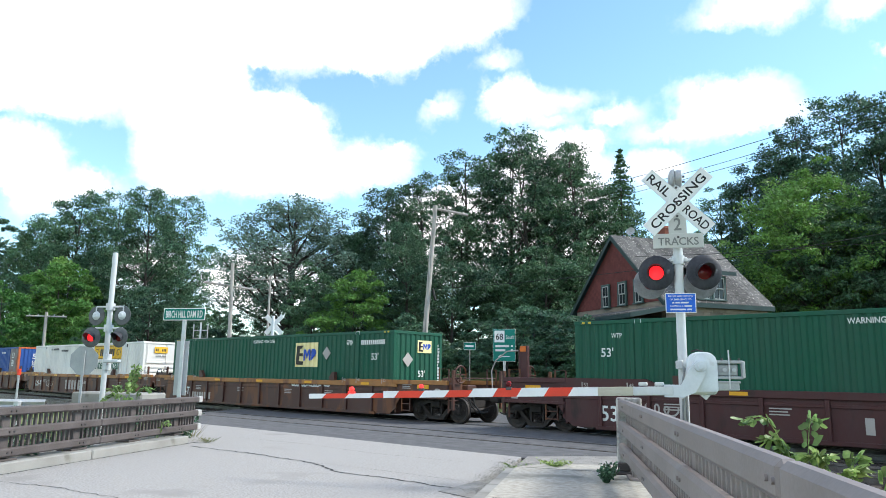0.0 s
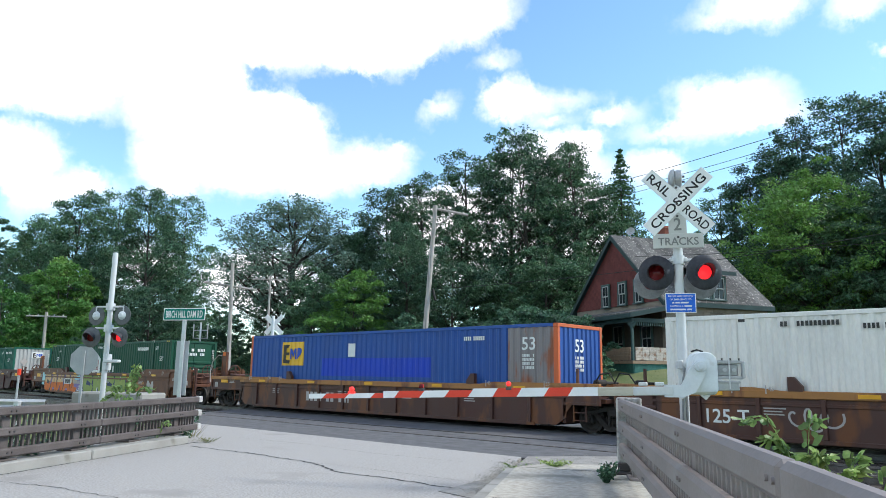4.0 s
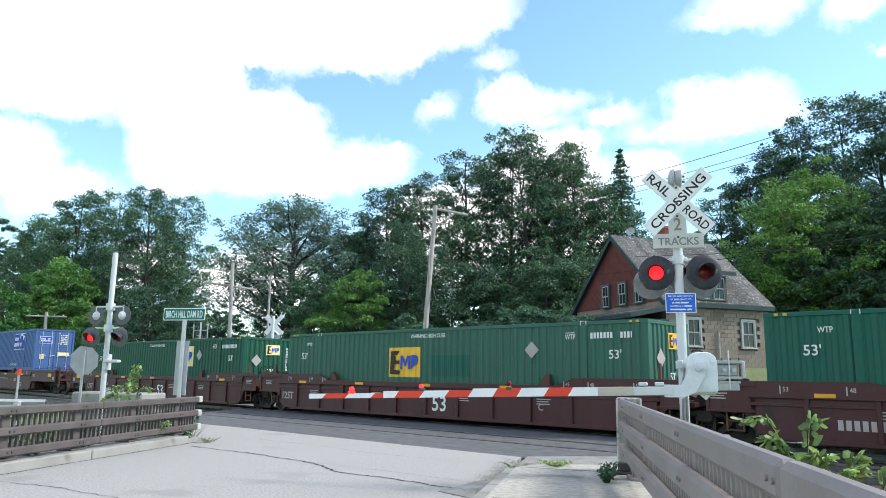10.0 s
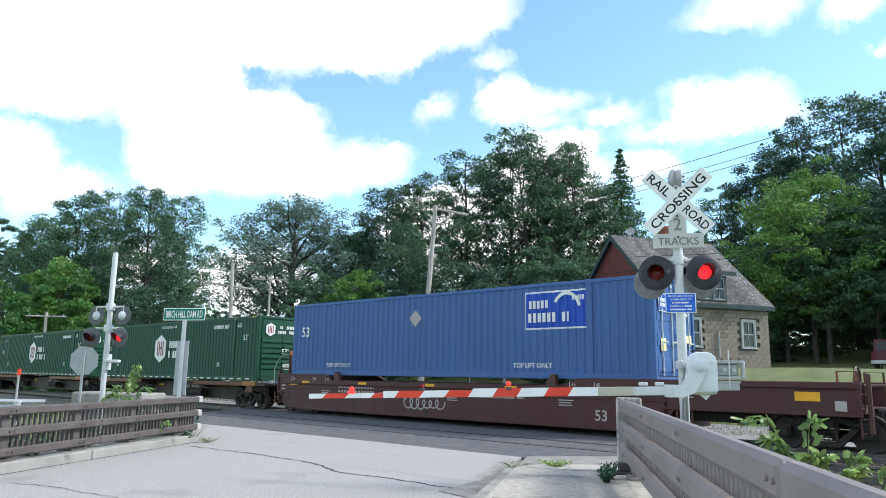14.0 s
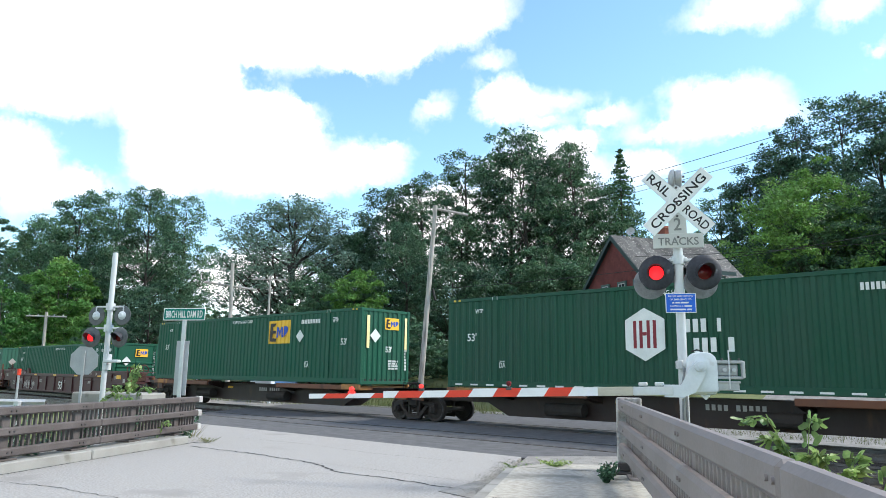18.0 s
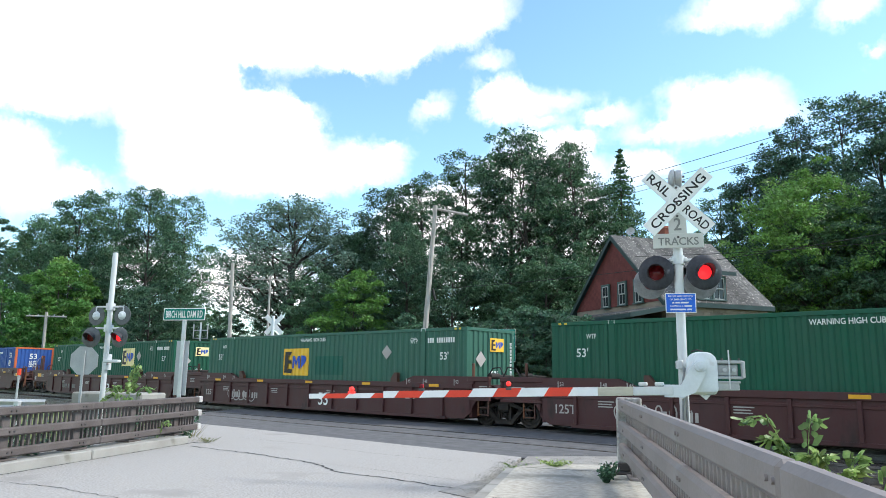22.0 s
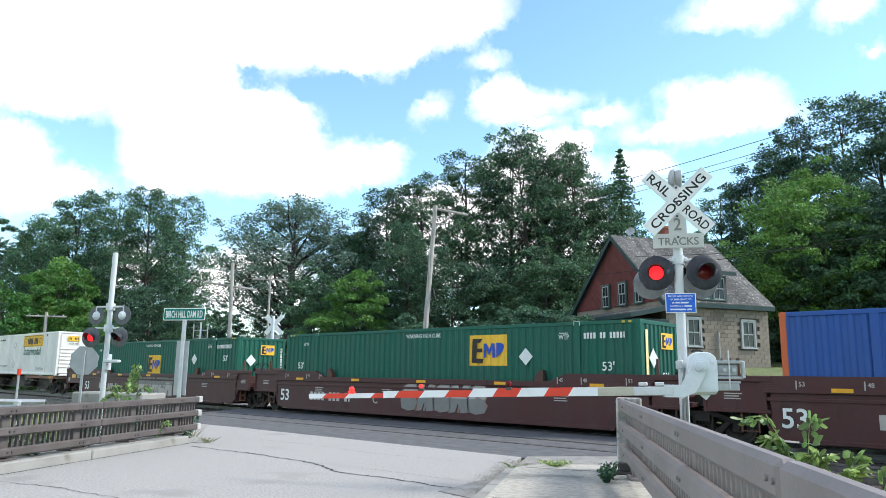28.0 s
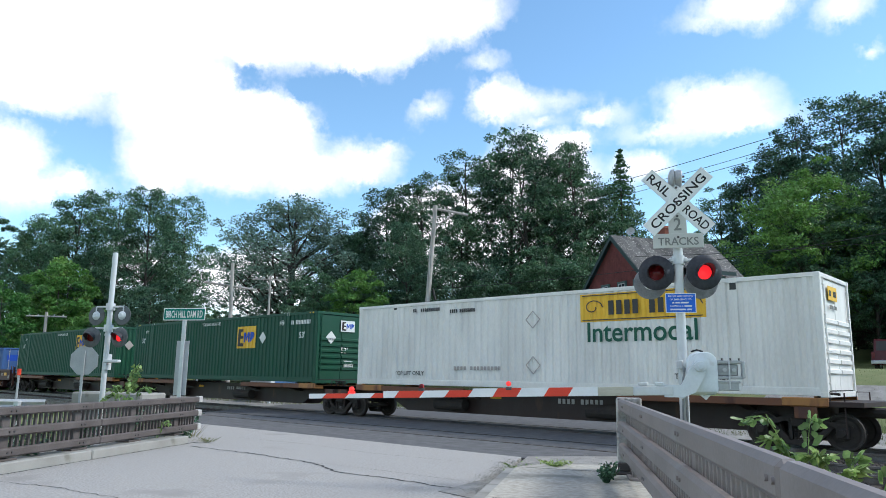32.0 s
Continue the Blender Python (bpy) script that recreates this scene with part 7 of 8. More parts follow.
# dormer on the long side
dm = part("dormer", Build().box((1.75, -0.05, EZ - 0.1), (3.75, 3.0, EZ + 1.3)), RED_SHINGLE, house, "red dormer with paired windows")
part("dormer_roof", Build().prism([(-0.35, EZ + 1.38), (-0.35, EZ + 1.5), (3.0, EZ + 2.74), (3.0, EZ + 2.60)], 1.5, 4.05, axis=0), ROOFING, house)
part("dormer_edge", Build().prism([(-0.38, EZ + 1.28), (-0.38, EZ + 1.40), (2.9, EZ + 2.62), (2.9, EZ + 2.48)], 4.05, 4.1, axis=0).box((1.5, -0.42, EZ + 1.28), (4.1, -0.35, EZ + 1.46)), TRIM_GREEN, house)
for x in (2.3, 3.2):
    sash(house, 0.66, 1.1, pose(x, -0.11, EZ + 0.05), TEAL)
part("drain_pipe", Build().path([(3.05, -0.1, 1.9), (3.05, -0.1, 0.6)], 0.05, 8), FRAME_WHITE, house, "white pipe stub on the wall")
part("meter_box", Build().box((0.25, -0.12, 1.2), (0.5, -0.02, 1.6), 0.02), FRAME_WHITE, house)
part("gutter_elbow", Build().path([(-0.5, GW + 0.5, EZ - 0.45), (-0.7, GW + 0.7, EZ - 0.5), (-0.5, GW + 0.4, EZ - 1.1)], 0.06, 8), FRAME_WHITE, house)
# porch along the gable side
porch = part("porch_roof", Build().prism([(-2.35, 2.55), (-2.35, 2.68), (0.05, 3.15), (0.05, 3.0)], -0.45, 10.2, axis=1), ROOFING, house, "low porch roof")
part("porch_fascia", Build().box((-2.4, -0.5, 2.40), (-2.32, 10.2, 2.62), 0.01).prism([(-2.35, 2.42), (-2.35, 2.64), (0.0, 3.1), (0.0, 2.88)], -0.5, -0.44, axis=1), TRIM_GREEN, house)
part("porch_beam", Build().box((-2.15, -0.25, 2.22), (-2.0, 10.0, 2.42), 0.01).box((-2.0, -0.25, 2.22), (0.0, -0.13, 2.42), 0.01), TRIM_GREEN, house)
part("porch_floor", Build().box((-2.2, -0.3, 0.25), (0.0, 10.0, 0.40), 0.01), TANBOARD, house)
for y in (-0.15, 2.6, 5.0, 7.4, 9.8):
    part("porch_post", Build().box((-2.14, y - 0.06, 0.40), (-2.02, y + 0.06, 2.22), 0.015).prism([(y - 0.42, 2.22), (y - 0.06, 2.22), (y - 0.06, 1.9)], -2.11, -2.05, axis=0).prism([(y + 0.06, 2.22), (y + 0.42, 2.22), (y + 0.06, 1.9)], -2.11, -2.05, axis=0), TEAL, house, "teal porch post with brackets")
for i in range(16):
    part("spindle", Build().box((-1.98 + i * 0.125, -0.22, 2.06), (-1.93 + i * 0.125, -0.17, 2.22)), TEAL, house)
for k in range(5):
    for j in range(5):
        part("porch_board", Build().box((-1.98 + j * 0.39, -0.24, 0.42 + k * 0.125), (-1.60 + j * 0.39, -0.17 - 0.01 * (k % 2), 0.54 + k * 0.125), 0.006), SHABBY, house)
    part("porch_board", Build().box((-2.13, 0.0, 0.42 + k * 0.125), (-2.07, 9.8, 0.54 + k * 0.125), 0.006), TANBOARD, house)
part("porch_skirt", Build().box((-2.12, -0.22, -0.5), (-2.06, 10.0, 0.25)).box((-2.06, -0.24, -0.5), (0.0, -0.18, 0.25)), mat("teal_lattice", (0.05, 0.16, 0.13), (0.03, 0.10, 0.085), rough=0.7, scale=6), house, "teal boards below the porch")
# a dark sheet before the block wall paints the shade of the recess
part("porch_back", Build().box((-0.03, 0.3, 0.4), (-0.01, 9.9, 2.95)), PORCH_SHADE, house, "dark wall inside the porch")
for y, w, z, h in ((1.5, 0.8, 0.95, 1.25), (4.0, 0.85, 0.42, 1.9), (6.3, 0.8, 0.95, 1.25)):
    sash(house, w, h, pose(-0.06, y, z, 0, 0, -90), TEAL)

# parked vehicle on the drive
car = thing("parked_car", "dark maroon boxy estate car parked on the lawn", "car", pose(-8.3, 47.9, ground_z(-8.3, 47.9), 0, 0, 86))
CAR_RED = mat("dark_maroon_car_paint", (0.075, 0.012, 0.018), (0.06, 0.01, 0.015), rough=0.25, bump=0)
part("body", Build().prism([(-2.3, 0.35), (-2.34, 0.6), (-2.28, 1.08), (0.9, 1.1), (2.2, 0.98), (2.35, 0.6), (2.3, 0.35)], -0.92, 0.92, axis=1), CAR_RED, car)
part("cabin", Build().prism([(-2.26, 1.08), (-2.08, 1.72), (-1.9, 1.78), (0.0, 1.78), (0.85, 1.1)], -0.80, 0.80, axis=1), CAR_RED, car)
part("rear_window", Build().prism([(-2.262, 1.14), (-2.11, 1.66), (-2.09, 1.66), (-2.24, 1.14)], -0.66, 0.66, axis=1), GLASS, car)
for y in (-0.81, 0.795):
    part("side_window", Build().prism([(-1.95, 1.14), (-1.85, 1.66), (-0.05, 1.68), (0.6, 1.14)], y, y + 0.015, axis=1), GLASS, car)
for x in (-1.45, 1.45):
    for y in (-0.93, 0.71):
        w = part("wheel", Build().tube((x, y, 0.33), (x, y + 0.22, 0.33), 0.33, n=18), CABLE, car)
        part("rim", Build().tube((x, y - 0.01, 0.33), (x, y + 0.23, 0.33), 0.19, n=14), ALU, w)
for y in (-0.9, 0.72):
    part("tail_lamp", Build().box((-2.36, y, 0.72), (-2.29, y + 0.18, 1.04), 0.015), mat("orange_red_tail_lamp", (0.55, 0.10, 0.03), rough=0.2, bump=0) if y < 0 else RED_DARK, car)
part("bumper", Build().box((-2.46, -0.92, 0.40), (-2.30, 0.92, 0.60), 0.03), ALU, car)
part("number_plate", Build().box((-2.35, -0.16, 0.66), (-2.325, 0.16, 0.80)), WHITE, car)


def drive_z(x, y):
    return ground_z(x, y) + 0.03


sheet("gravel_drive", [-9.5 + 0.5 * i for i in range(60)], [28.0 + 0.4 * i for i in range(6)], drive_z, GRAVEL, "pale gravel drive beside the lawn", "drive")
sheet("lawn", [-30 + 0.8 * i for i in range(50)], [26.0 + 0.6 * i for i in range(2)] + [27.2 + 0.7 * i for i in range(39)], lambda x, y: ground_z(x, y) + 0.012, LAWN, "mown lawn round the house", "lawn")


# ---- plants ----
def leaf_mesh(name, centres, normals_bias, size, rng, material, flat=0.35, corners=4):
    """Three- or four-cornered leaves, one per centre, turned at random; one mesh."""
    n = len(centres)
    a = rng.normal(size=(n, 3))
    a /= np.linalg.norm(a, axis=1)[:, None]
    b = np.cross(a, rng.normal(size=(n, 3)) * (1, 1, flat) + np.array(normals_bias))
    b /= np.linalg.norm(b, axis=1)[:, None] + 1e-9
    s = size * rng.uniform(0.55, 1.3, (n, 1))
    w = s * rng.uniform(0.45, 0.7, (n, 1))
    mid = centres + a * s * 0.25
    v = np.stack([centres - a * s, mid + b * w, centres + a * s, mid - b * w] if corners == 4 else [centres - a * s, mid + a * s * 0.4 + b * w, mid + a * s * 0.4 - b * w], 1).reshape(-1, 3)
    me = bpy.data.meshes.new(name)
    me.vertices.add(corners * n)
    me.vertices.foreach_set("co", v.astype(np.float32).ravel())
    me.loops.add(corners * n)
    me.loops.foreach_set("vertex_index", np.arange(corners * n, dtype=np.int32))
    me.polygons.add(n)
    me.polygons.foreach_set("loop_start", np.arange(0, corners * n, corners, dtype=np.int32))
    me.materials.append(material)
    me.update(calc_edges=True)
    return me


def tree_shape(seed, height, radius, low, material, leaves, size, limbs=26, sprays=8, puff=0.15, flat=0.42, stout=0.014, spread=0.30):
    """A trunk, limbs that arch out to the crown's edge, twigs from them, and a flat spray of leaves on each twig. low: where the crown begins, as a share of the height."""
    rng = np.random.default_rng(seed)
    t = Build()
    lean = rng.normal(0, 0.02, 2) * height
    r0 = stout * height

    def axis(k):
        return Vector((lean[0] * k * k, lean[1] * k * k, k * height))

    steps = (-0.03, 0.12, 0.3, 0.5, 0.72, 0.94)
    for a, b in zip(steps, steps[1:]):
        t.tube(axis(a), axis(b), r0 * (1.05 - a), r0 * (1.05 - b), n=8, caps=False)
    lobes = [(rng.uniform(0, 2 * math.pi), rng.uniform(0.3, 0.9)) for _ in range(5)]
    pos = []
    per = leaves // (limbs * sprays)
    for i in range(limbs):
        k = (i + rng.uniform(0.1, 0.9)) / limbs
        env = math.sin(math.pi * min(0.99, 0.14 + 0.86 * k) ** 0.8) ** 0.6
        ang = i * 2.4 + rng.normal(0, 0.35)
        out = radius * env * (0.75 + 0.25 * max(math.cos(ang - l) * w for l, w in lobes)) * rng.uniform(0.7, 1.08)
        zt = height * (low + (1 - low) * k) * rng.uniform(0.96, 1.0)
        d = Vector((math.cos(ang), math.sin(ang), 0))
        side = Vector((-d.y, d.x, 0))
        base = axis(max(0.55 * low + 0.04, (zt - 0.75 * out) / height * rng.uniform(0.9, 1.0)))
        tip = axis(zt / height) + d * out
        bend = base.lerp(tip, 0.5) + Vector((0, 0, 0.12 * out * rng.normal(0.2, 1))) + side * rng.normal(0, 0.12 * out)

        def on_limb(u):
            return base.lerp(bend, u).lerp(bend.lerp(tip, u), u)

        cuts = [on_limb(u) for u in (0, 0.25, 0.5, 0.75, 1.0)]
        rb = r0 * (0.20 + 0.22 * (1 - k))
        for m, (p, q) in enumerate(zip(cuts, cuts[1:])):
            t.tube(p, q, rb * (1 - 0.22 * m), rb * (0.78 - 0.22 * m), n=5, caps=False)
        for j in range(sprays):
            u = 0.30 + 0.72 * (j + rng.uniform(0.2, 0.8)) / sprays
            p = on_limb(min(u, 1.0))
            reach = radius * spread * (1.15 - 0.5 * u)
            c = p + side * (reach * rng.uniform(0.25, 1.0) * (1 if j % 2 else -1)) + d * (0.2 * reach) + Vector((0, 0, reach * rng.normal(0.12, 0.45)))
            t.tube(p, c, rb * 0.28, rb * 0.07, n=3, caps=False)
            r = radius * puff * rng.uniform(0.6, 1.3)
            q = rng.normal(size=(per, 3))
            q *= r * rng.uniform(0, 1, (per, 1)) ** 0.45 / np.linalg.norm(q, axis=1)[:, None]
            q[:, 2] *= flat
            q[:, 2] -= 0.25 * (q[:, 0] ** 2 + q[:, 1] ** 2) / max(r, 0.1)
            pos.append(np.array(c) + q)
    crown = leaf_mesh("crown", np.concatenate(pos), (0, 0, 0.9), size, rng, material, corners=3)
    return t.mesh("trunk", BARK, smooth=True), crown


def spruce_shape(seed, height, radius):
    rng = np.random.default_rng(seed)
    t = Build().tube((0, 0, -0.5), (0, 0, height * 0.98), 0.012 * height, 0.01, n=8)
    pos = []
    for k in np.linspace(0.06, 0.995, 40):
        for _ in range(8):
            a = rng.uniform(0, 6.283)
            r = radius * (1 - k) ** 0.78 * rng.uniform(0.5, 1.2)
            s = np.linspace(0.1, 1, 22)[:, None]
            p = np.hstack([s * r * math.cos(a), s * r * math.sin(a), k * height - 0.22 * r * s + 0.05 * rng.normal(size=(22, 1))])
            pos.append(p + rng.normal(0, 0.07, (22, 3)))
    return t.mesh("trunk", BARK), leaf_mesh("crown", np.concatenate(pos), (0, 0, 0.5), 0.13, rng, NEEDLE)


SHAPES = {}
for key, args in dict(
        broad=(11, 18, 5.6, 0.16, LEAF, 40000, 0.115, 34, 9, 0.17, 0.5), broad_dark=(12, 19, 5.5, 0.14, LEAF_DARK, 40000, 0.115, 34, 9, 0.17, 0.5), tall=(13, 20, 5.0, 0.30, LEAF_DARK, 25000, 0.110, 28, 8, 0.16, 0.5),
        grey=(14, 17, 7.0, 0.42, LEAF_GREY, 34000, 0.118, 40, 9, 0.13, 0.7, 0.026, 0.22), bright=(15, 13, 5.4, 0.36, LEAF_BRIGHT, 38000, 0.11, 30, 9, 0.17, 0.5), airy=(16, 17, 5.2, 0.22, LEAF, 23000, 0.110, 28, 8, 0.16, 0.5),
        edge=(23, 12, 4.6, 0.34, LEAF_DARK, 24000, 0.105, 22, 8), low=(17, 8, 4.0, 0.03, LEAF, 22000, 0.10, 22, 7), low_dark=(18, 8, 4.2, 0.02, LEAF_DARK, 22000, 0.10, 22, 7),
        low_bright=(19, 7, 3.6, 0.03, LEAF_BRIGHT, 20000, 0.10, 20, 7), back=(21, 13, 5.5, 0.02, LEAF_DARK, 11000, 0.22, 20, 6), bush=(22, 3, 1.9, 0.02, LEAF, 8000, 0.075, 14, 6)).items():
    SHAPES[key] = (args[1], *tree_shape(*args))
SHAPES["spruce"] = (22, *spruce_shape(20, 22, 5.2))
TREE_WORDS = dict(broad="broad leafy green maple tree at the wood's edge", broad_dark="dense dark green broadleaf tree at the wood's edge", tall="tall dark green broadleaf tree with sky gaps",
                  grey="greyish green tree with an open branching crown", bright="sunlit bright green round-crowned tree", airy="thin-leaved green tree with sky showing through",
                  low="low leafy green tree in the undergrowth", edge="slender broadleaf tree with bare grey trunk at the lawn's edge", low_dark="low dark green bushy tree in the undergrowth", low_bright="low bright green bushy tree", back="dark green tree deep in the wood", bush="leafy bush", spruce="narrow dark spruce tree")


def tree(kind, x, y, h, turn=0, wide=1.0):
    h0, trunk, crown = SHAPES[kind]
    t = thing("tree", TREE_WORDS[kind], "tree", group="trees of the wood")
    k = h / h0
    t.matrix_world = Matrix.LocRotScale((x, y, ground_z(x, y)), Euler((0, 0, radians(turn))), (k * wide, k * wide, k))
    part("trunk", trunk, None, t)
    part("crown", crown, None, t)
    return t


LEFT = [("low", -95.8, 27.6, 17.2), ("broad", -88, 28.1, 18.4), ("broad", -80.6, 29.4, 20.0), ("airy", -81.4, 34, 20.4), ("broad", -72.7, 33.9, 19.4), ("airy", -73.8, 38.3, 19.4),
        ("low_bright", -70, 20.2, 9.0), ("low_bright", -72, 25.2, 11.0), ("low_bright", -62.5, 24.6, 6.6), ("low_bright", -73.5, 26.8, 11.6), ("airy", -77.4, 40.0, 12.0), ("low_bright", -56.4, 23.6, 5.6), ("low", -62, 29.5, 8.5), ("broad_dark", -90, 36, 16),
        ("broad", -100, 34, 17), ("airy", -84, 42, 17), ("low", -60, 25.0, 6.0), ("low_bright", -76, 27, 9), ("low", -84, 25, 9), ("low", -92, 22, 9)]
MID = [("low_dark", -60.5, 33.6, 5.6), ("low_dark", -57.5, 34.8, 5.4), ("low", -54.0, 36.0, 5.6), ("airy", -37.6, 50.0, 21.8), ("airy", -48.2, 39.6, 12.0), ("broad_dark", -46.3, 39.6, 13.0), ("broad", -45.3, 42.6, 16.6), ("broad_dark", -49.8, 44.5, 13.5), ("tall", -41.4, 43.5, 17.6),
       ("tall", -40.1, 47.3, 20.8), ("tall", -34.8, 49.4, 20.9), ("broad_dark", -35.2, 54.5, 21.5), ("tall", -31.6, 52.4, 20.0), ("broad", -31.6, 56.5, 17.0),
       ("low", -43.5, 33.2, 8.2), ("low_bright", -38.6, 33.0, 7.6), ("broad", -37.4, 37.2, 11.5), ("low_dark", -33.6, 37.9, 9.2), ("low_dark", -31.5, 41.7, 8.0), ("low_dark", -29.6, 43.6, 9.4), ("low_dark", -28.2, 47.8, 10)]
# the dark-leaved kinds here put the wood's shade into the leaf colour
RIGHT = [("airy", -25.2, 66.3, 15.5), ("broad_dark", -22.4, 66.2, 17.0), ("broad_dark", -19.8, 65.9, 18.0), ("tall", -17.4, 68.1, 21), ("airy", -14.5, 68, 21.4), ("airy", -11.8, 67.7, 21.6), ("tall", -8.5, 69.3, 22),
         ("bright", -14.5, 54.4, 13.2), ("broad_dark", -11.6, 58.8, 13.0), ("broad_dark", -9.4, 58.1, 11.5), ("low_dark", -17.6, 57.4, 9), ("edge", -13.4, 53.6, 11.0), ("edge", -10.6, 54.4, 10.5), ("edge", -16.4, 54.6, 10.0), ("edge", -8.4, 55.5, 11.5), ("low_dark", -14.0, 64.0, 6.0), ("low_dark", -8.0, 64.0, 6.0), ("low_dark", -19.0, 62.0, 6.0), ("low_dark", -7.7, 54.4, 8.2), ("broad_dark", -5, 62, 18),
         ("low_dark", -5.0, 56.5, 8), ("broad_dark", -3, 56, 15), ("low_dark", -20, 54, 8.5)]
rng = random.Random(2)
for row in (LEFT, MID, RIGHT):
    for kind, x, y, h in row:
        tree(kind, x, y, h, rng.uniform(0, 360), rng.uniform(0.92, 1.12))
tree("grey", -49.6, 35.5, 15.3, 40, 1.32)
tree("spruce", -28.4, 53.3, 18.6, 20, 1.15)
tree("spruce", -29.8, 74.4, 14, 90)
for i in range(22):
    x = -120 + i * 6.2 + rng.uniform(-2, 2)
    y = 62 + rng.uniform(-3, 8) + (0 if x < -50 else 14)
    tree("back", x, y, 6.0 if -104 < x < -84 else 4.5 if -68 < x < -48 else rng.uniform(9, 12) if x < -60 else rng.uniform(11, 15), rng.uniform(0, 360), 1.2)
for x, y, h in ((-18.3, 29.6, 3.1), (-20.0, 30.2, 3.2), (-21.6, 31.4, 3.3), (-23.2, 33.0, 3.4), (-25.0, 34.6, 3.4), (-19.4, 28.6, 2.0), (-17.4, 28.9, 2.2)):
    b = tree("bush", x, y, h, rng.uniform(0, 360), 1.25)
    b.name = "bush"
    tagged(b, "dense green bush beside the porch", "bush", "bushes by the porch")
for i in range(9):
    x, y = -44 + i * 2.6, 30.5 + rng.uniform(-1, 1.5)
    b = tree("bush", x, y, rng.uniform(2.2, 3.8), rng.uniform(0, 360), 1.3)
    b.name = "bush"
    tagged(b, "leafy green bush on the bank behind the tracks", "bush", "bushes on the bank")


def blades(name, n, place, h, label, seed, material=BLADE):
    r = np.random.default_rng(seed)
    pts = np.array([place(r) for _ in range(n)])
    lean = r.normal(0, 0.35, (n, 2)) * h
    hh = h * r.uniform(0.4, 1.2, n)
    w = 0.006 + 0.12 * h * 0.12
    ang = r.uniform(0, 6.28, n)
    side = np.stack([np.cos(ang) * w, np.sin(ang) * w, np.zeros(n)], 1)
    top = pts + np.concatenate([lean, hh[:, None]], 1)
    v = np.stack([pts - side, pts + side, top], 1).reshape(-1, 3)
    me = bpy.data.meshes.new(name)
    me.from_pydata(v.tolist(), [], [(3 * i, 3 * i + 1, 3 * i + 2) for i in range(n)])
    me.materials.append(material)
    return tagged(new(name, me), label, "grass", kind="stuff")


def on_ground(x0, x1, y0, y1):
    def place(r):
        x, y = r.uniform(x0, x1), r.uniform(y0, y1)
        return x, y, ground_z(x, y) - 0.02
    return place


blades("tall_grass", 9000, on_ground(-45, -12, 24.2, 29), 0.45, "tall rough grass on the bank behind the tracks", 1)
blades("tall_grass", 5000, on_ground(-12, 4, 23.4, 27.4), 0.25, "rough grass beside the gravel drive", 2)
def behind_rail(r):
    y = r.uniform(0.5, 9.5)
    x = -16.2 + (9.12 - y) * 0.661 - 0.35 - 6 * r.uniform(0, 1) ** 1.5
    return x, y, ground_z(x, y) - 0.02


blades("tall_grass", 3500, behind_rail, 0.6, "tall weeds behind the weathered railing", 3)
blades("lawn_grass", 16000, on_ground(-20, 4, 27, 54), 0.10, "short lawn grass round the house", 4)


def weed(label, at, n, h, r, size, seed, material=LEAF_NEAR):
    rg = np.random.default_rng(seed)
    t = thing("weed", label, "weed", pose(*at), group="weeds in the paving")
    st, pos = Build(), []
    for _ in range(n):
        a, k = rg.uniform(0, 6.28), rg.uniform(0.2, 1)
        tip = Vector((r * k * math.cos(a), r * k * math.sin(a), h * rg.uniform(0.5, 1)))
        st.tube((0.1 * tip.x, 0.1 * tip.y, -0.02), tip, 0.004, 0.002, n=4)
        for s in np.linspace(0.25, 1, 7):
            pos.append(np.array(tip) * s + rg.normal(0, 0.012, 3))
    tagged(part("stalk", st, material, t), kind="stuff")
    tagged(part("foliage", leaf_mesh("foliage", np.array(pos), (0, 0, 1), size, rg, material), None, t), kind="stuff")


weed("clump of green weeds at the foot of the railing", (-5.2, 9.2, 0.2), 40, 0.22, 0.15, 0.028, 1, LEAF)
weed("clump of green weeds at the foot of the railing", (-5.05, 8.85, 0.2), 34, 0.20, 0.14, 0.026, 2, LEAF)
weed("low weeds at the end of the sidewalk", (-7.1, 9.75, 0.03), 34, 0.16, 0.35, 0.025, 3)
weed("low weeds at the end of the sidewalk", (-6.55, 9.85, 0.2), 30, 0.10, 0.4, 0.022, 4)
weed("dry weeds at the kerb end", (-15.25, 8.85, 0.02), 22, 0.10, 0.36, 0.016, 5, BLADE)
for k in range(7):
    x = -11.6 - 0.75 * k
    weed("leafy weeds behind the weathered railing", (x - 0.5, 9.12 - (x + 16.2) / 0.661, ground_z(x - 0.5, 9.12 - (x + 16.2) / 0.661)), 46, 0.95 + 0.15 * (k % 3), 0.6, 0.055, 20 + k, LEAF)


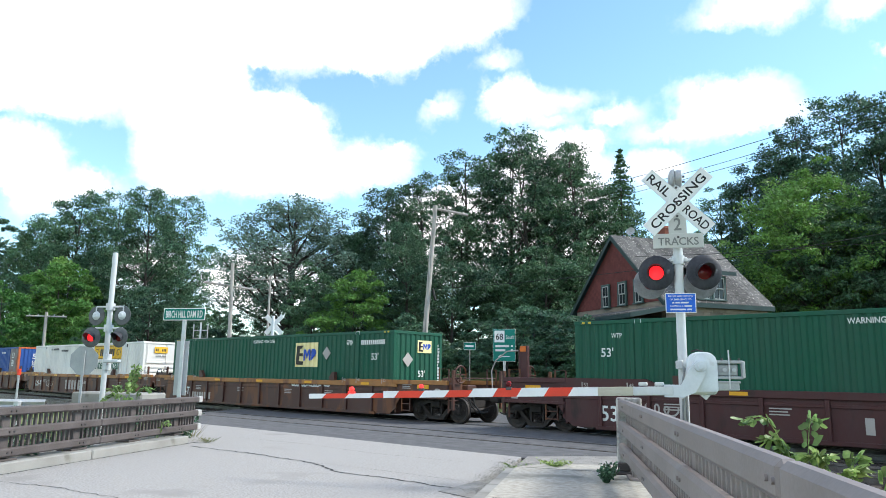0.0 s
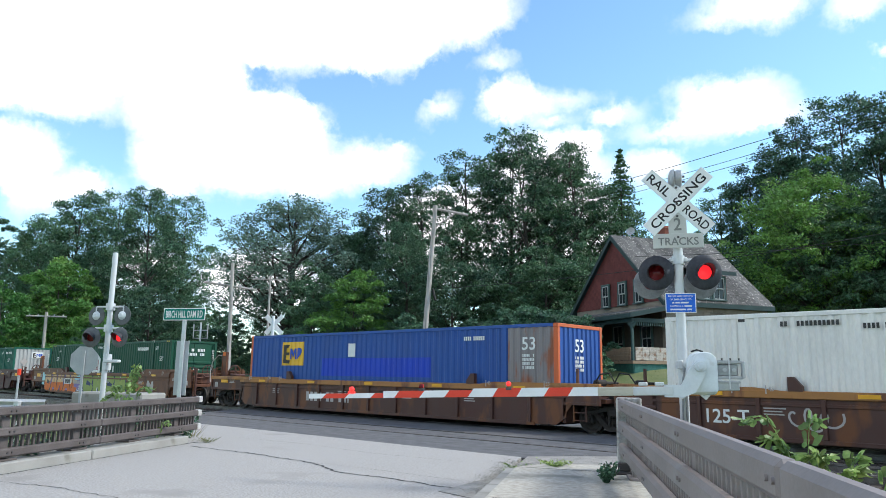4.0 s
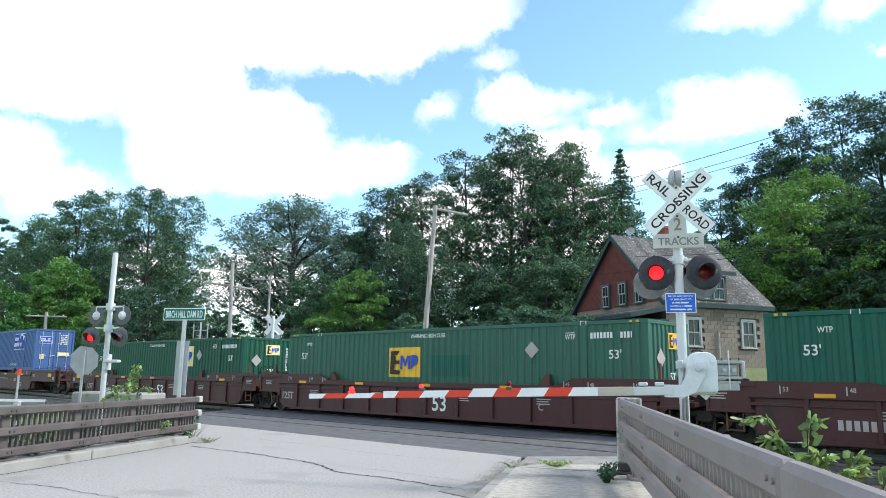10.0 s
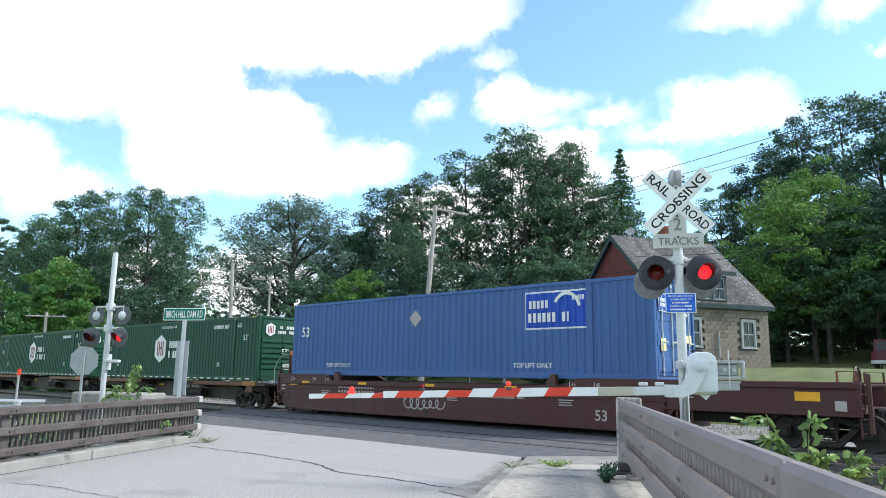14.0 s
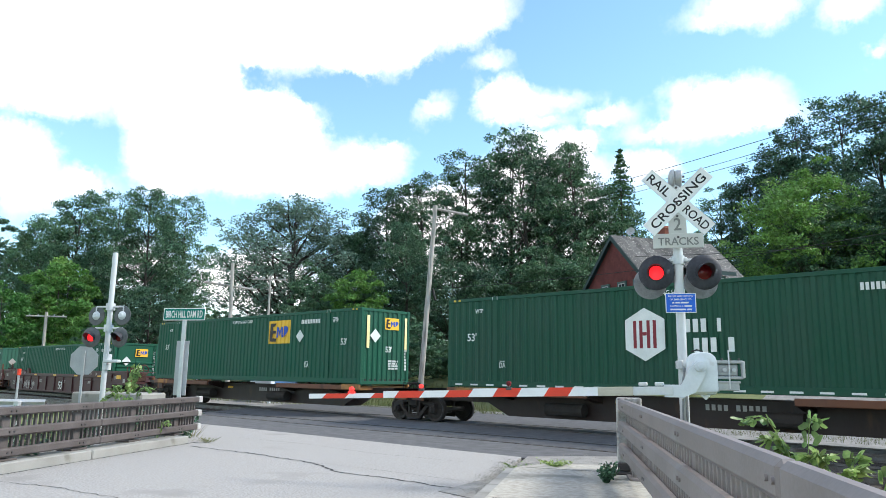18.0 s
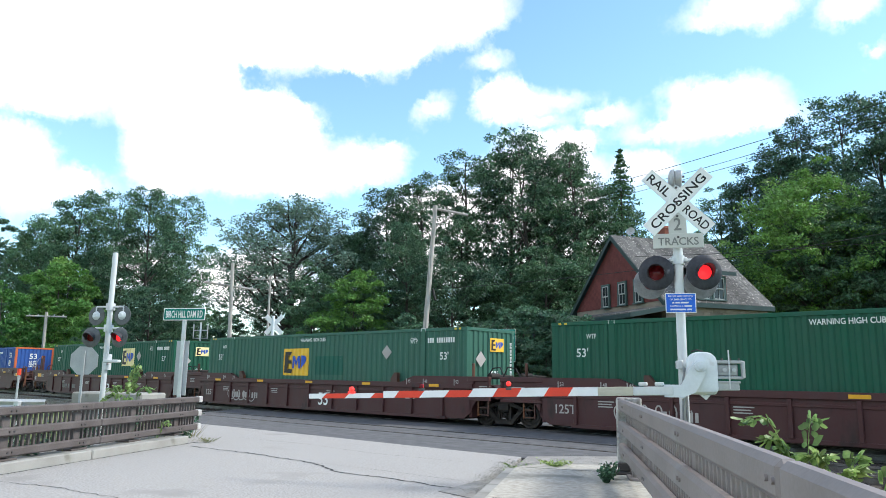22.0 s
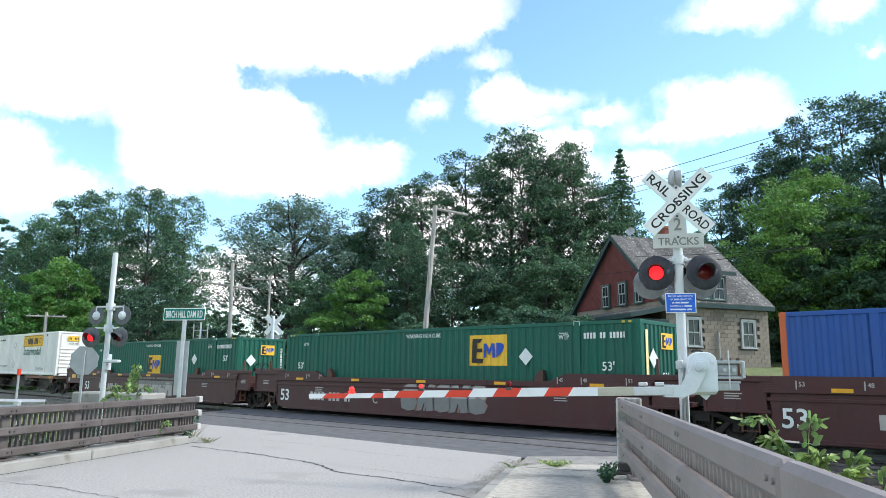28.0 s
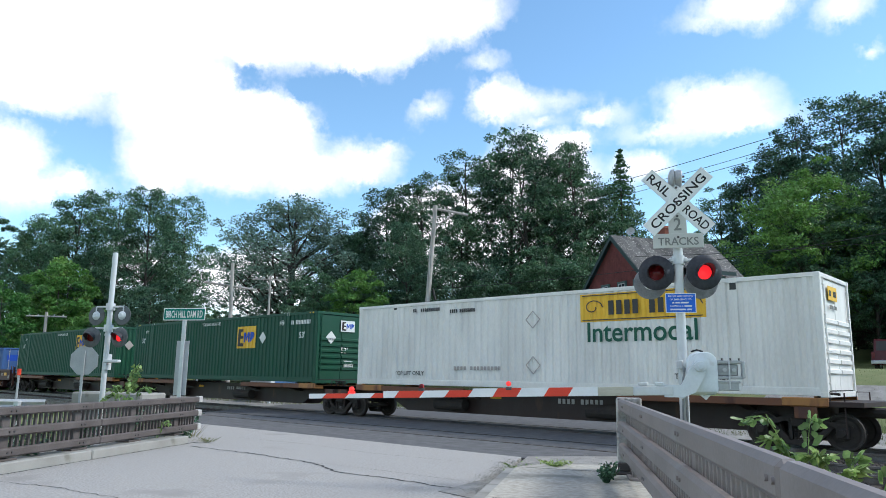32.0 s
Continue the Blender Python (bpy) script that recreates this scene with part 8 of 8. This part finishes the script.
def shrub(label, at, stems, seed, material=LEAF_NEAR, size=0.075):
    """Arching stems that carry paired leaves on both sides; each stem: (turn, reach, height)."""
    rg = np.random.default_rng(seed)
    t = thing("shrub", label, "shrub", pose(*at), group="shrubs by the tracks")
    for turn, reach, h in stems:
        a = radians(turn)
        d = Vector((math.cos(a), math.sin(a), 0))
        pts = [Vector((0, 0, -0.3)) + d * reach * k + Vector((0, 0, (h + 0.3) * math.sin(min(1.0, k * 1.15) * 1.9) / math.sin(1.57))) for k in np.linspace(0, 1, 12)]
        part("stem", Build().path(pts, 0.005, 5), material, t)
        leaf = Build()
        for i in [k // 2 + 3 for k in range(18)]:
            q, g = pts[i], (pts[i] - pts[i - 1]).normalized()
            for s in (-1, 1):
                o = (g.cross(Vector((0, 0, 1))).normalized() * s + Vector(rg.normal(0, 0.35, 3))).normalized()
                p = q - g * rg.uniform(0, 0.06) + o * rg.uniform(0.0, 0.05)
                ln = size * rg.uniform(0.6, 1.4)
                tip = p + o * ln + g * ln * rg.uniform(0.2, 0.8) + Vector((0, 0, rg.uniform(-0.5, 0.25) * ln))
                w = (g + Vector(rg.normal(0, 0.25, 3))).normalized() * ln * 0.42
                up = Vector((0, 0, 0.1 * ln))
                m1 = p.lerp(tip, 0.35)
                m2 = p.lerp(tip, 0.7)
                leaf.add([p, m1 - w, m2 - w * 0.8, tip, m2 + w * 0.8, m1 + w, m1 - up, m2 - up],
                         [(0, 1, 6), (1, 2, 7, 6), (2, 3, 7), (3, 4, 7), (4, 5, 6, 7), (5, 0, 6)])
        part("foliage", leaf, material, t)


shrub("green shrub with broad drooping leaves beyond the railing", (-2.55, 8.80, 0.50), [(212, 0.62, 0.68), (200, 0.42, 0.46), (180, 0.30, 0.32), (60, 0.20, 0.66), (30, 0.30, 0.28)], 1, LEAF_NEAR, 0.098)
shrub("green shrub with arching leafy stems beyond the railing", (-2.22, 8.95, 0.45), [(205, 0.35, 0.34), (40, 0.25, 0.32), (330, 0.25, 0.2)], 2, LEAF_NEAR, 0.098)
shrub("arching shrub stem with hanging leaves beyond the railing", (-1.95, 9.0, 0.42), [(32, 0.85, 0.62), (26, 0.5, 0.40)], 6, LEAF_NEAR, 0.105)
shrub("bright shrub with broad leaves beyond the railing", (-1.12, 9.1, 0.30), [(210, 0.34, 1.05), (195, 0.40, 0.66), (225, 0.36, 0.45), (30, 0.5, 0.9)], 4, LEAF_NEAR, 0.10)
shrub("bright leafy sapling rising over the railing", (-18.0, 8.15, 0.2), [(30, 0.3, 1.5), (200, 0.5, 1.0), (40, 0.65, 1.0), (120, 0.35, 1.35), (350, 0.5, 1.1), (250, 0.45, 0.8)], 3, LEAF_NEAR, 0.105)
shrub("green vine leaves poking through the railing", (-15.3, 7.6, 0.1), [(240, 0.35, 0.35), (60, 0.3, 0.4)], 5, LEAF_NEAR, 0.065)


# ---- clouds: a far veil, drifting slowly ----
def cloud_veil():
    m = bpy.data.materials.new("cloud_veil")
    m.use_nodes = True
    nt = m.node_tree
    n, link = nt.nodes, nt.links.new
    n.remove(n["Principled BSDF"])
    uv = n.new("ShaderNodeUVMap")
    uv.uv_map = "angles"
    # the coordinates wander by broad billows and by fine wisps before the banks are drawn
    def wander(source, scale, detail, amount):
        tex, cut, far_, out = n.new("ShaderNodeTexNoise"), n.new("ShaderNodeVectorMath"), n.new("ShaderNodeVectorMath"), n.new("ShaderNodeVectorMath")
        tex.inputs["Scale"].default_value, tex.inputs["Detail"].default_value, tex.inputs["Roughness"].default_value = scale, detail, 0.6
        cut.operation, far_.operation, out.operation = "SUBTRACT", "SCALE", "ADD"
        cut.inputs[1].default_value, far_.inputs["Scale"].default_value = (0.5, 0.5, 0.5), amount
        link(uv.outputs["UV"], tex.inputs["Vector"])
        link(tex.outputs["Color"], cut.inputs[0])
        link(cut.outputs[0], far_.inputs[0])
        link(source, out.inputs[0])
        link(far_.outputs[0], out.inputs[1])
        return out.outputs[0]

    place = wander(wander(uv.outputs["UV"], 0.55, 3, 1.6), 2.6, 5, 0.75)
    # banks of cloud: azimuth, height (degrees), half width, half height
    banks = [(-29.2, 23.5, 12.45, 4.16), (-30.9, 19.5, 5.23, 1.8), (-17.1, 27.3, 14.84, 3.92), (-6.4, 26.6, 6.2, 2.97), (0.4, 28.5, 5.11, 2.44), (-20.5, 20.1, 4.65, 4.49), (-14.3, 18.1, 4.94, 3.51), (-21.4, 16.1, 2.51, 2.9), (-16.3, 15.4, 4.72, 1.54),
             (-11.0, 15.8, 4.13, 1.75), (-6.0, 16.5, 2.78, 1.33), (-3.9, 17.5, 1.03, 0.53), (-31.8, 14.5, 2.86, 2.09), (-30.2, 12.4, 2.07, 1.17), (-27.4, 13.2, 1.53, 0.8), (-32.6, 15.7, 1.99, 0.98), (-0.5, 21.2, 0.81, 0.48), (4.3, 24.8, 0.48, 0.21),
             (5.7, 21.7, 2.36, 1.56), (7.8, 21.5, 1.4, 0.6), (10.0, 21.6, 0.5, 0.12), (8.8, 20.2, 0.65, 0.22), (13.6, 20.1, 1.2, 0.5), (14.2, 20.5, 0.8, 0.3), (22.9, 20.0, 3.75, 1.71), (20.0, 19.0, 1.9, 0.7), (25.0, 19.1, 2.28, 0.72),
             (21.5, 21.2, 2.0, 0.65), (23.9, 20.9, 2.01, 0.72), (18.6, 18.7, 1.5, 0.25), (11.3, 18.1, 1.73, 1.31), (8.9, 18.5, 2.31, 0.61), (8.5, 16.3, 4.59, 1.99), (17.0, 16.4, 1.99, 0.9), (23.5, 27.0, 1.49, 0.84), (25.9, 26.8, 2.47, 1.2),
             (22.3, 26.3, 0.84, 0.31), (32.0, 25.6, 1.35, 0.79), (33.5, 22.2, 0.34, 0.25), (-14.2, 6.9, 4.68, 2.62), (-22.7, 7.7, 2.32, 1.66), (1.1, 11.0, 5.97, 4.06), (9.3, 11.9, 4.95, 4.9),
             # unseen banks from here on, added so that their glow fills shaded sides
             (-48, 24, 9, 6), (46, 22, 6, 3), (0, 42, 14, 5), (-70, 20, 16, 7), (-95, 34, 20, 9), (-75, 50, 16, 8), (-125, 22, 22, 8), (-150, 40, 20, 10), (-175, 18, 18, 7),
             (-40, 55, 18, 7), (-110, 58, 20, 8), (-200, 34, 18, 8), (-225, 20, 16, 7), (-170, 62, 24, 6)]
    last = None
    for az, el, ra, re in banks:
        mp, ln, deg = n.new("ShaderNodeMapping"), n.new("ShaderNodeVectorMath"), n.new("ShaderNodeMath")
        mp.vector_type = "POINT"
        mp.inputs["Scale"].default_value = (1 / ra, 1 / re, 0)
        mp.inputs["Location"].default_value = (-az / ra, -el / re, 0)
        ln.operation = "LENGTH"
        link(place, mp.inputs["Vector"])
        link(mp.outputs["Vector"], ln.inputs[0])
        # degrees outside the bank's edge
        deg.operation = "MULTIPLY_ADD"
        deg.inputs[1].default_value, deg.inputs[2].default_value = min(ra, re), -min(ra, re)
        link(ln.outputs["Value"], deg.inputs[0])
        if last is None:
            last = deg.outputs[0]
        else:
            mn = n.new("ShaderNodeMath")
            mn.operation = "SMOOTH_MIN"
            mn.inputs[2].default_value = 0.3
            link(last, mn.inputs[0])
            link(deg.outputs[0], mn.inputs[1])
            last = mn.outputs[0]
    # crisp edges here, frayed ones there
    fray, wide, ratio, edge = n.new("ShaderNodeTexNoise"), n.new("ShaderNodeMapRange"), n.new("ShaderNodeMath"), n.new("ShaderNodeMapRange")
    fray.inputs["Scale"].default_value, fray.inputs["Detail"].default_value = 0.35, 4
    link(uv.outputs["UV"], fray.inputs["Vector"])
    wide.inputs["From Min"].default_value, wide.inputs["From Max"].default_value = 0.38, 0.66
    wide.inputs["To Min"].default_value, wide.inputs["To Max"].default_value = 0.55, 2.0
    link(fray.outputs["Fac"], wide.inputs["Value"])
    ratio.operation = "DIVIDE"
    link(last, ratio.inputs[0])
    link(wide.outputs["Result"], ratio.inputs[1])
    edge.interpolation_type = "SMOOTHSTEP"
    edge.inputs["From Min"].default_value, edge.inputs["From Max"].default_value = 0.75, -0.75
    link(ratio.outputs[0], edge.inputs["Value"])
    # thick parts glow less: the grey shading of the clouds is painted in
    body = n.new("ShaderNodeMapRange")
    body.inputs["From Min"].default_value, body.inputs["From Max"].default_value = -3.0, 0.3
    body.inputs["To Min"].default_value, body.inputs["To Max"].default_value = 0.86, 1.0
    link(last, body.inputs["Value"])
    # the veil glows in place of sunlit cloud, faintly pink to warm its fill light
    em, tr, mix = n.new("ShaderNodeEmission"), n.new("ShaderNodeBsdfTransparent"), n.new("ShaderNodeMixShader")
    em.inputs["Color"].default_value = (1.0, 0.95, 0.985, 1)
    gain = n.new("ShaderNodeMath")
    gain.operation = "MULTIPLY"
    gain.inputs[1].default_value = CLOUD_GAIN
    link(body.outputs["Result"], gain.inputs[0])
    link(gain.outputs[0], em.inputs["Strength"])
    link(edge.outputs["Result"], mix.inputs[0])
    link(tr.outputs[0], mix.inputs[1])
    link(em.outputs[0], mix.inputs[2])
    link(mix.outputs[0], n["Material Output"].inputs["Surface"])
    return m


CLOUD_GAIN = 0.85
AIM = math.atan2(VIEW.x, VIEW.y)
azs, els = [-240 + 4 * i for i in range(76)], [0.5 + 3 * i for i in range(25)]
vs, uvs = [], []
for e in els:
    for a in azs:
        q = AIM + radians(a)
        vs.append((3000 * math.cos(radians(e)) * math.sin(q), 3000 * math.cos(radians(e)) * math.cos(q), 3000 * math.sin(radians(e))))
        uvs.append((a, e))
nx = len(azs)
me = bpy.data.meshes.new("clouds")
me.from_pydata(vs, [], [(j * nx + i, j * nx + i + 1, (j + 1) * nx + i + 1, (j + 1) * nx + i) for j in range(len(els) - 1) for i in range(nx - 1)])
layer = me.uv_layers.new(name="angles")
idx = np.empty(len(me.loops), dtype=np.int32)
me.loops.foreach_get("vertex_index", idx)
layer.data.foreach_set("uv", np.array(uvs, dtype=np.float32)[idx].ravel())
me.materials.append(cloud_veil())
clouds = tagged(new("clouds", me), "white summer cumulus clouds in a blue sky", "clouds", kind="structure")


def motions():
    for ob, s, y, z in MOVERS:
        walk(ob, [(0.0, pose(s, y, z)), (32.0, pose(s + V * 32.0, y, z))])
    step = math.degrees(V / FPS / R_WHEEL)
    rolling = {}
    for w, dx in WHEELS:
        # axles at the same place in their trucks turn alike and share their keys
        if dx not in rolling:
            walk(w, [(i / FPS, pose(dx, 0, R_WHEEL, 0, step * i, 0)) for i in range(32 * FPS + 1)])
            rolling[dx] = w.animation_data
        else:
            w.rotation_mode = "QUATERNION"
            keys = w.animation_data_create()
            keys.action, keys.action_slot = rolling[dx].action, rolling[dx].action_slot
    walk(clouds, [(0.0, pose(0, 0, 0)), (32.0, pose(0, 0, 0, 0, 0, 1.0))])
    for lens, first in FLIPS:
        walk(lens, flip_rows(first))


motions()
